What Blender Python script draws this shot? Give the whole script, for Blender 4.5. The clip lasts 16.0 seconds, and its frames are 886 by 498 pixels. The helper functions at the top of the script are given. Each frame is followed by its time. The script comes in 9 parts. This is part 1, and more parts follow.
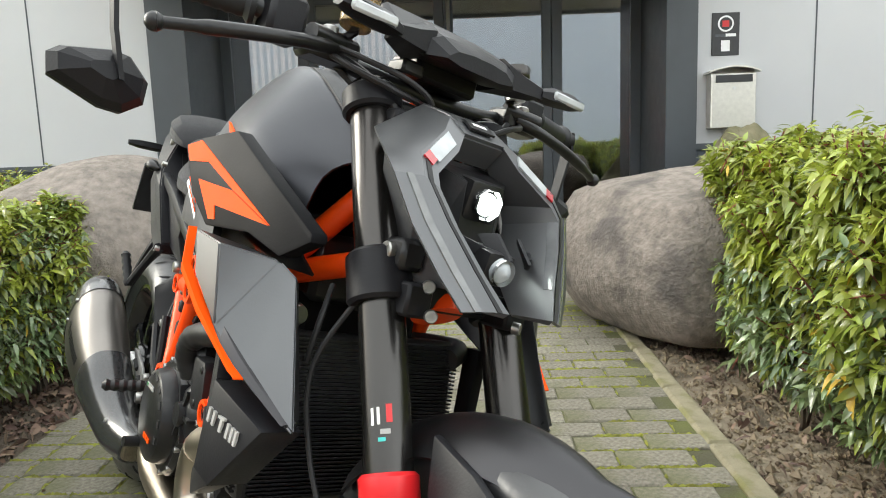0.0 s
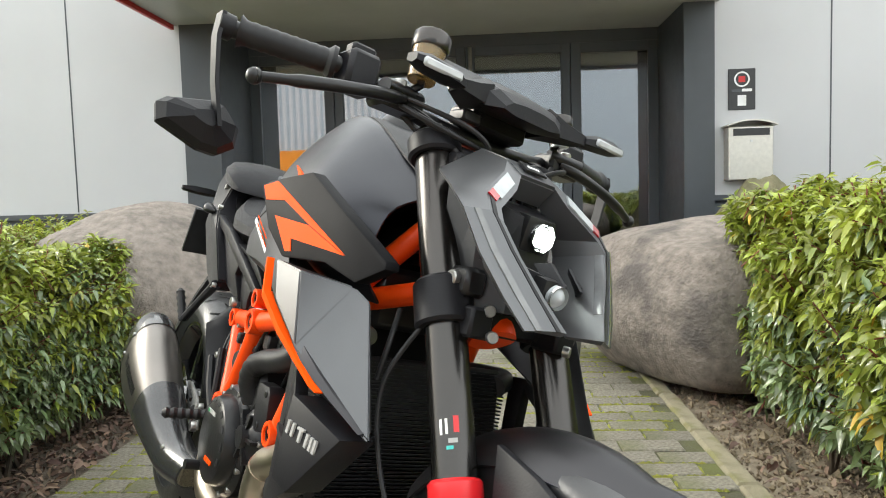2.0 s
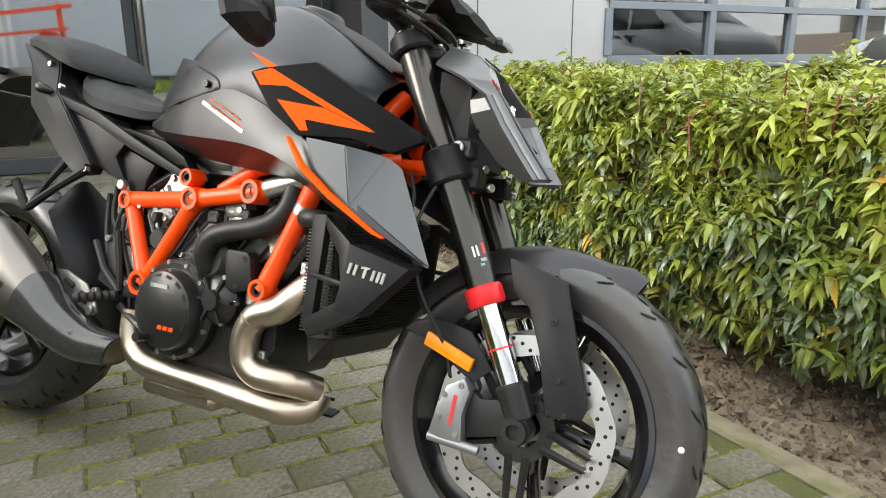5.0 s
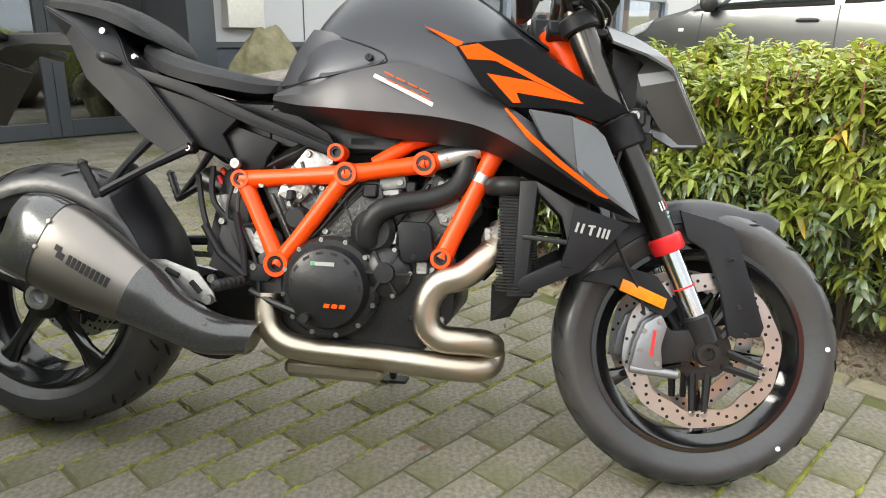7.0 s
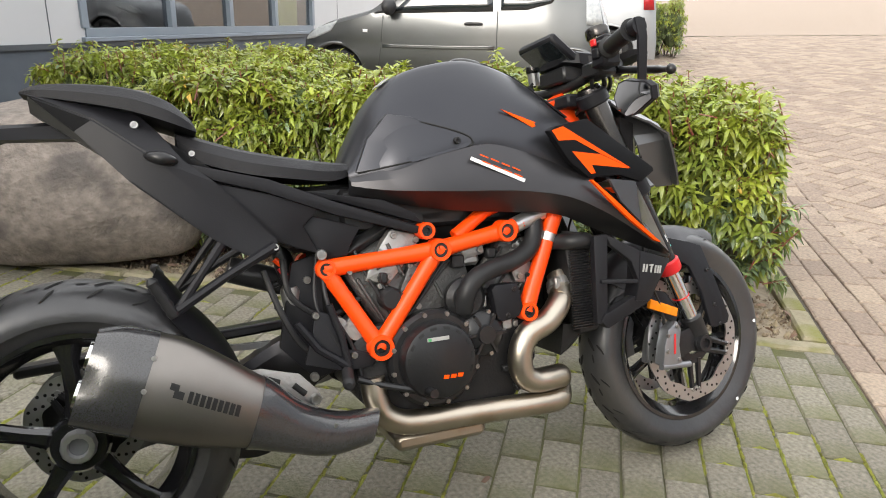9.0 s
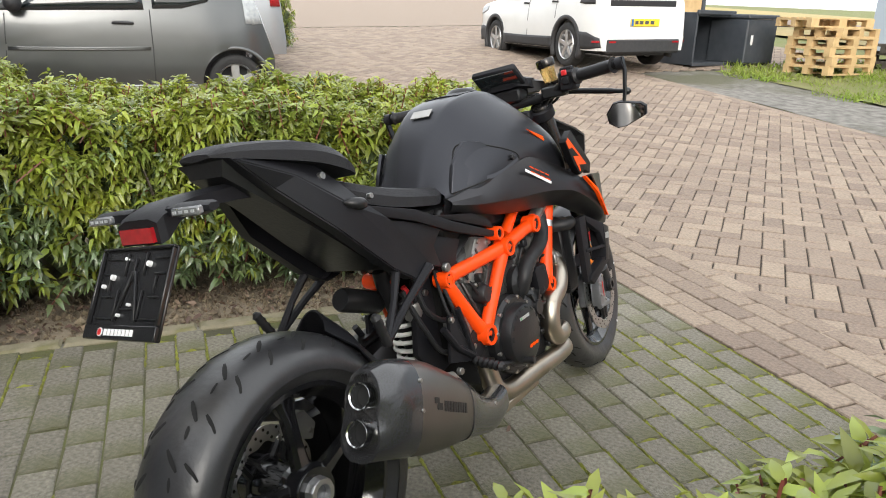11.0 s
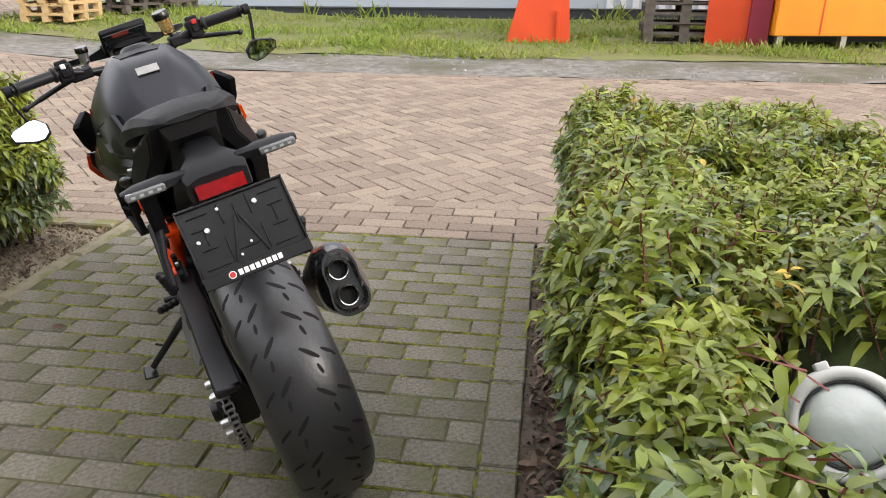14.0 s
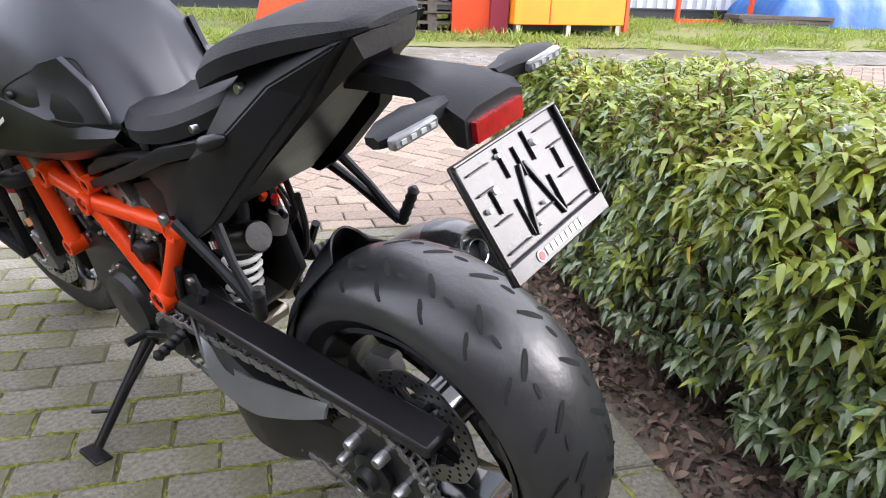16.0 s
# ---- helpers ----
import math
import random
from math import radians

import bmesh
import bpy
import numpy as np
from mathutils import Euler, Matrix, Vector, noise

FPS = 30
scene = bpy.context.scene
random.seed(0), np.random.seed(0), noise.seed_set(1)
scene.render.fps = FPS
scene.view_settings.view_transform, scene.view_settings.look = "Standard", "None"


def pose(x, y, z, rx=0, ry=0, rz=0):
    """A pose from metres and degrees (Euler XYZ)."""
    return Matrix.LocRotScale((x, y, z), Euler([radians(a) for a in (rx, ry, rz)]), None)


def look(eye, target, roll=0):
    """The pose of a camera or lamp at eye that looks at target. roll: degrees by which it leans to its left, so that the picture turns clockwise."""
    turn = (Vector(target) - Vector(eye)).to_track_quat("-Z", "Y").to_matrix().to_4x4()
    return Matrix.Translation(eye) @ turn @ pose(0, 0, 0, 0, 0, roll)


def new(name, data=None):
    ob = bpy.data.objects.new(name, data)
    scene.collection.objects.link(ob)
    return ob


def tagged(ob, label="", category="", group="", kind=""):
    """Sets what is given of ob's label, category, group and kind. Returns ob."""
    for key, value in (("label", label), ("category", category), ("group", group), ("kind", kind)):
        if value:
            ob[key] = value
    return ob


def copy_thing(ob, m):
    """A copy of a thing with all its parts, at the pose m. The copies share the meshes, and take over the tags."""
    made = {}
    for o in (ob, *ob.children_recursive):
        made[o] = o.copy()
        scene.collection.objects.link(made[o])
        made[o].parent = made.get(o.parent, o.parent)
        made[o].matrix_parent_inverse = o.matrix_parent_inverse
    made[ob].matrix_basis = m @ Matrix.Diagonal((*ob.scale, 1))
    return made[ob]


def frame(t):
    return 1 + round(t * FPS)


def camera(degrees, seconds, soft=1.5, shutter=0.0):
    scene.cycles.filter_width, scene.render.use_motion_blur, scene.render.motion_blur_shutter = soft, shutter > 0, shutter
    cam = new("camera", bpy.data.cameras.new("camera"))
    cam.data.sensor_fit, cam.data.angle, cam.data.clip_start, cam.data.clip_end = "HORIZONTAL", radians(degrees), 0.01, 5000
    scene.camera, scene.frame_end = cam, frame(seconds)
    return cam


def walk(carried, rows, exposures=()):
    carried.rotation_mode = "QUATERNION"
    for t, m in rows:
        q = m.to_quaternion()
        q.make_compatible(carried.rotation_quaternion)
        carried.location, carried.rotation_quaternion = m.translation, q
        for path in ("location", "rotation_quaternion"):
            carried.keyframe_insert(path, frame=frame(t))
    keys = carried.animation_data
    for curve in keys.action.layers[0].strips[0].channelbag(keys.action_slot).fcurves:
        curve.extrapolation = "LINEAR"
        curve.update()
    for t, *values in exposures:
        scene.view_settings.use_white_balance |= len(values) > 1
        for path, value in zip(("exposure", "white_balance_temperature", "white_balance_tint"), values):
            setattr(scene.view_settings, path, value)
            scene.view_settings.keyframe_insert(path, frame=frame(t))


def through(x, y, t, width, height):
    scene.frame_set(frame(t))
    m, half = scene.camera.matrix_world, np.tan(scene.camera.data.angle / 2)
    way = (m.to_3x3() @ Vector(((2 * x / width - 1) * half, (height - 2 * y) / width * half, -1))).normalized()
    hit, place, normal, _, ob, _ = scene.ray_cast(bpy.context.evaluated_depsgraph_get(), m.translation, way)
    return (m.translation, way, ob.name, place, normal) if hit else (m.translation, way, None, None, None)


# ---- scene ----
cam = camera(64.3, 16.0, 1.0)
PATH = [
    (0, (1.845, 0.944, 0.911), (-0.132, 0.861, 0.62), -2.0),
    (0.5, (1.802, 0.961, 0.882), (-0.177, 0.756, 0.675), -2.6),
    (1, (1.806, 0.967, 0.891), (-0.174, 0.716, 0.755), -2.7),
    (1.5, (1.858, 0.951, 0.903), (-0.126, 0.728, 0.79), -2.4),
    (2, (1.943, 0.89, 0.896), (-0.048, 0.767, 0.751), -1.7),
    (2.5, (2.038, 0.793, 0.943), (0.05, 0.825, 0.721), -1.2),
    (3, (2.117, 0.717, 0.962), (0.15, 0.909, 0.657), -0.9),
    (3.5, (2.245, 0.612, 0.978), (0.314, 0.964, 0.596), -0.5),
    (4, (2.318, 0.483, 0.96), (0.444, 1.02, 0.512), 0.2),
    (4.2, (2.294, 0.438, 0.937), (0.448, 1.051, 0.472), -0.1),
    (6.3, (1.895, -0.141, 0.939), (0.389, 1.056, 0.393), 0.7),
    (6.5, (1.857, -0.233, 0.945), (0.405, 1.028, 0.394), 0.9),
    (7, (1.753, -0.465, 0.947), (0.429, 0.915, 0.362), 0.7),
    (7.5, (1.608, -0.609, 0.993), (0.433, 0.887, 0.375), 0.4),
    (8, (1.379, -0.735, 1.048), (0.393, 0.887, 0.418), 0.4),
    (8.5, (1.171, -0.873, 1.079), (0.456, 0.886, 0.453), 1.0),
    (9, (0.945, -0.99, 1.147), (0.518, 0.862, 0.526), 1.1),
    (9.2, (0.849, -1.015, 1.159), (0.536, 0.86, 0.537), 1.0),
    (11.3, (-0.392, -1.184, 1.257), (0.478, 0.5, 0.62), 1.4),
    (11.5, (-0.508, -1.177, 1.258), (0.477, 0.441, 0.618), 1.1),
    (12, (-0.836, -1.166, 1.272), (0.415, 0.253, 0.623), 0.6),
    (12.5, (-1.1, -1.025, 1.245), (0.398, 0.122, 0.582), 0.2),
    (13, (-1.332, -0.873, 1.272), (0.358, -0.049, 0.591), -0.2),
    (13.5, (-1.508, -0.705, 1.285), (0.298, -0.217, 0.579), -0.2),
    (14, (-1.494, -0.525, 1.254), (0.35, -0.253, 0.527), 0.1),
    (14.5, (-1.453, -0.264, 1.229), (0.392, -0.235, 0.458), 0.1),
    (15, (-1.368, -0.005, 1.16), (0.461, -0.19, 0.372), 0.4),
    (15.5, (-1.236, 0.202, 1.078), (0.58, -0.169, 0.327), 1.2),
    (16, (-1.076, 0.37, 1.032), (0.721, -0.143, 0.32), 2.1),
]
EXPOSURES = [(0.0, 0.88, 6450, 5), (4.0, 0.86, 6500, 6), (6.5, 0.91, 6500, 6), (8.0, 0.93, 6550, 8), (9.0, 0.62, 6500, 10), (11.5, 0.32, 6300, 9), (13.5, 0.31, 6500, 12), (14.3, 0.36, 6400, 14), (15.3, 0.86, 6050, 15), (16.0, 1.07, 5950, 17)]
walk(cam, [(t, look(eye, target, roll)) for t, eye, target, roll in PATH], EXPOSURES)

# ---- world and sun: an overcast day ----
world = bpy.data.worlds.new("overcast")
scene.world = world
world.use_nodes = True
wn = world.node_tree
wn.nodes.clear()
sky = wn.nodes.new("ShaderNodeTexSky")
sky.sky_type = "NISHITA"
sky.sun_disc = False
sky.sun_elevation, sky.sun_rotation = radians(25), radians(199)
sky.air_density, sky.dust_density, sky.ozone_density = 1.0, 4.0, 1.0
wmix = wn.nodes.new("ShaderNodeMixRGB")
wmix.inputs[0].default_value = 0.75
wmix.inputs[2].default_value = (13.5, 13.5, 13.4, 1)
wbg = wn.nodes.new("ShaderNodeBackground")
wbg.inputs[1].default_value = 0.15
wout = wn.nodes.new("ShaderNodeOutputWorld")
wn.links.new(sky.outputs[0], wmix.inputs[1])
wn.links.new(wmix.outputs[0], wbg.inputs[0])
wn.links.new(wbg.outputs[0], wout.inputs[0])
sun = new("sun", bpy.data.lights.new("sun", "SUN"))
sun.data.energy, sun.data.angle, sun.data.color = 2.1, radians(32), (1.0, 0.95, 0.87)
sun.matrix_world = look((-1.5, -4.25, 2.1), (0, 0, 0))


# ---- materials ----
def material(name, color, rough=0.6, metal=0.0, second=None, scale=8.0, bump=0.0, bump_scale=40.0, coat=0.0,
             island=0.0, fine=0.15, spec=0.5, detail=6.0, stain=None, stain_scale=1.2, stain_at=0.55, objrand=0.0, emit=None, trans=0.0, through=0.0):
    """A procedural surface: two colours mixed by noise at two scales, roughness variation, relief and optional stains."""
    m = bpy.data.materials.new(name)
    m.use_nodes = True
    nt = m.node_tree
    N, L = nt.nodes, nt.links
    b = N["Principled BSDF"]
    b.inputs["Metallic"].default_value = metal
    b.inputs["Coat Weight"].default_value = coat
    b.inputs["Coat Roughness"].default_value = 0.12
    b.inputs["Specular IOR Level"].default_value = spec
    if trans:
        b.inputs["Transmission Weight"].default_value = trans
    tc = N.new("ShaderNodeTexCoord")
    n1 = N.new("ShaderNodeTexNoise")
    n1.inputs["Scale"].default_value, n1.inputs["Detail"].default_value = scale, detail
    L.new(tc.outputs["Object"], n1.inputs["Vector"])
    ramp = N.new("ShaderNodeMapRange")
    ramp.inputs[1].default_value, ramp.inputs[2].default_value = 0.3, 0.7
    L.new(n1.outputs["Fac"], ramp.inputs[0])
    mix = N.new("ShaderNodeMixRGB")
    c2 = second or tuple(c * 0.8 for c in color)
    mix.inputs[1].default_value, mix.inputs[2].default_value = (*color, 1), (*c2, 1)
    L.new(ramp.outputs[0], mix.inputs[0])
    col = mix.outputs[0]
    if stain:
        n3 = N.new("ShaderNodeTexNoise")
        n3.inputs["Scale"].default_value, n3.inputs["Detail"].default_value = stain_scale, 7
        L.new(tc.outputs["Object"], n3.inputs["Vector"])
        r3 = N.new("ShaderNodeMapRange")
        r3.inputs[1].default_value, r3.inputs[2].default_value = stain_at, stain_at + 0.15
        L.new(n3.outputs["Fac"], r3.inputs[0])
        m3 = N.new("ShaderNodeMixRGB")
        m3.inputs[2].default_value = (*stain, 1)
        L.new(r3.outputs[0], m3.inputs[0])
        L.new(col, m3.inputs[1])
        col = m3.outputs[0]
    if island or objrand:
        src = N.new("ShaderNodeNewGeometry").outputs["Random Per Island"] if island else N.new("ShaderNodeObjectInfo").outputs["Random"]
        hs = N.new("ShaderNodeHueSaturation")
        mr = N.new("ShaderNodeMapRange")
        k = island or objrand
        mr.inputs[3].default_value, mr.inputs[4].default_value = 1 - k, 1 + k
        L.new(src, mr.inputs[0])
        L.new(mr.outputs[0], hs.inputs["Value"])
        mh = N.new("ShaderNodeMapRange")
        mh.inputs[3].default_value, mh.inputs[4].default_value = 0.5 - 0.03 * k, 0.5 + 0.03 * k
        L.new(src, mh.inputs[0])
        L.new(mh.outputs[0], hs.inputs["Hue"])
        L.new(col, hs.inputs["Color"])
        col = hs.outputs[0]
    L.new(col, b.inputs["Base Color"])
    nr = N.new("ShaderNodeTexNoise")
    nr.inputs["Scale"].default_value, nr.inputs["Detail"].default_value = scale * 3, 4
    L.new(tc.outputs["Object"], nr.inputs["Vector"])
    rr = N.new("ShaderNodeMapRange")
    rr.inputs[3].default_value, rr.inputs[4].default_value = max(0.02, rough - fine * rough), min(1, rough + fine * rough)
    L.new(nr.outputs["Fac"], rr.inputs[0])
    L.new(rr.outputs[0], b.inputs["Roughness"])
    if bump:
        nb = N.new("ShaderNodeTexNoise")
        nb.inputs["Scale"].default_value, nb.inputs["Detail"].default_value = bump_scale, 5
        L.new(tc.outputs["Object"], nb.inputs["Vector"])
        bp = N.new("ShaderNodeBump")
        bp.inputs["Strength"].default_value, bp.inputs["Distance"].default_value = bump, 0.01
        L.new(nb.outputs["Fac"], bp.inputs["Height"])
        L.new(bp.outputs[0], b.inputs["Normal"])
    if through:
        tl = N.new("ShaderNodeBsdfTranslucent")
        ms = N.new("ShaderNodeMixShader")
        ms.inputs[0].default_value = through
        out = N["Material Output"]
        L.new(col, tl.inputs[0])
        L.new(b.outputs[0], ms.inputs[1])
        L.new(tl.outputs[0], ms.inputs[2])
        L.new(ms.outputs[0], out.inputs[0])
    if emit:
        b.inputs["Emission Color"].default_value = (*emit[:3], 1)
        b.inputs["Emission Strength"].default_value = emit[3]
    return m


M = {}
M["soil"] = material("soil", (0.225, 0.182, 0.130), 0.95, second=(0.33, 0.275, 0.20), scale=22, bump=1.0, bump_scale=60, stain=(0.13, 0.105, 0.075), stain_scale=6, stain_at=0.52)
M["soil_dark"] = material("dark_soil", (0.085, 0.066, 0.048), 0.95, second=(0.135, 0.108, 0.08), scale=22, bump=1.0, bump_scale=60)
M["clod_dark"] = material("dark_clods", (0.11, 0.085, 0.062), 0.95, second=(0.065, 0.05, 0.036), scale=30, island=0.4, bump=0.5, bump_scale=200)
M["clod"] = material("clods", (0.26, 0.205, 0.14), 0.95, second=(0.17, 0.13, 0.085), scale=30, island=0.4, bump=0.5, bump_scale=200)
M["joint"] = material("joint_sand", (0.070, 0.064, 0.046), 0.95, second=(0.115, 0.125, 0.032), scale=3.5, bump=0.6, bump_scale=150)
M["paver"] = material("concrete_paver", (0.265, 0.242, 0.193), 0.88, second=(0.125, 0.116, 0.090), scale=75, bump=0.6, bump_scale=160,
                      objrand=0.13, stain=(0.115, 0.115, 0.052), stain_scale=2.2, stain_at=0.52)
M["paver_stuff"] = material("concrete_paver_far", (0.265, 0.242, 0.193), 0.88, second=(0.125, 0.116, 0.090), scale=75, bump=0.6, bump_scale=160,
                            island=0.13, stain=(0.115, 0.115, 0.052), stain_scale=2.2, stain_at=0.52)
M["kerb"] = material("concrete_kerb", (0.29, 0.255, 0.175), 0.9, second=(0.20, 0.18, 0.115), scale=16, bump=0.5, bump_scale=90,
                     stain=(0.17, 0.165, 0.05), stain_scale=4, stain_at=0.50)
M["brick"] = material("street_brick", (0.330, 0.256, 0.196), 0.88, second=(0.190, 0.148, 0.116), scale=60, bump=0.5, bump_scale=160, objrand=0.20)
M["brick_stuff"] = material("street_brick_far", (0.330, 0.256, 0.196), 0.88, second=(0.190, 0.148, 0.116), scale=60, bump=0.5, bump_scale=160, island=0.20)
M["gravel_stone"] = material("gravel_stone", (0.34, 0.33, 0.31), 0.8, second=(0.20, 0.195, 0.18), scale=5, island=0.35)
M["street_base"] = material("street_joint", (0.045, 0.038, 0.031), 0.95, second=(0.085, 0.070, 0.055), scale=6)
M["gravel"] = material("gravel", (0.26, 0.245, 0.22), 0.95, second=(0.12, 0.112, 0.098), scale=9, bump=1.0, bump_scale=70, stain=(0.105, 0.100, 0.062), stain_scale=0.7, stain_at=0.48)
M["grass"] = material("grass_ground", (0.14, 0.17, 0.045), 0.95, second=(0.19, 0.18, 0.07), scale=1.5, bump=1.0, bump_scale=60)
M["dry_grass"] = material("dry_grass", (0.42, 0.31, 0.13), 0.95, second=(0.32, 0.27, 0.11), scale=0.8, bump=1.0, bump_scale=30)
M["moss"] = material("moss", (0.27, 0.27, 0.04), 0.95, second=(0.16, 0.175, 0.03), scale=30, bump=0.8, bump_scale=300, island=0.3)
M["blade"] = material("grass_blade", (0.20, 0.30, 0.035), 0.7, second=(0.28, 0.31, 0.07), scale=1.0, island=0.3, through=0.3)
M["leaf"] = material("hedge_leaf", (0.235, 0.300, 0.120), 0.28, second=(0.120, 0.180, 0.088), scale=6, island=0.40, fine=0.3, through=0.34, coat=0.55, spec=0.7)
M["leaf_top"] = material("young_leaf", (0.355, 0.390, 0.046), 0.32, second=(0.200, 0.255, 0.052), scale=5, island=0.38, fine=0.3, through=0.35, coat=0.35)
M["leaf_yellow"] = material("yellow_leaf", (0.55, 0.38, 0.03), 0.5, second=(0.45, 0.28, 0.04), scale=9)
M["stem"] = material("red_stem", (0.22, 0.045, 0.035), 0.55, second=(0.14, 0.06, 0.04), scale=20)
M["twig"] = material("twig", (0.085, 0.065, 0.045), 0.9, second=(0.05, 0.04, 0.03), scale=20)
M["core"] = material("hedge_inside_shade", (0.09, 0.12, 0.042), 0.95, second=(0.045, 0.055, 0.022), scale=14, bump=1, bump_scale=30)
M["dead_leaf"] = material("dead_leaf", (0.10, 0.052, 0.036), 0.8, second=(0.22, 0.155, 0.115), scale=7, island=0.5)
M["boulder"] = material("granite_boulder", (0.24, 0.207, 0.18), 0.9, second=(0.13, 0.112, 0.097), scale=26, bump=1.0, bump_scale=60,
                        stain=(0.085, 0.075, 0.068), stain_scale=4.5, stain_at=0.54, detail=12)
M["rock"] = material("mossy_rock", (0.24, 0.215, 0.13), 0.92, second=(0.11, 0.105, 0.055), scale=9, bump=1.0, bump_scale=25, detail=12, stain=(0.17, 0.18, 0.06), stain_scale=3)
M["panel"] = material("white_wall_panel", (0.485, 0.49, 0.50), 0.40, second=(0.45, 0.455, 0.465), scale=1.2, bump=0.03, bump_scale=6)
M["plinth"] = material("blue_grey_plinth", (0.075, 0.09, 0.11), 0.6, second=(0.06, 0.07, 0.09), scale=3, bump=0.1, bump_scale=40)
M["frame_grey"] = material("anthracite_frame", (0.062, 0.07, 0.08), 0.45, second=(0.055, 0.062, 0.07), scale=4)
M["frame_blue"] = material("blue_grey_frame", (0.20, 0.235, 0.27), 0.4, second=(0.18, 0.21, 0.25), scale=4)
M["soffit"] = material("canopy_soffit", (0.55, 0.55, 0.54), 0.6, second=(0.5, 0.5, 0.49), scale=2)
M["red_edge"] = material("red_edge", (0.55, 0.03, 0.03), 0.4)
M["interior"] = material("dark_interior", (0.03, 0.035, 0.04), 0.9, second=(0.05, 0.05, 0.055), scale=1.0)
M["warehouse"] = material("warehouse_cladding", (0.40, 0.45, 0.52), 0.5, second=(0.37, 0.42, 0.49), scale=0.6)
M["warehouse_light"] = material("white_cladding", (0.62, 0.65, 0.70), 0.5, second=(0.58, 0.61, 0.66), scale=0.6)
M["dark_crate"] = material("dark_crate_paint", (0.035, 0.042, 0.052), 0.55, second=(0.055, 0.06, 0.07), scale=6)
M["fence"] = material("grey_fence_wood", (0.20, 0.20, 0.20), 0.9, second=(0.15, 0.15, 0.15), scale=3)
M["dark_base"] = material("dark_base", (0.03, 0.035, 0.045), 0.6)
M["steel"] = material("brushed_steel", (0.62, 0.60, 0.55), 0.36, 0.85, second=(0.55, 0.53, 0.49), scale=30)
M["black"] = material("black_plate", (0.018, 0.018, 0.02), 0.4, second=(0.025, 0.025, 0.027), scale=20)
M["white"] = material("white_mark", (0.8, 0.8, 0.8), 0.5, second=(0.72, 0.72, 0.72), scale=10)
M["red"] = material("red_mark", (0.6, 0.02, 0.025), 0.4, second=(0.5, 0.02, 0.02), scale=10)
M["pallet"] = material("pallet_wood", (0.52, 0.36, 0.19), 0.8, second=(0.42, 0.28, 0.14), scale=9, island=0.2, bump=0.3, bump_scale=40)
M["old_wood"] = material("grey_wood", (0.105, 0.088, 0.075), 0.9, second=(0.065, 0.055, 0.046), scale=9, island=0.3)
M["orange_steel"] = material("orange_container_paint", (0.85, 0.30, 0.012), 0.45, second=(0.78, 0.25, 0.012), scale=2, bump=0.05, bump_scale=10)
M["red_steel"] = material("red_orange_paint", (0.72, 0.075, 0.012), 0.5, second=(0.60, 0.06, 0.012), scale=2)
M["maroon"] = material("maroon_paint", (0.23, 0.015, 0.035), 0.5, second=(0.2, 0.012, 0.03), scale=2)
M["tarp"] = material("blue_tarpaulin", (0.03, 0.14, 0.42), 0.45, second=(0.02, 0.10, 0.33), scale=3, bump=1.0, bump_scale=6)
M["car_grey"] = material("grey_car_paint", (0.105, 0.109, 0.109), 0.34, 0.75, second=(0.097, 0.100, 0.100), scale=3, coat=0.8)
M["car_white"] = material("white_car_paint", (0.72, 0.72, 0.70), 0.35, second=(0.68, 0.68, 0.66), scale=3, coat=0.8)
M["car_silver"] = material("silver_car_paint", (0.33, 0.34, 0.35), 0.35, 0.5, second=(0.30, 0.31, 0.32), scale=3, coat=0.8)
M["car_trim"] = material("black_car_plastic", (0.025, 0.025, 0.027), 0.6, second=(0.035, 0.035, 0.037), scale=20)
M["car_tyre"] = material("car_tyre", (0.02, 0.02, 0.02), 0.8, second=(0.03, 0.03, 0.03), scale=20)
M["alloy"] = material("alloy", (0.6, 0.6, 0.6), 0.3, 0.9, second=(0.5, 0.5, 0.5), scale=20)
M["car_glass"] = material("car_window", (0.015, 0.02, 0.022), 0.06, second=(0.02, 0.025, 0.028), scale=3, spec=0.9)
M["lamp_lens"] = material("lamp_lens", (0.42, 0.44, 0.45), 0.1, second=(0.30, 0.32, 0.33), scale=30, spec=0.8)
M["tail_red"] = material("red_lens", (0.40, 0.008, 0.014), 0.15, second=(0.26, 0.006, 0.010), scale=60, coat=0.8)
M["lamp_rim"] = material("white_lamp_plastic", (0.62, 0.62, 0.60), 0.4, second=(0.52, 0.52, 0.50), scale=14, bump=0.05, bump_scale=80)
M["chrome_lamp"] = material("lamp_reflector", (0.75, 0.76, 0.76), 0.18, 1.0, second=(0.62, 0.63, 0.63), scale=8)
M["amber"] = material("amber_reflector", (0.82, 0.24, 0.004), 0.25, second=(0.70, 0.19, 0.004), scale=60, coat=0.15, spec=0.3)
M["yellow_plate"] = material("yellow_plate", (0.85, 0.60, 0.03), 0.4, second=(0.8, 0.55, 0.03), scale=10)


def glass(name, color=(0.75, 0.8, 0.82), rough=0.02):
    m = bpy.data.materials.new(name)
    m.use_nodes = True
    b = m.node_tree.nodes["Principled BSDF"]
    b.inputs["Base Color"].default_value = (*color, 1)
    b.inputs["Roughness"].default_value = rough
    b.inputs["Transmission Weight"].default_value = 1.0
    b.inputs["IOR"].default_value = 1.5
    return m


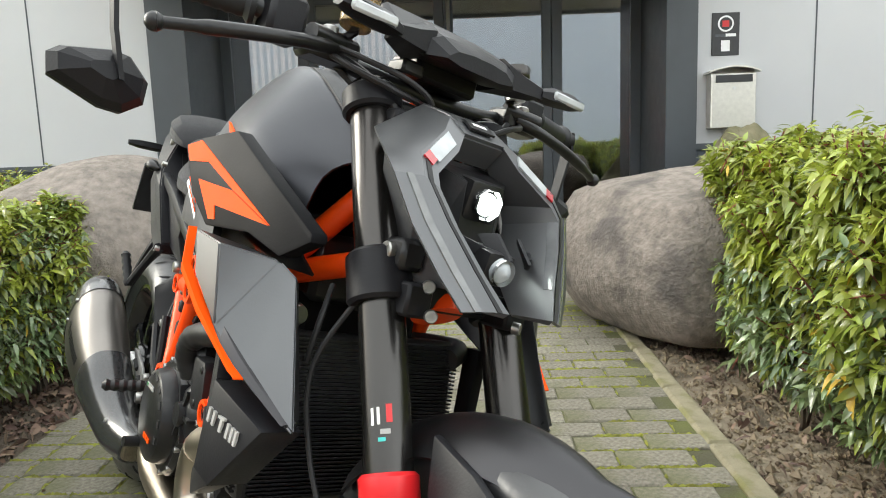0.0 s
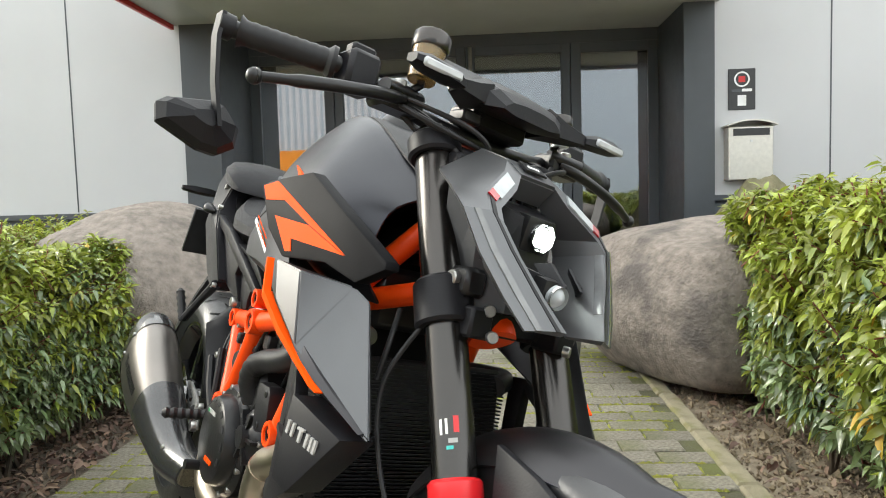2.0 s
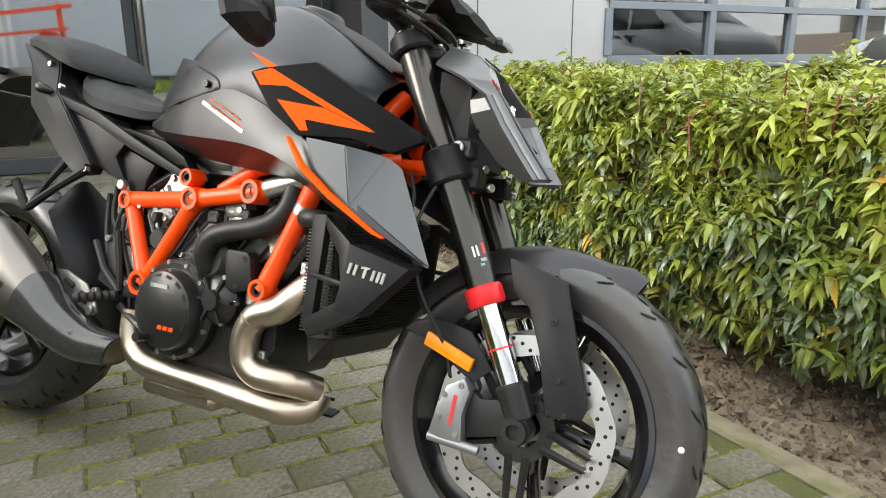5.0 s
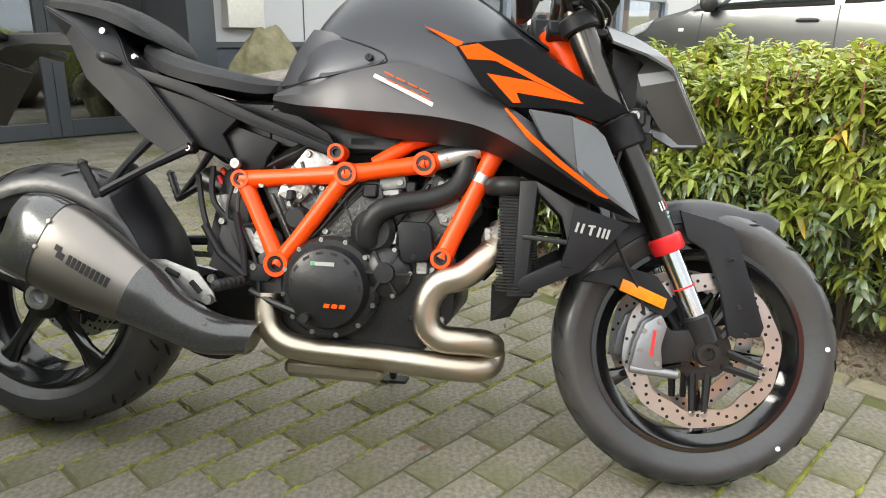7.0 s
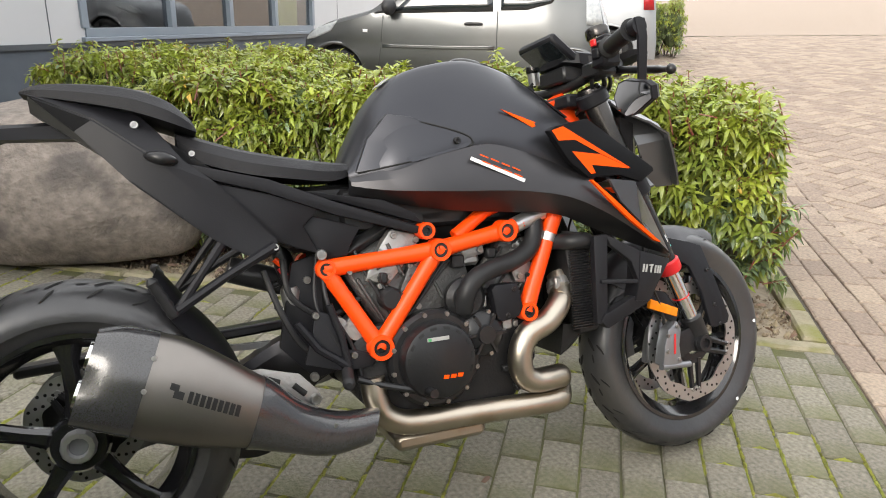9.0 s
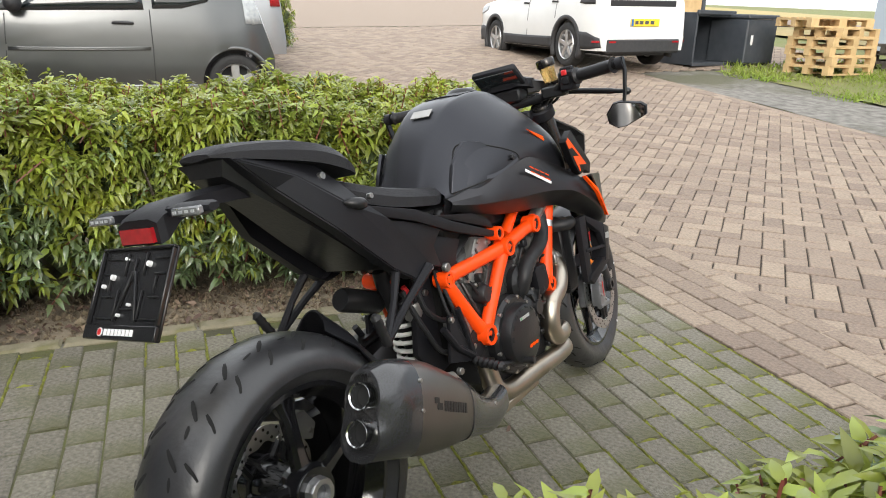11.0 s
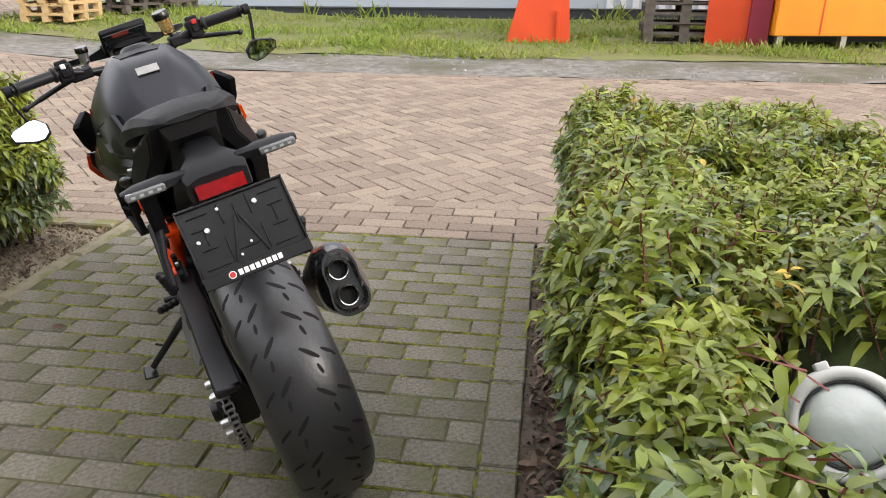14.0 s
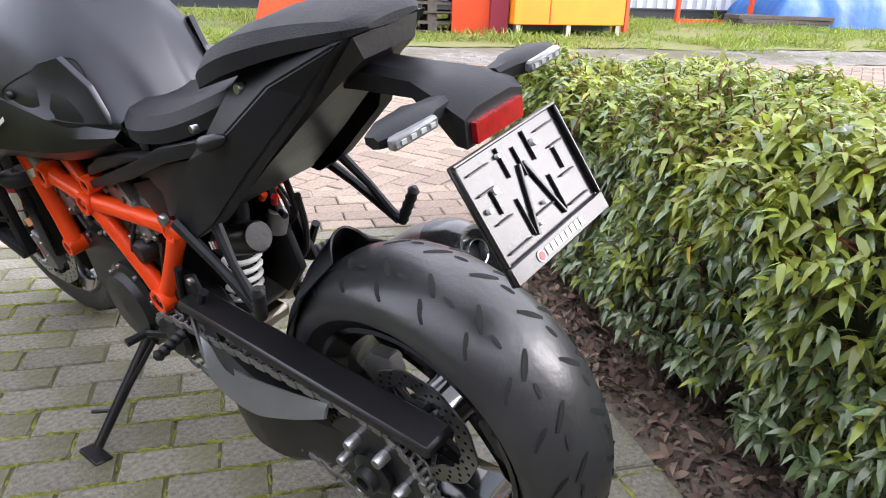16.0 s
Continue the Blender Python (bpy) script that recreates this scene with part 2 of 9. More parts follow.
M["pane"] = glass("window_glass", (0.34, 0.38, 0.42))
M["pane"].node_tree.nodes["Principled BSDF"].inputs["IOR"].default_value = 3.3
M["pane_plain"] = glass("office_glass", (0.30, 0.34, 0.38))
M["pane_plain"].node_tree.nodes["Principled BSDF"].inputs["IOR"].default_value = 2.1
M["clear"] = glass("clear_lens", (0.95, 0.97, 0.98))
M["frosted"] = material("frosted_lens", (0.66, 0.69, 0.67), 0.22, second=(0.50, 0.55, 0.53), scale=9, bump=0.15, bump_scale=30, coat=0.5)


# ---- mesh helpers ----
def obj_from(name, bm, mat, parent=None, label="", smooth=False, mats=None):
    me = bpy.data.meshes.new(name)
    bm.normal_update()
    bm.to_mesh(me)
    bm.free()
    for mm in (mats or [mat]):
        me.materials.append(mm)
    if smooth:
        me.polygons.foreach_set("use_smooth", [True] * len(me.polygons))
    ob = new(name, me)
    if parent is not None:
        ob.parent = parent
    if label:
        ob["label"] = label
    return ob


def part(name, bm, mat, parent, label="", smooth=False):
    return obj_from(name, bm, mat, parent, label, smooth)


def thing(name, label, category, m=None, group="", kind=""):
    ob = new(name)
    if m is not None:
        ob.matrix_world = m
    return tagged(ob, label, category, group, kind)


def box(bm, x0, x1, y0, y1, z0, z1, bevel=0.0, m=None, seg=1):
    r = bmesh.ops.create_cube(bm, size=1.0)
    mat = Matrix.LocRotScale(((x0 + x1) / 2, (y0 + y1) / 2, (z0 + z1) / 2), None, (x1 - x0, y1 - y0, z1 - z0))
    bmesh.ops.transform(bm, verts=r["verts"], matrix=mat)
    vs = r["verts"]
    if bevel:
        es = list({e for v in vs for e in v.link_edges})
        out = bmesh.ops.bevel(bm, geom=es, offset=bevel, segments=seg, affect="EDGES", profile=0.6)
        vs = list({v for v in out["verts"]} | {v for v in vs if v.is_valid})
    if m is not None:
        bmesh.ops.transform(bm, verts=[v for v in vs if v.is_valid], matrix=m)
    return vs


def boxes(*specs, bevel=0.0):
    bm = bmesh.new()
    for s in specs:
        box(bm, *s, bevel=bevel)
    return bm


def cyl(bm, p0, p1, r0, r1=None, n=16, caps=True):
    p0, p1 = Vector(p0), Vector(p1)
    d = p1 - p0
    r = bmesh.ops.create_cone(bm, cap_ends=caps, segments=n, radius1=r0, radius2=r0 if r1 is None else r1, depth=d.length)
    m = Matrix.Translation((p0 + p1) / 2) @ d.to_track_quat("Z", "Y").to_matrix().to_4x4()
    bmesh.ops.transform(bm, verts=r["verts"], matrix=m)
    return r["verts"]


def tube(bm, pts, radii, n=12, caps=True, closed=False):
    """A round tube along a smooth line through pts."""
    pts = [Vector(p) for p in pts]
    if not hasattr(radii, "__len__"):
        radii = [radii] * len(pts)
    rings = []
    up = None
    k = len(pts)
    for i, p in enumerate(pts):
        if closed:
            d = (pts[(i + 1) % k] - pts[i - 1]).normalized()
        else:
            d = (pts[min(i + 1, k - 1)] - pts[max(i - 1, 0)]).normalized()
        if up is None:
            up = d.orthogonal().normalized()
        side = d.cross(up)
        if side.length < 1e-5:
            side = d.orthogonal()
        side.normalize()
        up = side.cross(d).normalized()
        rings.append([bm.verts.new(p + radii[i] * (math.cos(2 * math.pi * j / n) * up + math.sin(2 * math.pi * j / n) * side)) for j in range(n)])
    last = k if closed else k - 1
    for i in range(last):
        a, b = rings[i], rings[(i + 1) % k]
        for j in range(n):
            bm.faces.new((a[j], a[(j + 1) % n], b[(j + 1) % n], b[j]))
    if caps and not closed:
        bm.faces.new(rings[0][::-1])
        bm.faces.new(rings[-1])
    return rings


def curve(pts, n=8):
    """Points of a Catmull-Rom line through pts."""
    pts = [Vector(p) for p in pts]
    out = []
    for i in range(len(pts) - 1):
        p0, p1, p2, p3 = pts[max(i - 1, 0)], pts[i], pts[i + 1], pts[min(i + 2, len(pts) - 1)]
        for j in range(n):
            t = j / n
            out.append(0.5 * (2 * p1 + (p2 - p0) * t + (2 * p0 - 5 * p1 + 4 * p2 - p3) * t * t + (3 * p1 - p0 - 3 * p2 + p3) * t ** 3))
    return out + [pts[-1]]


def loft(bm, rings, closed=True, cap=True):
    """Faces between rings of equal length."""
    vs = [[bm.verts.new(p) for p in r] for r in rings]
    n = len(vs[0])
    for a, b in zip(vs, vs[1:]):
        for j in range(n if closed else n - 1):
            bm.faces.new((a[j], a[(j + 1) % n], b[(j + 1) % n], b[j]))
    if cap and closed:
        bm.faces.new(vs[0][::-1])
        bm.faces.new(vs[-1])
    bmesh.ops.recalc_face_normals(bm, faces=bm.faces[:])
    return vs


def lathe(bm, profile, axis="y", n=48, center=(0, 0, 0)):
    """Turn (radius, offset) pairs round an axis."""
    rings = []
    c = Vector(center)
    for j in range(n):
        a = 2 * math.pi * j / n
        ring = []
        for r, o in profile:
            u, v = r * math.cos(a), r * math.sin(a)
            p = Vector((u, o, v)) if axis == "y" else (Vector((o, u, v)) if axis == "x" else Vector((u, v, o)))
            ring.append(bm.verts.new(c + p))
        rings.append(ring)
    k = len(profile)
    for j in range(n):
        a, b = rings[j], rings[(j + 1) % n]
        for i in range(k - 1):
            bm.faces.new((a[i], a[i + 1], b[i + 1], b[i]))
    bmesh.ops.recalc_face_normals(bm, faces=bm.faces[:])


def raw(name, verts, faces, mat, parent=None, smooth=False, mats=None, index=None):
    me = bpy.data.meshes.new(name)
    me.from_pydata([tuple(v) for v in verts], [], [tuple(f) for f in faces])
    for mm in (mats or [mat]):
        me.materials.append(mm)
    if index is not None:
        me.polygons.foreach_set("material_index", np.asarray(index, dtype=np.int32))
    if smooth:
        me.polygons.foreach_set("use_smooth", [True] * len(me.polygons))
    me.update()
    ob = new(name, me)
    if parent is not None:
        ob.parent = parent
    return ob


# ---- ground: level along the driveway, the street rises gently away ----
def rise(x, y=0.0):
    return 0.03 * max(0.0, min(x, 15.0) - 2.0) + 0.07 * max(0.0, min(y, 12.0) - 4.0) + 0.045 * max(0.0, min(y, 62.0) - 12.0)


STREET_END = 6.9
rng = np.random.default_rng(4)


def sheet(name, xs, ys, dz, mat, label, category, bumpy=0.0):
    vs, fs = [], []
    for x in xs:
        for y in ys:
            z = rise(x, y) + dz
            if bumpy:
                z += bumpy * (noise.noise((x * 2.1, y * 2.1, 3)) + 0.6 * noise.noise((x * 7, y * 7, 8)))
            vs.append((x, y, z))
    n = len(ys)
    for i in range(len(xs) - 1):
        for j in range(n - 1):
            a = i * n + j
            fs.append((a, a + n, a + n + 1, a + 1))
    ob = raw(name, vs, fs, mat, smooth=True)
    return tagged(ob, label, category, kind="structure")


sheet("ground", [-400, -60, -12, 0, 2, 4, 6, 8, 10, 15, 60, 400], [-400, -60, -12, 0, 4, 6, 8, 10, 12, 16, 60, 400], -0.09, M["grass"],
      "wide flat grassy ground under the whole site", "ground")
sheet("bed_soil_left", np.arange(-2.5, 1.84, 0.06), np.arange(1.70, 4.4, 0.06), -0.025, M["soil"], "dark crumbly soil bed under the hedge", "soil", 0.02)
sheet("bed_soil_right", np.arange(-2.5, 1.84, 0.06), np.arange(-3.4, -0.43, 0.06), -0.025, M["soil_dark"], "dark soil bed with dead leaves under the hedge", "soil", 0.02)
sheet("joint_bed", [-2.6, 1.84], [-0.495, 1.63], -0.005, M["joint"], "mossy sand bed between the driveway pavers", "sand")
sheet("forecourt_bed", [-5.2, -2.6], [-3.0, 4.0], -0.006, M["joint"], "mossy sand bed between the forecourt pavers", "sand")
sheet("street_bed", [1.83, 2.0, 4, STREET_END], [-60, -4, 4, 6, 8.6], -0.013, M["street_base"], "sandy joints below the street bricks", "street")
sheet("yard_bed", [-4.3, -2, 0, 2, 4, 6, 9, 12.4], [8.6, 10, 12, 14, 18], -0.013, M["street_base"], "sandy joints below the yard bricks", "street")
sheet("parking_bed", [-4.3, -2, 0, 1.83], [4.4, 6, 8.6], -0.013, M["street_base"], "sandy joints below the parking bricks", "street")
sheet("far_road", [-4.3, -2, 0, 2, 4, 8, 12, 15, 26], [18, 24, 40, 62], -0.004, M["brick_stuff"], "pale brick road in the distance", "road")
sheet("far_verge", [15, 20, 26, 40], [8, 12, 20, 36, 62], -0.03, M["dry_grass"], "tan dry grass strip in the distance", "grass")
sheet("gravel_verge", np.arange(STREET_END, 9.0, 0.12), np.arange(-20, 8.7, 0.25), 0.0, M["gravel"], "grey gravel verge beside the street", "gravel", 0.02)
sheet("lawn", np.arange(8.4, 15.6, 0.3), np.arange(-30, 8.8, 0.4), 0.012, M["grass"], "rough green lawn before the warehouse", "grass", 0.03)


# ---- the office building ----
FX = -4.35     # plane of the facade
DX = -5.20     # plane of the glass doors


def wall_piece(name, specs, mat, label, bevel=0.0):
    return tagged(obj_from(name, boxes(*specs, bevel=bevel), mat), label, "wall", kind="structure")


wall_piece("wall_left", [(FX - 0.3, FX, -14, -1.80, 0.85, 5.5)], M["panel"], "white metal clad office wall beside the entrance")
wall_piece("wall_right", [(FX - 0.3, FX, 2.88, 5.50, 0.85, 5.5), (FX - 0.3, FX, 5.50, 11.30, 2.6, 5.5), (FX - 0.3, FX, 11.30, 30, 0.85, 5.5)], M["panel"], "white metal clad office wall with a window band")
wall_piece("plinth_left", [(FX - 0.3, FX - 0.012, -14, -1.80, -0.1, 0.85)], M["plinth"], "blue-grey plinth below the white panels")
wall_piece("plinth_right", [(FX - 0.3, FX - 0.012, 2.88, 30, -0.1, 0.85)], M["plinth"], "blue-grey plinth below the white panels")
tagged(obj_from("plinth_trim", boxes((FX - 0.1, FX + 0.02, 2.88, 30, 0.80, 0.85), (FX - 0.1, FX + 0.02, -14, -1.80, 0.80, 0.85)), M["frame_grey"]), "dark metal drip edge above the plinth", "trim", kind="structure")
for nm, yy in (("seam_left", (-2.85, -3.95, -5.05, -6.15)), ("seam_right", (3.86, 5.02, 12.5))):
    tagged(obj_from(nm, boxes(*[(FX - 0.05, FX + 0.0035, y - 0.006, y + 0.006, 0.86, 5.5) for y in yy]), M["frame_grey"]), "thin dark seam between white panels", "seam", kind="structure")
# the entrance recess
wall_piece("entrance_jamb_left", [(DX - 0.2, FX + 0.03, -1.80, -1.47, -0.1, 2.5)], M["frame_grey"], "anthracite clad entrance jamb")
wall_piece("entrance_jamb_right", [(DX - 0.2, FX + 0.03, 2.62, 2.88, -0.1, 2.5)], M["frame_grey"], "anthracite clad entrance jamb")
canopy = thing("canopy", "light grey flat canopy over the entrance with a red edge line", "canopy")
part("soffit", boxes((DX - 0.2, FX + 1.1, -1.46, 2.61, 2.50, 2.56)), M["soffit"], canopy)
part("fascia", boxes((FX + 1.1, FX + 1.14, -1.84, 2.92, 2.46, 3.1), (DX - 0.2, FX + 1.1, -1.84, -1.46, 2.50, 2.54), (DX - 0.2, FX + 1.1, 2.61, 2.92, 2.50, 2.54)), M["panel"], canopy)
part("edge_strip", boxes((FX + 1.142, FX + 1.155, -1.84, 2.92, 2.46, 2.50), (FX + 0.035, FX + 1.1, -1.87, -1.842, 2.46, 2.53)), M["red_edge"], canopy, "thin red edge strip")
part("roof_deck", boxes((DX - 0.2, FX + 1.1, -1.84, 2.92, 2.57, 3.1)), M["panel"], canopy)


def glazed(name, y0, y1, z0, z1, x, fr, mat, label, stile=None):
    """A framed pane: four bars butted together and a glass sheet between them."""
    ob = thing(name, label, "door" if "door" in name else "window", kind="structure")
    for spec in ((y0, y0 + fr, z0, z1), (y1 - fr, y1, z0, z1), (y0 + fr, y1 - fr, z1 - fr, z1), (y0 + fr, y1 - fr, z0, z0 + fr * 1.5)):
        part("frame_bar", boxes((x - 0.07, x, spec[0], spec[1], spec[2], spec[3]), bevel=0.004), mat, ob)
    g = part("pane", boxes((x - 0.045, x - 0.035, y0 + fr, y1 - fr, z0 + fr * 1.5, z1 - fr)), M["pane"], ob)
    g.visible_shadow = False
    return ob


glazed("window_1", -1.47, -0.61, 0.0, 2.38, DX, 0.10, M["frame_grey"], "dark glazed side panel of the entrance")
d1 = glazed("door_1", -0.605, 0.725, 0.0, 2.38, DX + 0.01, 0.09, M["frame_grey"], "closed glazed entrance door with an anthracite frame")
d2 = glazed("door_2", 0.73, 1.76, 0.0, 2.38, DX + 0.01, 0.09, M["frame_grey"], "closed glazed entrance door with an anthracite frame")
glazed("window_2", 1.765, 2.62, 0.0, 2.38, DX, 0.10, M["frame_grey"], "dark glazed side panel of the entrance")
bm = bmesh.new()
cyl(bm, (DX + 0.09, 0.775, 0.75), (DX + 0.09, 0.775, 2.36), 0.02, n=14)
for z in (0.9, 2.1):
    cyl(bm, (DX + 0.01, 0.775, z), (DX + 0.09, 0.775, z), 0.012, n=10)
part("pull_bar", bm, M["steel"], d2, "long brushed steel pull bar", True)
wall_piece("entrance_header", [(DX - 0.15, DX, -1.47, 2.62, 2.38, 2.5)], M["frame_grey"], "anthracite panel above the entrance doors")
# an unseen dark hall behind the glass, its dimness put into near-black surfaces
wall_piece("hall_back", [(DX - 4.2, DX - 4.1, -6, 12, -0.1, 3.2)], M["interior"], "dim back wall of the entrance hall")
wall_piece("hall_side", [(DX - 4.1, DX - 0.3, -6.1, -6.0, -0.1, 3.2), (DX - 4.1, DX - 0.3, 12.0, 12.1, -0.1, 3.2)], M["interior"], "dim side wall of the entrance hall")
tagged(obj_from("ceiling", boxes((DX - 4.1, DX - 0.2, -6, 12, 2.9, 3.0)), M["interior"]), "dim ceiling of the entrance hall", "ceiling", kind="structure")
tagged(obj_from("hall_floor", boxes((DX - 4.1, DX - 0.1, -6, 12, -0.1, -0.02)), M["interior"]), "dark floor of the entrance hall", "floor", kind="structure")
tagged(obj_from("doormat", boxes((DX + 0.1, FX + 0.2, -1.0, 2.3, -0.05, -0.012)), M["paver_stuff"]), "grey concrete threshold before the doors", "threshold", kind="structure")

# window band: frames with two rows of panes
wb = thing("window_3", "long office window with blue-grey frames", "window", kind="structure")
ys = [5.50, 7.05, 8.45, 9.85, 11.30]
part("sill", boxes((FX - 0.1, FX + 0.05, 5.44, 11.36, 0.852, 0.90), bevel=0.006), M["frame_blue"], wb)
part("frame_bar", boxes((FX - 0.08, FX + 0.02, 5.50, 11.30, 0.90, 0.99), bevel=0.004), M["frame_blue"], wb)
part("frame_bar", boxes((FX - 0.08, FX + 0.02, 5.50, 11.30, 1.49, 1.57), bevel=0.004), M["frame_blue"], wb)
part("frame_bar", boxes((FX - 0.08, FX + 0.02, 5.50, 11.30, 2.52, 2.60), bevel=0.004), M["frame_blue"], wb)
for y in ys:
    part("mullion", boxes((FX - 0.08, FX + 0.026, y - 0.05, y + 0.05, 0.99, 1.49), (FX - 0.08, FX + 0.026, y - 0.05, y + 0.05, 1.57, 2.52), bevel=0.004), M["frame_blue"], wb)
for y0, y1 in zip(ys, ys[1:]):
    for z0, z1 in ((0.99, 1.49), (1.57, 2.52)):
        g = part("pane", boxes((FX - 0.045, FX - 0.035, y0 + 0.05, y1 - 0.05, z0, z1)), M["pane_plain"], wb)
        g.visible_shadow = False

# sign and mailbox
sign = thing("house_sign", "small black wall sign with a round red emblem", "sign", pose(FX, 3.115, 1.75))
part("plate", boxes((0, 0.008, -0.115, 0.115, -0.175, 0.175), bevel=0.003), M["black"], sign)
bm = bmesh.new()
lathe(bm, [(0.052, 0.0082), (0.052, 0.0105), (0.066, 0.0105), (0.066, 0.0082)], "x", 32, (0, 0, 0.085))
part("emblem_ring", bm, M["white"], sign)
part("emblem", boxes((0.0082, 0.0105, -0.028, 0.028, 0.06, 0.11)), M["red"], sign)
part("text_bar", boxes((0.0082, 0.0100, -0.085, -0.005, -0.02, 0.0)), M["frame_grey"], sign)
part("text_bar", boxes((0.0082, 0.0100, 0.0, 0.085, -0.02, 0.004)), M["white"], sign)
part("text_bar", boxes((0.0082, 0.0100, -0.036, 0.036, -0.14, -0.05)), M["white"], sign)
mb = thing("mailbox", "brushed steel wall mailbox with a curved lid", "mailbox", pose(FX, 3.15, 0.97))
part("body", boxes((0, 0.13, -0.185, 0.185, 0.0, 0.455), bevel=0.008), M["steel"], mb)
bm = bmesh.new()
ring0, ring1 = [], []
for i in range(13):
    y = -0.21 + 0.42 * i / 12
    z = 0.465 + 0.045 * (1 - (y / 0.21) ** 2)
    ring0.append((0.0, y, z)); ring1.append((0.165, y, z))
top = [[Vector(p) for p in ring0] + [Vector((0.0, p[1], p[2] - 0.012)) for p in ring0[::-1]],
       [Vector(p) for p in ring1] + [Vector((0.165, p[1], p[2] - 0.012)) for p in ring1[::-1]]]
loft(bm, top)
part("lid", bm, M["steel"], mb, "curved steel lid")
part("slot", boxes((0.1305, 0.137, -0.15, 0.15, 0.375, 0.435)), M["black"], mb, "dark letter slot")
bm = bmesh.new()
cyl(bm, (0.13, 0, 0.33), (0.14, 0, 0.33), 0.011, n=14)
part("lock", bm, M["alloy"], mb)


# ---- stones ----
def stone(name, loc, size, mat, label, seed, flat=0.0, rough=0.10, turn=0, sharp=0.0, peak=0.0):
    bm = bmesh.new()
    bmesh.ops.create_icosphere(bm, subdivisions=5, radius=1.0)
    for v in bm.verts:
        d = v.co.normalized()
        k = 1 + rough * 1.6 * noise.noise(d * 1.3 + Vector((seed, 0, 0))) + rough * 0.5 * noise.noise(d * 3.7 + Vector((0, seed, 0))) + rough * 0.10 * noise.noise(d * 14)
        # squarer than a ball
        c = max(abs(d.x), abs(d.y), abs(d.z))
        k *= (1 - sharp) + sharp * 0.8 / c
        v.co = Vector((d.x * size[0], d.y * size[1], d.z * size[2])) * k
        if peak and v.co.z > 0:
            q = 1 - peak * min(1, v.co.z / size[2])
            v.co.x, v.co.y = v.co.x * q, v.co.y * q
        if v.co.z < -size[2] * 0.86:
            v.co.z = -size[2] * 0.86 + 0.15 * (v.co.z + size[2] * 0.86)
    ob = obj_from(name, bm, mat, smooth=True)
    ob.matrix_world = pose(*loc, 0, 0, turn)
    return tagged(ob, label, "boulder")


stone("boulder", (-1.60, 2.08, 0.36), (0.72, 0.72, 0.44), M["boulder"], "large rounded brown granite boulder beside the paving", 3.1, sharp=0.30, rough=0.045, turn=20)
stone("boulder", (-1.56, -0.80, 0.42), (0.74, 0.60, 0.50), M["boulder"], "large rounded grey granite boulder beside the paving", 7.7, sharp=0.12, rough=0.06, turn=-15, peak=0.12)
stone("rock", (-3.82, 3.08, 0.42), (0.42, 0.60, 0.56), M["rock"], "pointed mossy rock standing by the wall", 12.3, rough=0.24, sharp=0.2, turn=12, peak=0.6)
tagged(obj_from("step_block", boxes((-4.3, -3.7, 2.95, 4.6, -0.06, 0.12), bevel=0.012), M["kerb"]), "low concrete edging block by the wall", "kerb", kind="structure")


# ---- hedges: whorls of pointed leaves on red shoots over twigs ----
def leaf_shape():
    """One leaf: a bent, folded blade of six faces along +x, one long."""
    xs = (0.0, 0.28, 0.65, 1.0)
    ws = (0.02, 0.195, 0.180, 0.012)
    vs, fs = [], []
    for x, w in zip(xs, ws):
        droop = -0.62 * x * x
        vs += [(x, -w, droop + 0.30 * w), (x, 0.0, droop), (x, w, droop + 0.30 * w)]
    for i in range(3):
        a = 3 * i
        fs += [(a, a + 3, a + 4, a + 1), (a + 1, a + 4, a + 5, a + 2)]
    return np.array(vs), np.array(fs)


LEAF_V, LEAF_F = leaf_shape()


def scatter_leaves(origins, dirs, rolls, sizes, slim=1.0, arch=0.0):
    """Leaf blades at origins along dirs, their tips hanging by arch: vertices and faces."""
    d = dirs / np.linalg.norm(dirs, axis=1, keepdims=True)
    up = np.tile(np.array([0, 0, 1.0]), (len(d), 1))
    side = np.cross(up, d)
    side /= np.linalg.norm(side, axis=1, keepdims=True) + 1e-9
    nor = np.cross(d, side)
    c, s = np.cos(rolls)[:, None], np.sin(rolls)[:, None]
    side, nor = c * side + s * nor, c * nor - s * side
    v = LEAF_V[None] * sizes[:, None, None]
    pts = origins[:, None] + v[..., :1] * d[:, None] + slim * v[..., 1:2] * side[:, None] + v[..., 2:] * nor[:, None]
    level = 1.0 - np.minimum(1.0, np.abs(d[:, 2])) ** 2
    pts[..., 2] -= (arch * level * sizes)[:, None] * LEAF_V[None, :, 0] ** 2
    faces = LEAF_F[None] + (np.arange(len(d)) * len(LEAF_V))[:, None, None]
    return pts.reshape(-1, 3), faces.reshape(-1, 4)


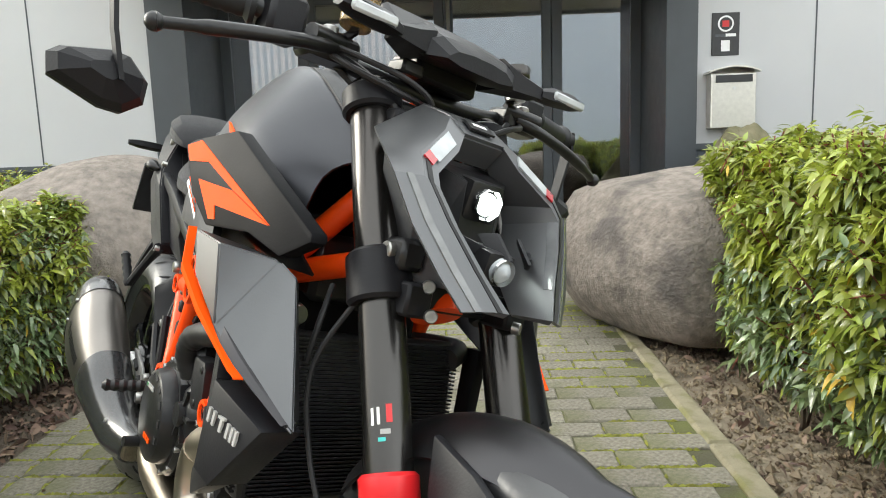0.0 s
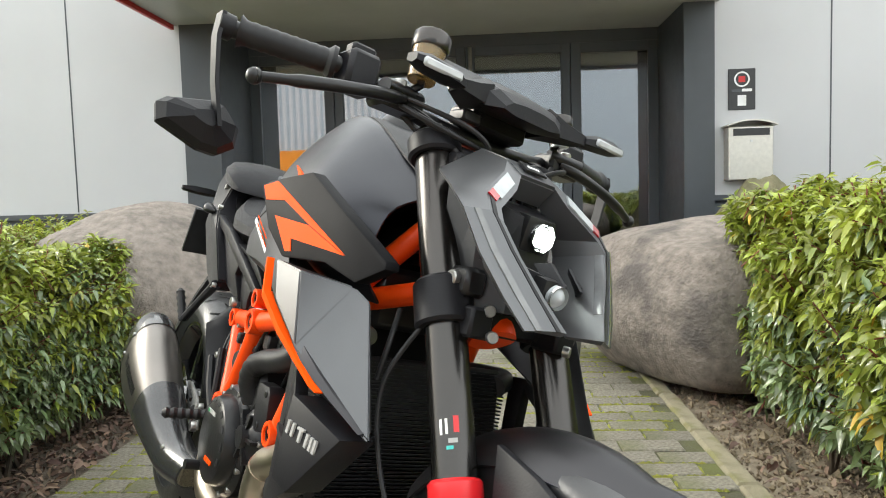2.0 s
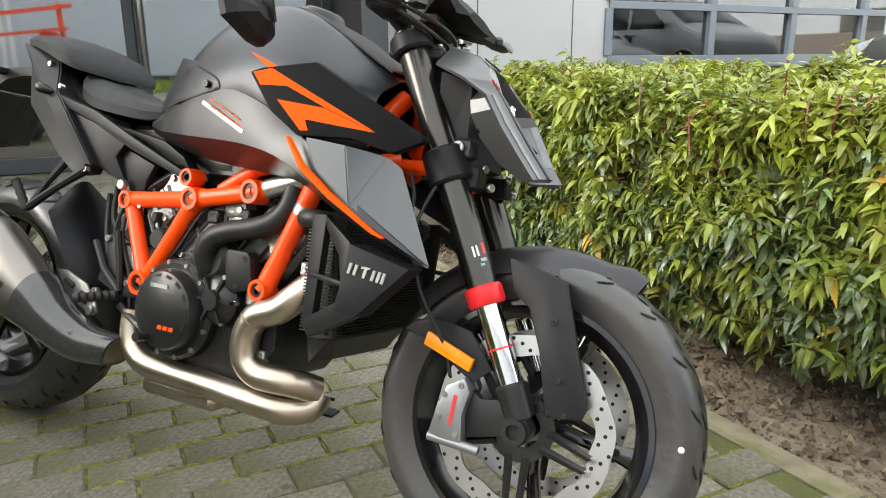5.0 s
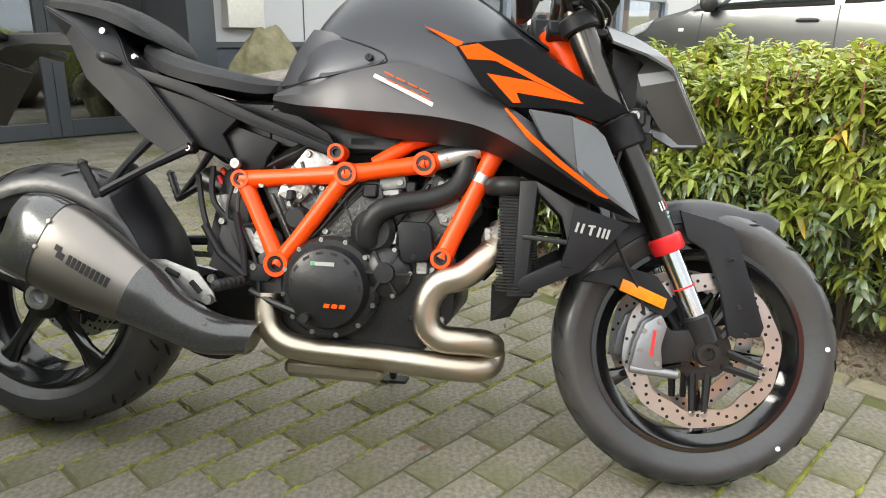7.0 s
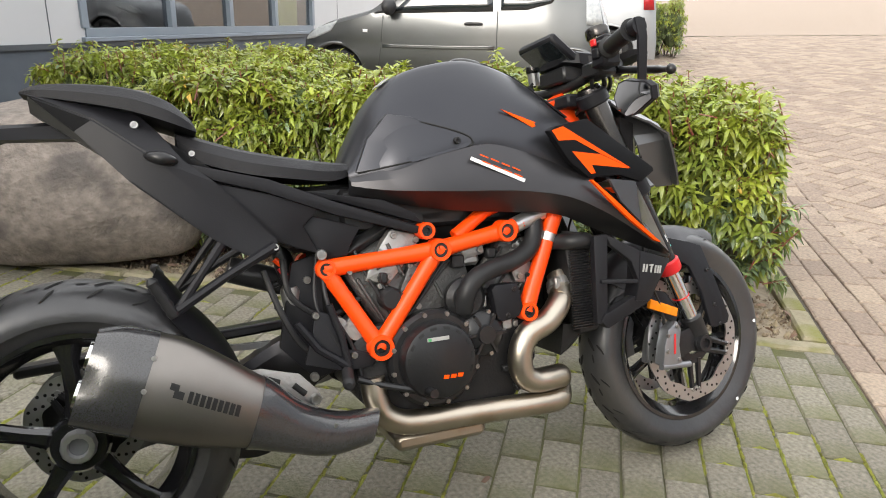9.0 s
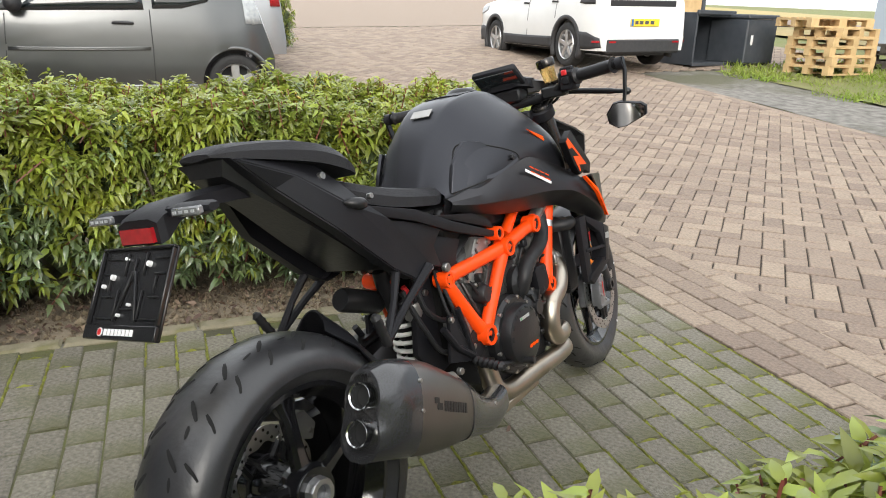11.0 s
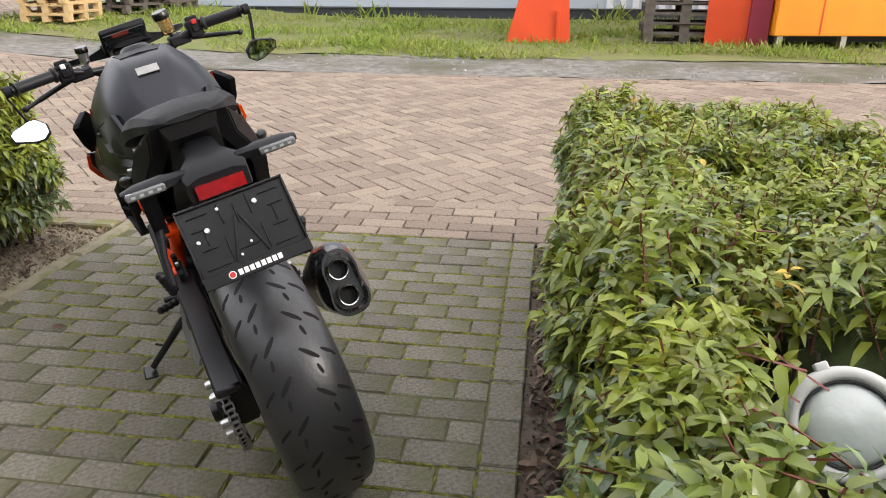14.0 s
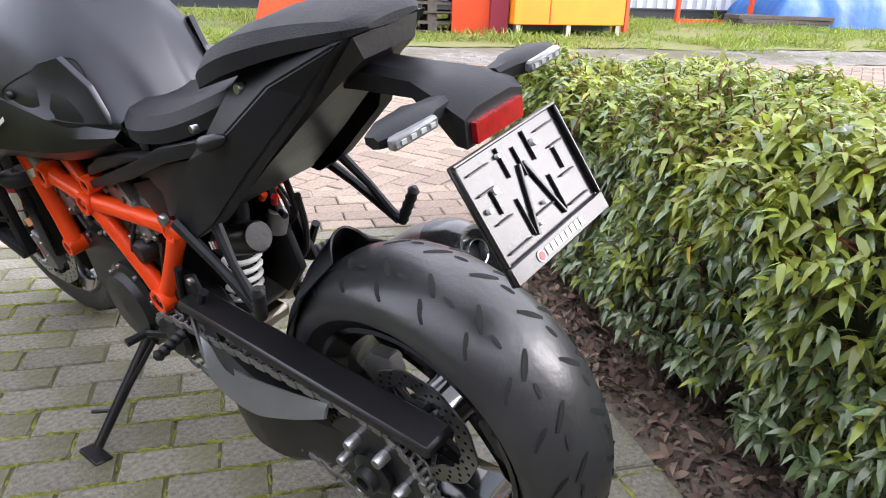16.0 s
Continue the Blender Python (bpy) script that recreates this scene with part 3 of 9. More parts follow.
def hedge(name, label, x0, x1, y0, y1, h, shoots, seed, keep=None, lump=0.085, base=0.0, leaf=1.0, old=0.42):
    """A clipped hedge whose outline swells and dips."""
    rg = np.random.default_rng(seed)
    ob = thing(name, label, "hedge", pose((x0 + x1) / 2, (y0 + y1) / 2, base))
    cx, cy = (x0 + x1) / 2, (y0 + y1) / 2
    a, b = (x1 - x0) / 2, (y1 - y0) / 2
    P, Nn = [], []
    areas = np.array([4 * a * b * 1.15, 2 * a * h, 2 * a * h, 2 * b * h, 2 * b * h])
    areas /= areas.sum()
    while len(P) < shoots:
        f = rg.choice(5, p=areas)
        u, w = rg.uniform(-1, 1), rg.uniform(0, 1)
        z = 0.12 + (h - 0.12) * w ** 0.8
        bulge = 0.05 * math.sin(math.pi * w)
        if f == 0:
            p, n = (u * a, rg.uniform(-1, 1) * b, h), (0, 0, 1)
        elif f == 1:
            p, n = (u * a, b + bulge, z), (0, 1, 0.25)
        elif f == 2:
            p, n = (u * a, -b - bulge, z), (0, -1, 0.25)
        elif f == 3:
            p, n = (a + bulge, u * b, z), (1, 0, 0.25)
        else:
            p, n = (-a - bulge, u * b, z), (-1, 0, 0.25)
        p = np.array(p)
        q = (p[0] + cx, p[1] + cy, p[2])
        if keep and not keep(*q):
            continue
        # round the shoulders, and let the surface swell and dip
        k = max(0.0, p[2] / h - 0.72) / 0.28
        if f:
            p[:2] -= np.array(n[:2]) * 0.10 * k * k
        else:
            ex, ey = max(0, abs(p[0]) / a - 0.85), max(0, abs(p[1]) / b - 0.85)
            p[2] -= 0.5 * (ex + ey) ** 1.3 * h * 0.6
        off = lump * (noise.noise((q[0] * 2.3, q[1] * 2.3, q[2] * 2.3 + seed)) * 1.3 + 0.9 * noise.noise((q[0] * 7, q[1] * 7, q[2] * 7)))
        p = p + np.array(n) * (off - rg.exponential(0.032))
        P.append(p)
        Nn.append(n)
    P, Nn = np.array(P), np.array(Nn, float)
    sprig = rg.uniform(0, 1, len(P)) < 0.012
    P[sprig] += Nn[sprig] * rg.uniform(0.02, 0.09, (sprig.sum(), 1)) * leaf ** 4
    n_l = 10
    k = len(P)
    tilt = Nn + rg.normal(0, 0.38, (k, 3)) + np.array([0, 0, 0.35])
    tilt /= np.linalg.norm(tilt, axis=1, keepdims=True)
    e1 = np.cross(tilt, rg.normal(0, 1, (k, 3)))
    e1 /= np.linalg.norm(e1, axis=1, keepdims=True)
    e2 = np.cross(tilt, e1)
    O, D, S = [], [], []
    length = rg.uniform(0.04, 0.10, k)
    for j in range(n_l):
        ang = j * 2.4 + rg.uniform(-0.3, 0.3, k)
        f = j / (n_l - 1)
        out = np.cos(ang)[:, None] * e1 + np.sin(ang)[:, None] * e2
        D.append(out + tilt * (0.15 + 0.85 * f))
        O.append(P - tilt * (length * (1 - f))[:, None])
        S.append(leaf * rg.uniform(0.037, 0.064, k) * (1.0 - 0.25 * f))
    O, D, S = np.concatenate(O), np.concatenate(D), np.concatenate(S)
    D[:, 2] -= np.tile(np.where(Nn[:, 2] > 0.9, 0.02, -0.02), n_l)
    # young leaves sit high; their share also puts sun or shade into the colour
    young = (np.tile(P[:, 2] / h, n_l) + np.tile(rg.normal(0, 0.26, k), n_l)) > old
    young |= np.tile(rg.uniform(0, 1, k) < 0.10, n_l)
    yellow = np.tile(rg.uniform(0, 1, k) < 0.0012, n_l) | (rg.uniform(0, 1, k * n_l) < 0.0025)
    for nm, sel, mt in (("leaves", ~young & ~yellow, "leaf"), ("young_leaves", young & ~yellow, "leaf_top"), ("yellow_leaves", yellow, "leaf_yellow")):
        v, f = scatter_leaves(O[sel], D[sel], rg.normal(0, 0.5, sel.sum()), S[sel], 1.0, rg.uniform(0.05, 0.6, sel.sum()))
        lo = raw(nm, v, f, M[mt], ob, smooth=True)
        tagged(lo, kind="stuff")
    # shoots: thin red three-sided stems
    sv, sf = [], []
    for i in range(0, k, 2):
        t0, t1 = P[i] - tilt[i] * (length[i] + 0.04), P[i] + tilt[i] * 0.005
        for c in (t0, t1):
            for g in range(3):
                sv.append(c + 0.0030 * leaf ** 2 * (math.cos(g * 2.1) * e1[i] + math.sin(g * 2.1) * e2[i]))
        o = len(sv) - 6
        sf += [(o + g, o + (g + 1) % 3, o + 3 + (g + 1) % 3, o + 3 + g) for g in range(3)]
    tagged(raw("stem_growth", sv, sf, M["stem"], ob), kind="stuff")
    # woody stems rising from the soil
    bm = bmesh.new()
    for i in range(int((x1 - x0) * (y1 - y0) * 16)):
        bx, by = rg.uniform(-a * 0.93, a * 0.93), rg.uniform(-b * 0.93, b * 0.93)
        if keep and not keep(bx + cx, by + cy, 0.3):
            continue
        for q in range(3):
            tube(bm, curve([(bx, by, -0.05), (bx + rg.normal(0, .05), by + rg.normal(0, .05), h * 0.3), (bx * 0.95 + rg.normal(0, .07), by * 0.92 + rg.normal(0, .07), h * 0.80)], 3),
                 [0.010, 0.009, 0.009, 0.008, 0.007, 0.006, 0.004][:7], 5)
    tagged(part("twig_growth", bm, M["twig"], ob), kind="stuff")
    # added lumps, not leaves: the inside's shade put into a dark colour
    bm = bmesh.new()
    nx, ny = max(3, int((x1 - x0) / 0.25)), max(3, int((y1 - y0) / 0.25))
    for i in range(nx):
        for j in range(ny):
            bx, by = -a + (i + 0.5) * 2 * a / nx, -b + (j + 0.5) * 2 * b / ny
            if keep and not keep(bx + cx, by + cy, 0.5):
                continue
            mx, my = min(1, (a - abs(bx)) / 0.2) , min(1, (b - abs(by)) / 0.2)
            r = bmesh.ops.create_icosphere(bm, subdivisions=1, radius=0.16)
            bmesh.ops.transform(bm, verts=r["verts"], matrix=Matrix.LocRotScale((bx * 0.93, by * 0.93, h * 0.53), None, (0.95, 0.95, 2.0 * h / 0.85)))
    tagged(part("inner_shade_fill", bm, M["core"], ob), kind="stuff")
    return ob


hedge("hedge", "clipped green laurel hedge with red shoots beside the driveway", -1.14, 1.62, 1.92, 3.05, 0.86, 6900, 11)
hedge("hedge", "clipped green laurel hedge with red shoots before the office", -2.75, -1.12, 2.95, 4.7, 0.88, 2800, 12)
# old=0.70: fewer pale leaves, so this hedge's shaded side sits in its leaf colour
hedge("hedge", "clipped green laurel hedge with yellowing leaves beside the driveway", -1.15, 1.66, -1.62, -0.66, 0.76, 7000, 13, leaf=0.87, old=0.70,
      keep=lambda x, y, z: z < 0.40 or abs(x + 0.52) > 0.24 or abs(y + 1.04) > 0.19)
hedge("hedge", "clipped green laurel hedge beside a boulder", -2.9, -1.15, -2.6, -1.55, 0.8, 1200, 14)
hedge("hedge", "square clipped green hedge between parking and street", 1.0, 2.0, 12.0, 13.0, 0.95, 700, 15, base=0.55)


def litter(name, label, x0, x1, y0, y1, count, seed):
    rg = np.random.default_rng(seed)
    o = np.stack([rg.uniform(x0, x1, count), rg.uniform(y0, y1, count), rg.uniform(-0.012, 0.012, count)], 1)
    d = rg.normal(0, 1, (count, 3))
    d[:, 2] = rg.normal(0, 0.25, count)
    v, f = scatter_leaves(o, d, rg.normal(0, 0.6, count), rg.uniform(0.018, 0.05, count))
    return tagged(raw(name, v, f, M["dead_leaf"], smooth=True), label, "leaves", kind="stuff")


litter("dead_leaves", "brown dead leaves lying on the soil", -2.4, 1.75, -0.95, -0.53, 3600, 21)
litter("dead_leaves", "brown dead leaves lying on the soil", -2.2, 1.75, 1.76, 2.1, 420, 22)
litter("dead_leaves", "a few brown leaves lying on the paving", -2.0, 1.8, -0.5, 1.65, 26, 23)
litter("dead_leaves", "brown dead leaves round the boulder", -2.4, -1.0, -1.4, -0.5, 1500, 24)

def grit(name, label, x0, x1, y0, y1, count, seed, mat, big=1.0):
    """Small clods and stones lying on the soil."""
    rg = np.random.default_rng(seed)
    shape = np.array([(1, 0, 0), (-1, 0, 0), (0, 1, 0), (0, -1, 0), (0, 0, 1), (0, 0, -1)], float)
    tri = np.array([(0, 2, 4), (2, 1, 4), (1, 3, 4), (3, 0, 4), (2, 0, 5), (1, 2, 5), (3, 1, 5), (0, 3, 5)])
    c = np.stack([rg.uniform(x0, x1, count), rg.uniform(y0, y1, count), rg.uniform(-0.028, -0.006, count)], 1)
    c[:, 2] += [rise(x, y) for x, y in c[:, :2]]
    size = big * (rg.exponential(0.0036, (count, 1, 1)) + 0.002)
    v = c[:, None] + shape[None] * size * rg.uniform(0.5, 1.3, (count, 6, 3))
    f = tri[None] + (np.arange(count) * 6)[:, None, None]
    return tagged(raw(name, v.reshape(-1, 3), f.reshape(-1, 3), mat), label, "stones", kind="stuff")


grit("soil_clods", "small clods and stones on the soil bed", -1.5, 1.75, 1.71, 2.2, 6000, 31, M["clod"])
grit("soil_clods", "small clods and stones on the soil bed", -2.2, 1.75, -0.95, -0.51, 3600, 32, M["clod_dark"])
for y0, y1, x0, x1, n, seed in ((-9.0, -4.4, 7.15, 7.9, 1500, 33), (-4.4, -1.2, 7.0, 7.55, 2200, 34), (-1.2, 4.5, 7.2, 8.2, 1500, 35)):
    grit("loose_gravel", "pale loose gravel scattered on the verge", x0, x1, y0, y1, n, seed, M["gravel_stone"], 1.7)

# ground flood lamp in the hedge
fl = thing("flood_lamp", "round frosted garden flood lamp with a white plastic rim", "lamp", look((-0.47, -1.025, 0.588), (-1.5, -0.75, 1.25)) @ Matrix.Scale(0.76, 4))
bm = bmesh.new()
lathe(bm, [(0.094, -0.004), (0.099, -0.012), (0.112, -0.014), (0.122, -0.004), (0.124, 0.012), (0.122, 0.04), (0.10, 0.07), (0.094, 0.015)], "z", 48)
for i in range(3):
    a = math.pi / 3 + i * 2 * math.pi / 3
    box(bm, 0.115, 0.138, -0.014, 0.014, -0.006, 0.03, 0.005, pose(0, 0, 0, 0, 0, math.degrees(a)), 2)
part("rim", bm, M["lamp_rim"], fl, "white plastic rim with three lugs", True)
bm = bmesh.new()
lathe(bm, [(0.0935, -0.006), (0.0905, -0.010), (0.0875, -0.004)], "z", 48)
part("seal", bm, M["car_trim"], fl, "thin dark seal")
bm = bmesh.new()
lathe(bm, [(0.0, -0.020), (0.04, -0.016), (0.075, -0.007), (0.0872, 0.002), (0.0872, 0.006), (0.0, 0.0)], "z", 48)
part("lens", bm, M["frosted"], fl, "frosted lens", True)
bm = bmesh.new()
lathe(bm, [(0.0, 0.075), (0.04, 0.07), (0.07, 0.045), (0.086, 0.012)], "z", 40)
part("reflector", bm, M["chrome_lamp"], fl, "bright reflector", True)
bm = bmesh.new()
lathe(bm, [(0.0, 0.16), (0.06, 0.155), (0.108, 0.08), (0.108, 0.06)], "z", 32)
part("housing", bm, M["lamp_rim"], fl, "", True)
bm = bmesh.new()
cyl(bm, (-0.42, -1.07, -0.05), (-0.42, -1.07, 0.47), 0.02)
ob = obj_from("lamp_post", bm, M["car_trim"])
tagged(ob, "thin dark stake that carries the flood lamp", "post")


# ---- the motorcycle: its own frame has x ahead, y to its left, z up, from the rear wheel's centre ----
BIKE = Matrix.Translation((-0.05, 0.07, 0.324)) @ pose(0, 0, 0, 0, 0, 35.2) @ pose(0, 0, 0, -14.2, 0, 0)
STEER = Matrix.Translation((1.19, 0, 0.612)) @ Matrix.Rotation(radians(5.5), 4, Vector((-0.42, 0, 0.907))) @ Matrix.Translation((-1.19, 0, -0.612))
M["rubber"] = material("tyre_rubber", (0.020, 0.020, 0.022), 0.35, second=(0.034, 0.034, 0.036), scale=9, bump=0.10, bump_scale=60, fine=0.35, spec=0.65, stain=(0.042, 0.040, 0.038), stain_scale=5, stain_at=0.54)
# near-black for recesses drawn without depth: their shade is in the colour
M["groove"] = material("tread_groove", (0.008, 0.008, 0.008), 0.9)
M["rim_black"] = material("gloss_black_rim", (0.006, 0.006, 0.007), 0.08, second=(0.012, 0.012, 0.013), scale=12, coat=0.6)
M["plastic"] = material("matt_black_plastic", (0.008, 0.008, 0.010), 0.46, second=(0.012, 0.012, 0.014), scale=6, bump=0.05, bump_scale=300, spec=0.22)
M["shroud_black"] = material("deep_black_panel", (0.005, 0.005, 0.006), 0.5, second=(0.008, 0.008, 0.009), scale=6, bump=0.04, bump_scale=300, spec=0.06)
M["satin"] = material("satin_black_metal", (0.010, 0.010, 0.011), 0.3, second=(0.016, 0.016, 0.017), scale=16, bump=0.05, bump_scale=120, spec=0.35)
M["anthracite"] = material("matt_anthracite_paint", (0.054, 0.053, 0.056), 0.36, 0.85, second=(0.047, 0.046, 0.049), scale=5, bump=0.02, bump_scale=400)
M["tank_paint"] = material("matt_dark_paint", (0.043, 0.044, 0.050), 0.35, 0.75, second=(0.037, 0.038, 0.044), scale=5, bump=0.02, bump_scale=400)
M["grey_paint"] = material("matt_grey_paint", (0.108, 0.110, 0.114), 0.30, 0.85, second=(0.094, 0.096, 0.100), scale=5, bump=0.02, bump_scale=400)
M["seat"] = material("seat_cover", (0.014, 0.014, 0.016), 0.55, second=(0.019, 0.019, 0.021), scale=10, bump=0.25, bump_scale=420, spec=0.2)
M["orange"] = material("orange_powder_coat", (0.90, 0.070, 0.003), 0.35, second=(0.82, 0.060, 0.003), scale=9, spec=0.35)
M["decal"] = material("orange_decal", (0.90, 0.085, 0.005), 0.45, second=(0.86, 0.08, 0.005), scale=9, spec=0.04)
M["titan"] = material("titanium", (0.22, 0.203, 0.188), 0.36, 0.95, second=(0.18, 0.168, 0.156), scale=6, bump=0.02, bump_scale=200)
M["header"] = material("stainless_pipe", (0.47, 0.425, 0.36), 0.33, 1.0, second=(0.37, 0.32, 0.255), scale=4, bump=0.03, bump_scale=160, stain=(0.30, 0.24, 0.17), stain_scale=5, stain_at=0.6)
M["carbon"] = material("carbon_weave", (0.020, 0.020, 0.021), 0.24, second=(0.034, 0.034, 0.036), scale=420, coat=0.7, detail=1)
M["chrome"] = material("chrome", (0.75, 0.76, 0.78), 0.1, 1.0, second=(0.7, 0.71, 0.73), scale=8)
M["fork_tube"] = material("anodised_fork", (0.055, 0.053, 0.051), 0.24, 0.9, second=(0.065, 0.06, 0.057), scale=5)
M["disc"] = material("brake_disc", (0.52, 0.52, 0.52), 0.3, 0.95, second=(0.42, 0.42, 0.42), scale=14)
M["cast"] = material("cast_aluminium", (0.38, 0.375, 0.365), 0.42, 0.8, second=(0.28, 0.275, 0.265), scale=10, bump=0.2, bump_scale=120)
M["case_grey"] = material("grey_cast_case", (0.115, 0.115, 0.113), 0.45, 0.75, second=(0.075, 0.075, 0.073), scale=12, bump=0.3, bump_scale=150)
M["gap_black"] = material("gap_shade_black", (0.005, 0.005, 0.005), 0.9, second=(0.008, 0.008, 0.008), scale=9, spec=0.05)
M["smoked"] = material("smoked_lens", (0.17, 0.175, 0.18), 0.10, second=(0.12, 0.124, 0.128), scale=40, coat=0.7)
M["engine"] = material("dark_engine_case", (0.014, 0.014, 0.015), 0.42, 0.4, second=(0.024, 0.024, 0.025), scale=14, bump=0.15, bump_scale=140, spec=0.35)
M["fins"] = material("radiator_core", (0.012, 0.012, 0.013), 0.6, 0.3)
M["hose"] = material("rubber_hose", (0.014, 0.014, 0.015), 0.42, second=(0.02, 0.02, 0.021), scale=20, spec=0.25)
M["bolt"] = material("zinc_bolt", (0.42, 0.415, 0.40), 0.34, 0.95, second=(0.32, 0.315, 0.30), scale=60)
M["ring_red"] = material("red_ring", (0.65, 0.015, 0.02), 0.35)
M["amber_fluid"] = material("amber_fluid_cup", (0.55, 0.38, 0.15), 0.08, second=(0.45, 0.29, 0.09), scale=20, trans=0.7)
M["headlamp"] = material("lit_headlamp", (0.95, 0.97, 1.0), 0.1, emit=(0.95, 1.0, 0.93, 6.0))
M["teal"] = material("teal_mark", (0.05, 0.45, 0.42), 0.4)
M["spring_white"] = material("white_spring", (0.72, 0.72, 0.70), 0.4, second=(0.66, 0.66, 0.64), scale=20)
M["arm_crest"] = material("satin_grey_metal", (0.26, 0.265, 0.28), 0.34, 0.7, second=(0.22, 0.225, 0.24), scale=12, bump=0.03, bump_scale=200)
M["mask_grey"] = material("satin_grey_mask", (0.135, 0.137, 0.142), 0.38, 0.7, second=(0.115, 0.117, 0.122), scale=6, bump=0.02, bump_scale=400)
M["tray"] = material("gloss_black_tray", (0.012, 0.012, 0.013), 0.24, second=(0.016, 0.016, 0.017), scale=30, spec=0.34, coat=0.12)
M["mark_grey"] = material("pale_print", (0.36, 0.36, 0.35), 0.45, second=(0.30, 0.30, 0.29), scale=30)
M["mirror_glass"] = material("mirror_glass", (0.85, 0.87, 0.88), 0.03, 1.0, second=(0.84, 0.86, 0.87), scale=3)

bike = thing("motorcycle", "matt black and orange naked motorcycle leaning on its side stand", "motorcycle", BIKE)


def bp(name, bm, mat, parent=None, label="", smooth=True, steer=False, sharp=38):
    """A part of the motorcycle; steer: it turns with the handlebar."""
    if steer:
        bm.transform(STEER)
    bmesh.ops.recalc_face_normals(bm, faces=bm.faces[:])
    ob = part(name, bm, mat, parent or bike, label, smooth)
    if smooth:
        ob.data.set_sharp_from_angle(angle=radians(sharp))
    return ob


def slab(bm, pts, depth, bevel=0.003, flip=False):
    """A plate: the polygon pts (outer face) with a thickness towards +y (or -y), its edges broken."""
    k = -1 if flip else 1
    vs = [bm.verts.new((p[0], p[1] * k, p[2])) for p in pts]
    f = bm.faces.new(vs)
    r = bmesh.ops.extrude_face_region(bm, geom=[f])
    nv = [g for g in r["geom"] if isinstance(g, bmesh.types.BMVert)]
    bmesh.ops.translate(bm, verts=nv, vec=(0, depth * k, 0))
    if bevel:
        es = {e for v in vs + nv for e in v.link_edges}
        bmesh.ops.bevel(bm, geom=list(es), offset=bevel, segments=2, affect="EDGES", profile=0.6)


def plates(name, pts, depth, mat, label="", bevel=0.003, steer=False, parent=None):
    """The same plate on both flanks."""
    out = []
    for flip in (False, True):
        bm = bmesh.new()
        slab(bm, pts, depth, bevel, flip)
        out.append(bp(name, bm, mat, parent, label, True, steer))
    return out


def strip(rows, thick=0.006, flip=False):
    """A shell through rows of points, thickened inwards."""
    bm = bmesh.new()
    k = -1 if flip else 1
    vs = [[bm.verts.new((p[0], p[1] * k, p[2])) for p in r] for r in rows]
    for a, b in zip(vs, vs[1:]):
        for j in range(len(a) - 1):
            bm.faces.new((a[j], a[j + 1], b[j + 1], b[j]))
    bmesh.ops.recalc_face_normals(bm, faces=bm.faces[:])
    r = bmesh.ops.solidify(bm, geom=bm.faces[:], thickness=thick)
    return bm


def bolt(parent, at, axis=(0, -1, 0), r=0.008, h=0.006, mat="bolt", steer=False):
    bm = bmesh.new()
    a = Vector(axis).normalized()
    p = Vector(at)
    r *= 0.86
    tube(bm, [p - a * 0.004, p + a * h * 0.7, p + a * h, p + a * h, p + a * h * 0.5], [r, r, r * 0.85, r * 0.52, r * 0.5], 12)
    return bp("bolt", bm, M[mat], parent, "", True, steer)


def both(at):
    return (at, (at[0], -at[1], at[2]))


# -- wheels
def tyre(name, centre, R, w, rim_r, parent, steer, grooves, seed):
    bm = bmesh.new()
    prof = []
    hw = w / 2
    crown = R - 0.0
    for i in range(17):
        a = -math.pi / 2 * 1.12 + math.pi * 1.12 * i / 16
        o = hw * math.sin(a) / 1.0
        r = crown - (hw * 0.62) * (1 - math.cos(a))
        prof.append((r, max(-hw, min(hw, o))))
    prof = [(rim_r - 0.004, -hw * 0.72), (rim_r + 0.008, -hw * 0.80), (rim_r + 0.03, -hw * 0.94)] + prof + [(rim_r + 0.03, hw * 0.94), (rim_r + 0.008, hw * 0.80), (rim_r - 0.004, hw * 0.72)]
    lathe(bm, prof, "y", 96, centre)
    t = bp(name, bm, M["rubber"], parent, "black rubber tyre with curved grooves", True, steer, 60)
    # grooves: slanted near-black strips laid on both crown sides, shade put into colour
    bm = bmesh.new()

    def on(theta, u):
        a = u * math.pi / 2
        r = crown - (hw * 0.62) * (1 - math.cos(a)) + 0.0007
        return Vector((centre[0] + r * math.cos(theta), centre[1] + hw * math.sin(a), centre[2] + r * math.sin(theta)))
    for k in range(grooves):
        base = 2 * math.pi * k / grooves
        for side in (-1, 1):
            for (u0, du, t0, dt, wd) in ((0.12, 0.22, 0.0, 0.105, 0.0075), (0.42, 0.24, 0.05, 0.085, 0.0070), (0.27, 0.03, 0.14, 0.075, 0.0058)):
                off = 0 if side > 0 else math.pi / grooves
                n = 5
                L_, R_ = [], []
                for i in range(n + 1):
                    f = i / n
                    th = base + off + t0 + dt * f
                    u = side * (u0 + du * f)
                    wdt = wd * (0.35 + math.sin(math.pi * (0.1 + 0.8 * f)))
                    p = on(th, u)
                    q = (on(th + 0.01, u + side * 0.01 * du / max(dt, 1e-3)) - p).normalized()
                    nrm = (on(th, u) - Vector(centre))
                    nrm.y *= 0.3
                    sd = q.cross(nrm.normalized()).normalized()
                    L_.append(bm.verts.new(p + sd * wdt * 0.5))
                    R_.append(bm.verts.new(p - sd * wdt * 0.5))
                for i in range(n):
                    bm.faces.new((L_[i], L_[i + 1], R_[i + 1], R_[i]))
                bp("tread_groove", bm, M["groove"], t, "", False, steer)
                bm = bmesh.new()
    bm.free()
    return t


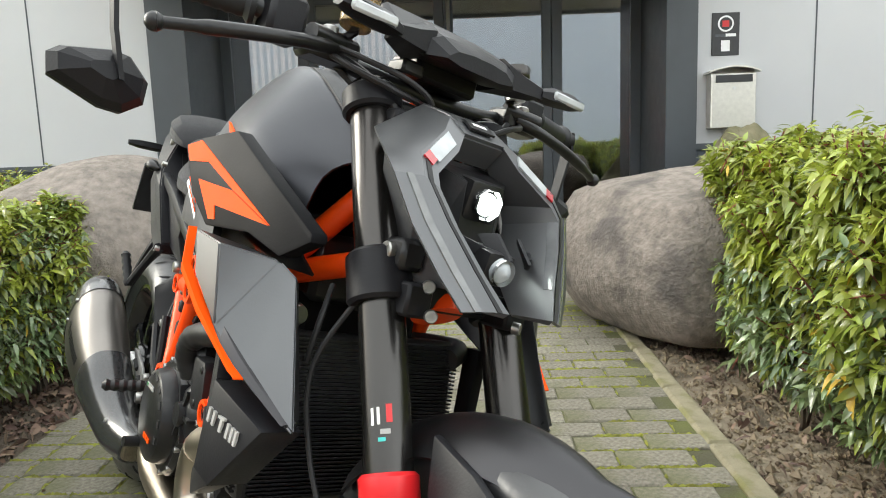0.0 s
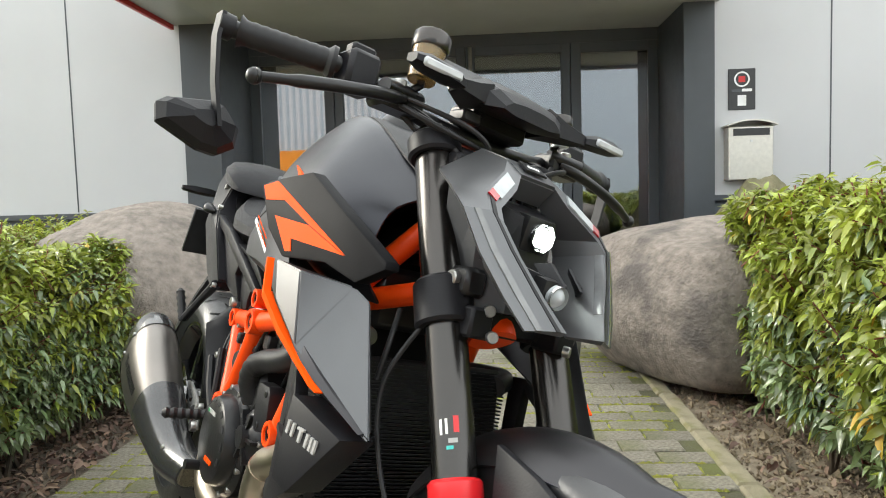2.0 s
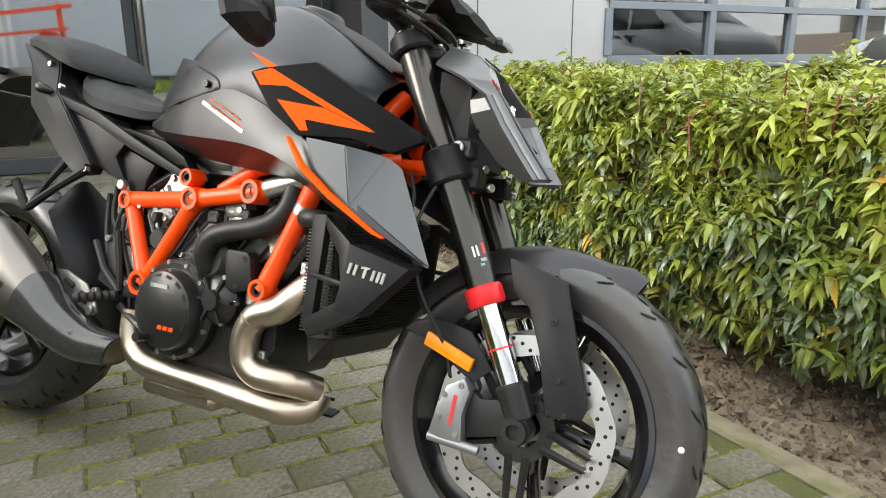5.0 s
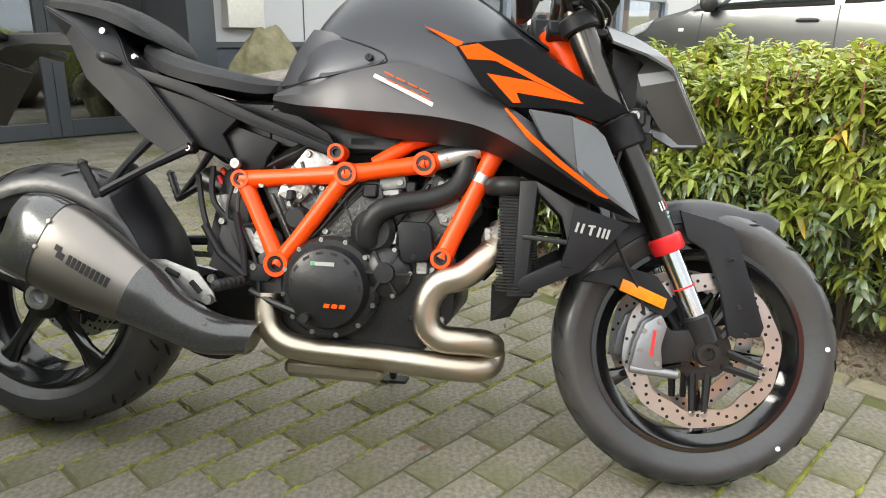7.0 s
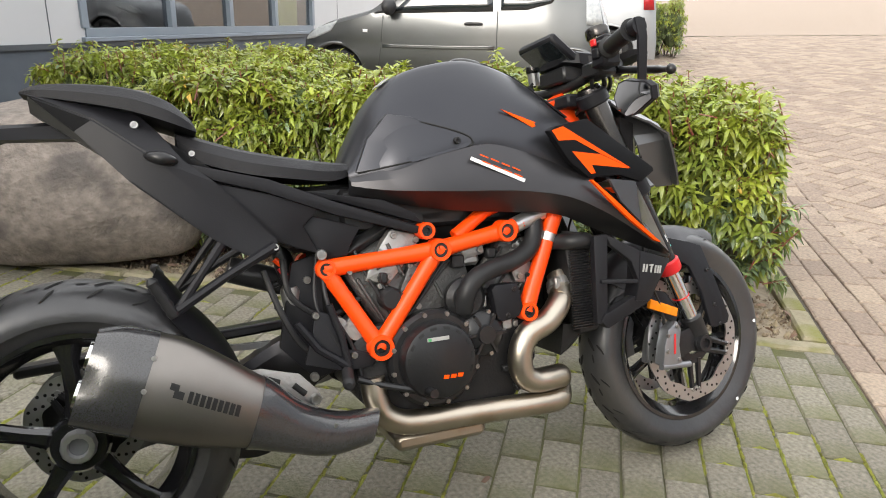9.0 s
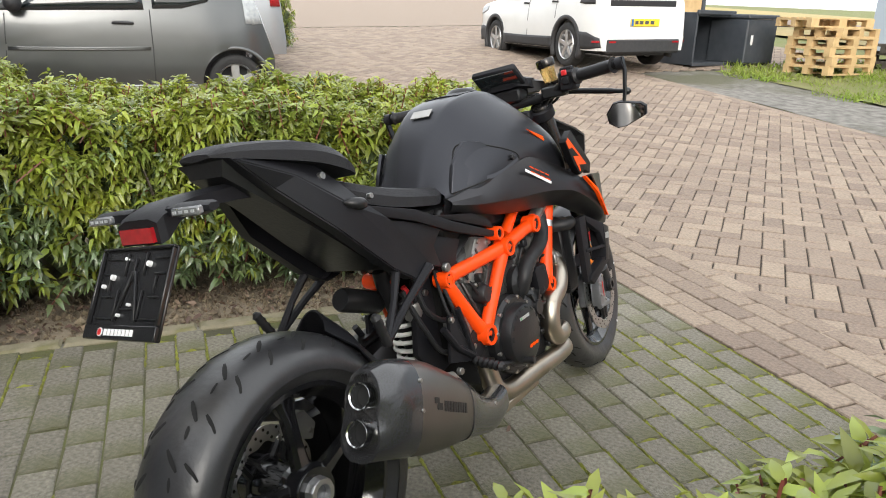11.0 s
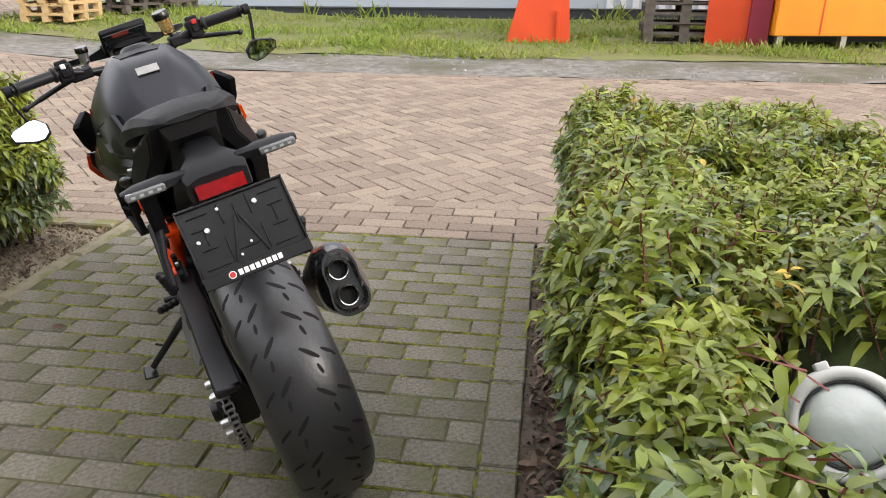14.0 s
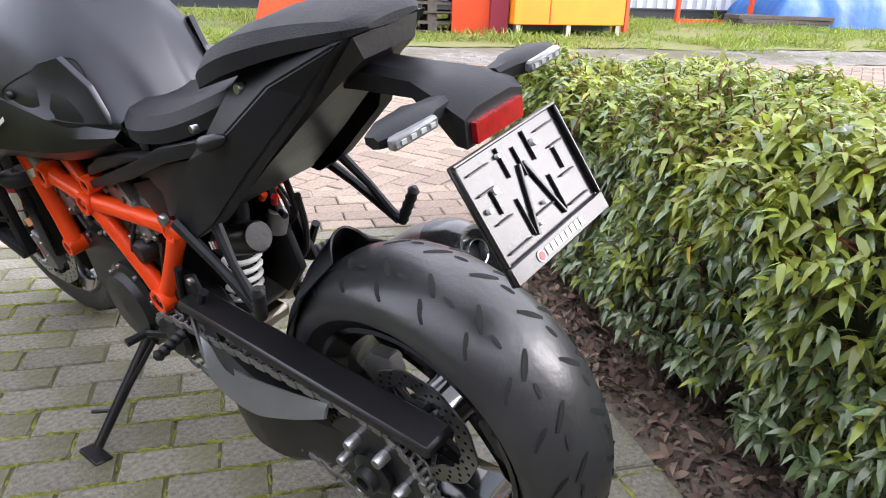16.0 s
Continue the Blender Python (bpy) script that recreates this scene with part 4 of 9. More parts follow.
def rim(centre, rim_r, w, parent, steer):
    bm = bmesh.new()
    hw = w / 2
    lathe(bm, [(rim_r + 0.004, -hw), (rim_r - 0.006, -hw), (rim_r - 0.012, -hw * 0.85), (rim_r - 0.03, -hw * 0.55), (rim_r - 0.034, 0), (rim_r - 0.03, hw * 0.55),
               (rim_r - 0.012, hw * 0.85), (rim_r - 0.006, hw), (rim_r + 0.004, hw), (rim_r - 0.022, hw * 0.5), (rim_r - 0.026, 0), (rim_r - 0.022, -hw * 0.5), (rim_r + 0.004, -hw)], "y", 80, centre)
    return bp("rim", bm, M["rim_black"], parent, "gloss black rim", True, steer, 30)


def spokes(centre, r0, r1, n, parent, steer, y0, y1, wide, fork=0.0, phase=0.0):
    for k in range(n):
        a = phase + 2 * math.pi * k / n
        for s in ((-1, 1) if fork else (0,)):
            a1 = a + s * fork
            p0 = Vector((r0 * math.cos(a + s * fork * 0.25), y0, r0 * math.sin(a + s * fork * 0.25)))
            p1 = Vector((r1 * math.cos(a1), y1, r1 * math.sin(a1)))
            bm = bmesh.new()
            d = (p1 - p0).normalized()
            sd = d.cross(Vector((0, 1, 0))).normalized()
            rings = []
            for f, ww in ((0, wide * 0.75), (0.35, wide * 0.55), (0.75, wide * 0.6), (1.0, wide)):
                c = p0.lerp(p1, f) + Vector(centre)
                t = 0.016 - 0.005 * f
                rings.append([c + sd * ww / 2 + Vector((0, t * 0.5, 0)), c + sd * ww / 4 + Vector((0, t, 0)), c - sd * ww / 4 + Vector((0, t, 0)), c - sd * ww / 2 + Vector((0, t * 0.5, 0)),
                              c - sd * ww / 2 - Vector((0, t * 0.5, 0)), c - sd * ww / 4 - Vector((0, t, 0)), c + sd * ww / 4 - Vector((0, t, 0)), c + sd * ww / 2 - Vector((0, t * 0.5, 0))])
            loft(bm, rings)
            bp("spoke", bm, M["rim_black"], parent, "", True, steer)


def brake_disc(centre, r, r_in, parent, steer, side):
    bm = bmesh.new()
    n = 90
    vs = []
    for j in range(n):
        a = 2 * math.pi * j / n
        wob = 0.0018 * math.sin(10 * a)
        vs.append([bm.verts.new(Vector(centre) + Vector((rr * math.cos(a), o, rr * math.sin(a)))) for rr, o in ((r_in + wob * 2, -0.0022), (r + wob, -0.0022), (r + wob, 0.0022), (r_in + wob * 2, 0.0022))])
    for j in range(n):
        a, b = vs[j], vs[(j + 1) % n]
        for i in range(4):
            bm.faces.new((a[i], a[(i + 1) % 4], b[(i + 1) % 4], b[i]))
    d = bp("brake_disc", bm, M["disc"], parent, "drilled steel brake disc", True, steer)
    # holes as black plugs, their shade put into the colour
    bm = bmesh.new()
    for j in range(60):
        a = 2 * math.pi * j / 60
        rr = r_in + (r - r_in) * (0.25, 0.55, 0.82)[j % 3]
        c = Vector(centre) + Vector((rr * math.cos(a), 0, rr * math.sin(a)))
        cyl(bm, c + Vector((0, -0.0027, 0)), c + Vector((0, 0.0027, 0)), 0.0036, n=8)
    tagged(bp("hole_pattern", bm, M["groove"], d, "", True, steer), kind="stuff")
    # carrier with five arms
    bm = bmesh.new()
    lathe(bm, [(0.035, -0.004), (0.06, -0.004), (0.06, 0.004), (0.035, 0.004), (0.035, -0.004)], "y", 32, centre)
    bp("disc_carrier", bm, M["satin"], d, "", True, steer)
    for j in range(10):
        a = 2 * math.pi * j / 10
        p0 = Vector(centre) + Vector((0.05 * math.cos(a), 0, 0.05 * math.sin(a)))
        a += 0.22 * (1 if j % 2 else -1)
        p1 = Vector(centre) + Vector(((r_in + 0.004) * math.cos(a), 0, (r_in + 0.004) * math.sin(a)))
        bm = bmesh.new()
        tube(bm, [p0, p1], [0.009, 0.007], 6)
        bp("carrier_arm", bm, M["satin"], d, "", True, steer)
    for j in range(10):
        a = 2 * math.pi * j / 10 + 0.22 * (1 if j % 2 else -1)
        bolt(d, Vector(centre) + Vector(((r_in + 0.006) * math.cos(a), side * 0.003, (r_in + 0.006) * math.sin(a))), (0, side, 0), 0.0075, 0.003, steer=steer)


RC, FC = (0.0, 0.0, 0.0), (1.488, 0.0, -0.02)
rear = bp("rear_wheel_hub", (lambda b: (lathe(b, [(0.0, -0.085), (0.05, -0.085), (0.058, -0.07), (0.05, -0.02), (0.055, 0.05), (0.06, 0.10), (0.0, 0.10)], "y", 32), b)[1])(bmesh.new()), M["rim_black"])
rear.name = "rear_wheel"
tyre("tyre", RC, 0.318, 0.200, 0.216, rear, False, 22, 1)
rim(RC, 0.216, 0.165, rear, False)
spokes(RC, 0.045, 0.196, 5, rear, False, -0.055, -0.05, 0.056, 0.0, radians(-53))
bm = bmesh.new()
lathe(bm, [(0.0, -0.088), (0.018, -0.088), (0.020, -0.104), (0.030, -0.104), (0.033, -0.098), (0.034, -0.084), (0.0, -0.084)], "y", 12)
nut = bp("axle_nut", bm, M["alloy"], rear, "large bright aluminium axle nut", True, False, 25)
bm = bmesh.new()
lathe(bm, [(0.0, -0.0895), (0.016, -0.0895), (0.0175, -0.092), (0.0175, -0.0885)], "y", 24)
bp("axle_bore", bm, M["arm_crest"], nut, "dark axle bore", True)
brake_disc((0, 0.055, 0), 0.12, 0.085, rear, False, -1)
bm = bmesh.new()
slab(bm, [(0.045, 0.020, 0.085), (0.055, 0.020, 0.125), (0.105, 0.020, 0.118), (0.128, 0.020, 0.080), (0.110, 0.020, 0.048), (0.080, 0.020, 0.062)], 0.030, 0.005)
rcal = bp("rear_caliper", bm, M["cast"], rear, "silver rear brake caliper", True)
for q in ((0.062, 0.108), (0.108, 0.070)):
    bolt(rcal, (q[0], 0.021, q[1]), (0, -1, 0), 0.008, 0.005)

front = bp("front_wheel_hub", (lambda b: (lathe(b, [(0.0, -0.06), (0.03, -0.06), (0.036, -0.04), (0.03, 0.0), (0.036, 0.04), (0.03, 0.06), (0.0, 0.06)], "y", 32, FC), b)[1])(bmesh.new()), M["rim_black"], None, "", True, True)
front.name = "front_wheel"
tyre("tyre", FC, 0.300, 0.122, 0.216, front, True, 20, 2)
rim(FC, 0.216, 0.10, front, True)
spokes(FC, 0.032, 0.19, 5, front, True, 0.0, 0.0, 0.040, 0.0, radians(-82))
for s in (-1, 1):
    brake_disc((FC[0], s * 0.078, FC[2]), 0.16, 0.125, front, True, s)
bm = bmesh.new()
lathe(bm, [(0.013, -0.128), (0.022, -0.128), (0.024, -0.12), (0.024, -0.08), (0.013, -0.08), (0.013, -0.128)], "y", 24, FC)
bp("axle_end", bm, M["satin"], front, "", True, True)
# white balance dots on the tyre flank
for a in (0.06, -0.85):
    bm = bmesh.new()
    c = Vector(FC) + Vector((0.262 * math.cos(a), -0.0605, 0.262 * math.sin(a)))
    cyl(bm, c, c + Vector((0, -0.0012, 0)), 0.005, n=12)
    bp("paint_dot", bm, M["white"], front, "", True, True)

# -- fork, clamps, caliper
AX = Vector((-0.42, 0, 0.907)).normalized()          # up along the fork


def fk(z, y=0.0, off=0.0):
    """A point on a fork leg's line at height z."""
    return Vector((1.488 + 0.012 - (z + 0.02) * 0.461 + off, y, z))


for s in (-1, 1):
    y = s * 0.098
    leg = bp("fork_tube", (lambda b: (tube(b, [fk(0.66, y), fk(0.655, y), fk(0.40, y), fk(0.385, y), fk(0.20, y)], [0.028, 0.030, 0.030, 0.0285, 0.0285], 28), b)[1])(bmesh.new()), M["fork_tube"], None, "dark anodised upper fork tube", True, True)
    bm = bmesh.new()
    tube(bm, [fk(0.21, y), fk(0.02, y)], 0.0215, 28)
    bp("slider", bm, M["chrome"], leg, "polished fork slider", True, True)
    bm = bmesh.new()
    tube(bm, [fk(0.212, y), fk(0.208, y), fk(0.185, y), fk(0.180, y)], [0.030, 0.034, 0.034, 0.030], 28)
    bp("dust_seal", bm, M["ring_red"], leg, "red dust seal", True, True)
    bm = bmesh.new()
    tube(bm, [fk(0.112, y), fk(0.109, y)], 0.0228, 24)
    bp("travel_ring", bm, M["ring_red"], leg, "", True, True)
    bm = bmesh.new()
    tube(bm, [fk(0.055, y), fk(0.05, y), fk(0.0, y)], [0.024, 0.029, 0.027], 24)
    cyl(bm, (FC[0], y - 0.02 * 1, FC[2]), (FC[0], y + 0.02, FC[2]), 0.026, n=24)
    tube(bm, [fk(0.01, y), Vector((FC[0] - 0.005, y, FC[2] + 0.005))], [0.024, 0.022], 16)
    slab(bm, [(1.40, y - 0.012, -0.05), (1.385, y - 0.012, 0.045), (1.42, y - 0.012, 0.02), (1.49, y - 0.012, 0.03), (1.49, y - 0.012, -0.03)], 0.02, 0.002)
    bp("fork_foot", bm, M["satin"], leg, "", True, True)
    # maker's marks on the tube, as plain bars
    if s < 0:
        for zz, hh, ww, mt in ((0.274, 0.017, 0.12, "white"), (0.2745, 0.017, 0.121, "lamp_rim"), (0.277, 0.018, 0.24, "red"), (0.253, 0.005, 0.4, "mark_grey"), (0.245, 0.004, 0.3, "teal")):
            bm = bmesh.new()
            shift = {"red": 0.42, "white": -0.25, "lamp_rim": 0.0, "mark_grey": 0.25, "teal": 0.1}[mt]
            rows = []
            for q in (zz, zz - hh):
                c = fk(q, y)
                e1, e2 = Vector((0, -1, 0)), Vector((0.907, 0, 0.42))
                rows.append([c + 0.0289 * (math.cos(shift + ww * (i / 6 - 0.5)) * (e1 * 0.8 + e2 * 0.6) + math.sin(shift + ww * (i / 6 - 0.5)) * (e2 * 0.8 - e1 * 0.6)) for i in range(7)])
            vs = [[bm.verts.new(p) for p in r] for r in rows]
            for i in range(6):
                bm.faces.new((vs[0][i], vs[0][i + 1], vs[1][i + 1], vs[1][i]))
            bp("fork_mark", bm, M[mt], leg, "", True, True)
for nm, z, hh, r in (("lower_clamp", 0.415, 0.058, 0.041), ("upper_clamp", 0.635, 0.032, 0.040)):
    bm = bmesh.new()
    for s in (-1, 1):
        tube(bm, [fk(z - hh / 2, s * 0.098) - AX * 0, fk(z - hh / 2 + 0.004, s * 0.098), fk(z + hh / 2 - 0.004, s * 0.098), fk(z + hh / 2, s * 0.098)], [r - 0.004, r, r, r - 0.004], 28)
        c = fk(z, s * 0.098)
        box(bm, c.x + 0.01, c.x + 0.062, c.y * 1.0 - 0.006 - 0.018 * 1 + (0.036 if s < 0 else 0) - 0.012, c.y + 0.02 + (0.018 if s < 0 else -0.018), z - hh * 0.42 - 0.01, z + hh * 0.42 - 0.018, 0.004)
    box(bm, fk(z).x - 0.06, fk(z).x + 0.02, -0.08, 0.08, z - hh / 2, z + hh / 2, 0.006)
    cl = bp(nm, bm, M["plastic"], None, "black fork clamp", True, True)
    for s in (-1, 1):
        for dz in ((-0.016, 0.016) if hh > 0.04 else (0,)):
            c = fk(z + dz - 0.012, s * 0.070)
            bolt(cl, c + Vector((0.062, 0, 0.0)), (0.85, s * 0.5, 0), 0.0095, 0.006, steer=True)
bm = bmesh.new()
tube(bm, [(1.15, 0, 0.652), (1.17, 0, 0.62), (1.30, 0, 0.38)], [0.03, 0.034, 0.034], 20)
bp("head_tube", bm, M["orange"], None, "orange steering head", True)
for s in (-1, 1):
    cal = None
    bm = bmesh.new()
    y = s * 0.10
    prof = [(1.335, -0.055), (1.345, -0.005), (1.36, 0.035), (1.392, 0.055), (1.405, 0.03), (1.395, -0.01), (1.40, -0.06), (1.365, -0.065)]
    slab(bm, [(x, -0.128, z) for x, z in prof], 0.035, 0.006, s > 0)
    slab(bm, [(x - 0.004, -0.072, z) for x, z in prof], 0.025, 0.005, s > 0)
    cyl(bm, (1.335, s * 0.12, -0.058), (1.43, s * 0.12, -0.066), 0.009, n=12)
    cal = bp("brake_caliper", bm, M["arm_crest"], front, "silver radial brake caliper", True, True)
    bm = bmesh.new()
    slab(bm, [(1.372, -0.1295, -0.030), (1.377, -0.1295, 0.022), (1.383, -0.1295, 0.022), (1.378, -0.1295, -0.030)], 0.001, 0, s > 0)
    bp("marking", bm, M["red"], cal, "", False, True)
    for q in ((1.352, -0.02), (1.358, 0.02), (1.388, 0.04), (1.388, -0.045)):
        bolt(cal, (q[0], s * 0.128, q[1]), (0, s, 0), 0.006, 0.004, steer=True)

# -- front mudguard
bm = bmesh.new()
rows = []
for i in range(15):
    a = radians(58 + (142 - 58) * i / 14)
    r = 0.318 + (0.012 if i < 2 else 0)
    hw = 0.026 + 0.046 * min(1, i / 6)
    cx, cz = FC[0] + r * math.cos(a), FC[2] + r * math.sin(a)
    row = []
    for j in range(9):
        u = -1 + j / 4
        drop = 0.05 * abs(u) ** 2.2
        row.append((FC[0] + (r - drop) * math.cos(a), hw * 1.05 * u, FC[2] + (r - drop) * math.sin(a)))
    rows.append(row)
bm = strip(rows, 0.004)
mud = bp("front_mudguard", bm, M["anthracite"], None, "matt dark front mudguard", True, True)
fs = [(1.430, -0.078, 0.268), (1.502, -0.080, 0.250), (1.539, -0.084, 0.236), (1.576, -0.100, 0.120), (1.601, -0.108, 0.037), (1.594, -0.108, 0.018), (1.546, -0.108, 0.012), (1.531, -0.107, 0.020), (1.510, -0.104, 0.114), (1.480, -0.094, 0.187), (1.446, -0.084, 0.208)]
plates("mudguard_strut", fs, 0.012, M["plastic"], "", 0.003, True, mud)
fr_ = [(1.385, -0.10, 0.13), (1.43, -0.10, 0.07), (1.40, -0.112, 0.045), (1.30, -0.105, 0.105), (1.235, -0.06, 0.11), (1.255, -0.06, 0.13), (1.32, -0.10, 0.145)]
plates("mudguard_bracket", fr_, 0.01, M["plastic"], "", 0.002, True, mud)
for s in (-1, 1):
    bm = bmesh.new()
    slab(bm, [(1.312, -0.124, 0.122), (1.402, -0.124, 0.086), (1.396, -0.124, 0.064), (1.306, -0.124, 0.098)], 0.012, 0.002, s > 0)
    bp("side_reflector", bm, M["amber"], mud, "amber side reflector", True, True)
    for q in ((1.53, 0.17), (1.565, 0.02), (1.548, 0.075)):
        bolt(mud, (q[0], s * 0.108, q[1]), (0, s, 0), 0.006, 0.003, "satin", True)

# -- handlebar, controls, mirrors
bm = bmesh.new()
bar = [(1.080, -0.388, 0.722), (1.105, -0.32, 0.722), (1.136, -0.235, 0.716), (1.165, -0.14, 0.685), (1.175, -0.05, 0.675), (1.175, 0.05, 0.675), (1.165, 0.14, 0.685), (1.136, 0.235, 0.716), (1.105, 0.32, 0.722), (1.080, 0.388, 0.722)]
tube(bm, curve(bar, 5), 0.0125, 14)
hb = bp("handlebar", bm, M["satin"], None, "tapered black handlebar", True, True)
for s in (-1, 1):
    def P(x, y, z):
        return Vector((x, s * y, z))
    bm = bmesh.new()
    g0, g1 = P(1.083, 0.380, 0.722), P(1.130, 0.252, 0.7185)
    pts = [g0.lerp(g1, i / 20) for i in range(21)]
    tube(bm, pts, [0.0175 + (0.0012 if i % 2 else 0) + (0.006 if i >= 19 or i == 0 else 0) for i in range(21)], 18)
    bp("grip", bm, M["hose"], hb, "ribbed rubber grip", True, True)
    # switch block
    bm = bmesh.new()
    c = P(1.143, 0.222, 0.716)
    box(bm, -0.022, 0.026, -0.026, 0.026, -0.034, 0.026, 0.007, Matrix.Translation(c))
    box(bm, -0.012, 0.012, -0.02, 0.02, 0.02, 0.038, 0.004, Matrix.Translation(c))
    box(bm, -0.03, -0.018, -0.012, 0.012, -0.015, 0.008, 0.003, Matrix.Translation(c))
    sw = bp("switch_block", bm, M["plastic"], hb, "black switch block", True, True)
    bm = bmesh.new()
    box(bm, -0.034, -0.026, -0.008, 0.008, -0.006, 0.010, 0.002, Matrix.Translation(c + Vector((0.0, 0.0, 0.018))))
    bp("switch", bm, M["red"] if s < 0 else M["white"], sw, "", True, True)
    # lever and its perch
    bm = bmesh.new()
    lev = [P(1.19, 0.165, 0.690), P(1.206, 0.21, 0.680), P(1.207, 0.28, 0.665), P(1.196, 0.34, 0.652), P(1.186, 0.370, 0.646), P(1.184, 0.379, 0.644)]
    tube(bm, curve(lev, 4), [0.010] * 4 + [0.009] * 8 + [0.007] * 6 + [0.009, 0.012, 0.010], 10)
    ball = bmesh.ops.create_icosphere(bm, subdivisions=2, radius=0.0115)
    bmesh.ops.translate(bm, verts=ball["verts"], vec=lev[-1])
    bp("lever", bm, M["satin"], hb, "black hand lever", True, True)
    bm = bmesh.new()
    box(bm, -0.03, 0.02, -0.03, 0.045, -0.02, 0.016, 0.006, Matrix.Translation(P(1.175, 0.172, 0.692)))
    tube(bm, [P(1.18, 0.145, 0.70), P(1.20, 0.205, 0.695)], [0.014, 0.012], 12)
    perch = bp("lever_perch", bm, M["satin"], hb, "", True, True)
    bolt(perch, P(1.19, 0.175, 0.708), (0, 0, 1), 0.012, 0.006, steer=True)
    # fluid reservoir
    bm = bmesh.new()
    b0 = P(1.200, 0.148, 0.722 if s < 0 else 0.715)
    up = Vector((-0.1, 0.12 * s * -1, 1)).normalized()
    k = 1.0 if s < 0 else 0.72
    tube(bm, [b0, b0 + up * 0.05 * k], [0.021 * k, 0.025 * k], 24)
    cup = bp("fluid_reservoir", bm, M["amber_fluid"] if s < 0 else M["alloy"], hb, "amber brake fluid cup" if s < 0 else "small clutch fluid cup", True, True)
    bm = bmesh.new()
    tube(bm, [b0 + up * 0.048 * k, b0 + up * 0.052 * k, b0 + up * 0.07 * k, b0 + up * 0.074 * k], [0.027 * k, 0.029 * k, 0.029 * k, 0.026 * k], 12)
    bp("lid", bm, M["fork_tube"], cup, "", True, True)
    bm = bmesh.new()
    tube(bm, [P(1.185, 0.16, 0.70), P(1.19, 0.14, 0.72), b0], 0.006, 8)
    bp("bracket", bm, M["satin"], cup, "", True, True)
    # bar-end mirror hanging below
    bm = bmesh.new()
    e = P(1.080, 0.389, 0.722)
    cyl(bm, e, e + Vector((-0.001, s * 0.02, 0.001)), 0.018, n=18)
    arm = [e + Vector((0.0, s * 0.018, 0.016)), e + Vector((0.004, s * 0.019, -0.02)), e + Vector((0.008, s * 0.008, -0.08)), e + Vector((0.016, -s * 0.008, -0.138))]
    rings = []
    for i, p in enumerate(arm):
        w_ = 0.013 - 0.0015 * i
        rings.append([p + Vector((w_, 0.003, 0)), p + Vector((-w_, 0.003, 0)), p + Vector((-w_, -0.003, 0)), p + Vector((w_, -0.003, 0))])
    loft(bm, rings)
    ma = bp("mirror_arm", bm, M["plastic"], hb, "flat black bar-end mirror arm", True, True)
    bm = bmesh.new()
    mc = P(1.068, 0.398, 0.586)
    out = [(-0.054, 0.008), (-0.030, 0.034), (-0.010, 0.036), (0.046, 0.021), (0.058, 0.010), (0.054, -0.014), (-0.004, -0.036), (-0.030, -0.037), (-0.052, -0.020)]
    tip = Matrix.Translation(mc) @ Matrix.Rotation(radians(27 if s > 0 else -12), 4, "Y") @ Matrix.Translation(-mc)
    rings = []
    for dx, k2 in ((-0.012, 1.0), (0.0, 1.03), (0.014, 0.86), (0.030, 0.30)):
        rings.append([mc + Vector((dx + 0.0, s * u * k2, v * k2)) for u, v in out])
    loft(bm, rings)
    bm.transform(tip)
    mh = bp("mirror_housing", bm, M["plastic"], ma, "faceted black mirror housing", False, True)
    bm = bmesh.new()
    loft(bm, [[mc + Vector((dx, s * u * 0.93, v * 0.93)) for u, v in out] for dx in (-0.0135, -0.0122)])
    bm.transform(tip)
    bp("mirror_glass", bm, M["mirror_glass"], ma, "bright mirror glass", False, True)

# -- dash and front cowl
bm = bmesh.new()
box(bm, -0.012, 0.012, -0.075, 0.075, -0.05, 0.05, 0.006, pose(1.151, 0.004, 0.764, 0, -52, 0))
dash = bp("dash_display", bm, M["plastic"], None, "flat black dash display", True, True)
bm = bmesh.new()
box(bm, -0.0145, -0.0123, -0.068, 0.068, -0.043, 0.043, 0.0, pose(1.151, 0.004, 0.764, 0, -52, 0))
bp("screen", bm, M["car_glass"], dash, "dark glossy screen", False, True)
bm = bmesh.new()
rows = []
for x, hw, zt, zb in ((1.150, 0.052, 0.744, 0.730), (1.185, 0.078, 0.762, 0.722), (1.225, 0.086, 0.758, 0.708), (1.268, 0.078, 0.736, 0.700), (1.288, 0.058, 0.718, 0.700)):
    rows.append([Vector((x, hw * u, z)) for u, z in ((-1, zb + 0.004), (-0.96, zt - 0.010), (-0.74, zt - 0.001), (-0.3, zt + 0.002), (0.3, zt + 0.002), (0.74, zt - 0.001), (0.96, zt - 0.010), (1, zb + 0.004), (0.6, zb), (-0.6, zb))])
loft(bm, rows)
for s in (-1, 1):
    loft(bm, [[Vector((x0 + dx, s * y, z0 + dz)) for dx, dz in ((-hx, -hz), (hx, -hz), (hx, hz * 0.5), (hx * 0.5, hz), (-hx, hz))] for y, x0, z0, hx, hz in ((0.066, 1.232, 0.728, 0.034, 0.022), (0.095, 1.245, 0.722, 0.026, 0.015), (0.130, 1.262, 0.717, 0.016, 0.009))])
cowl = bp("instrument_cowl", bm, M["plastic"], None, "black instrument cowl", True, True, 16)
bm = bmesh.new()
box(bm, 1.15, 1.22, -0.055, 0.055, 0.685, 0.725, 0.006)
box(bm, 1.20, 1.24, -0.09, -0.055, 0.68, 0.70, 0.004)
bp("cowl_bracket", bm, M["satin"], cowl, "", True, True)
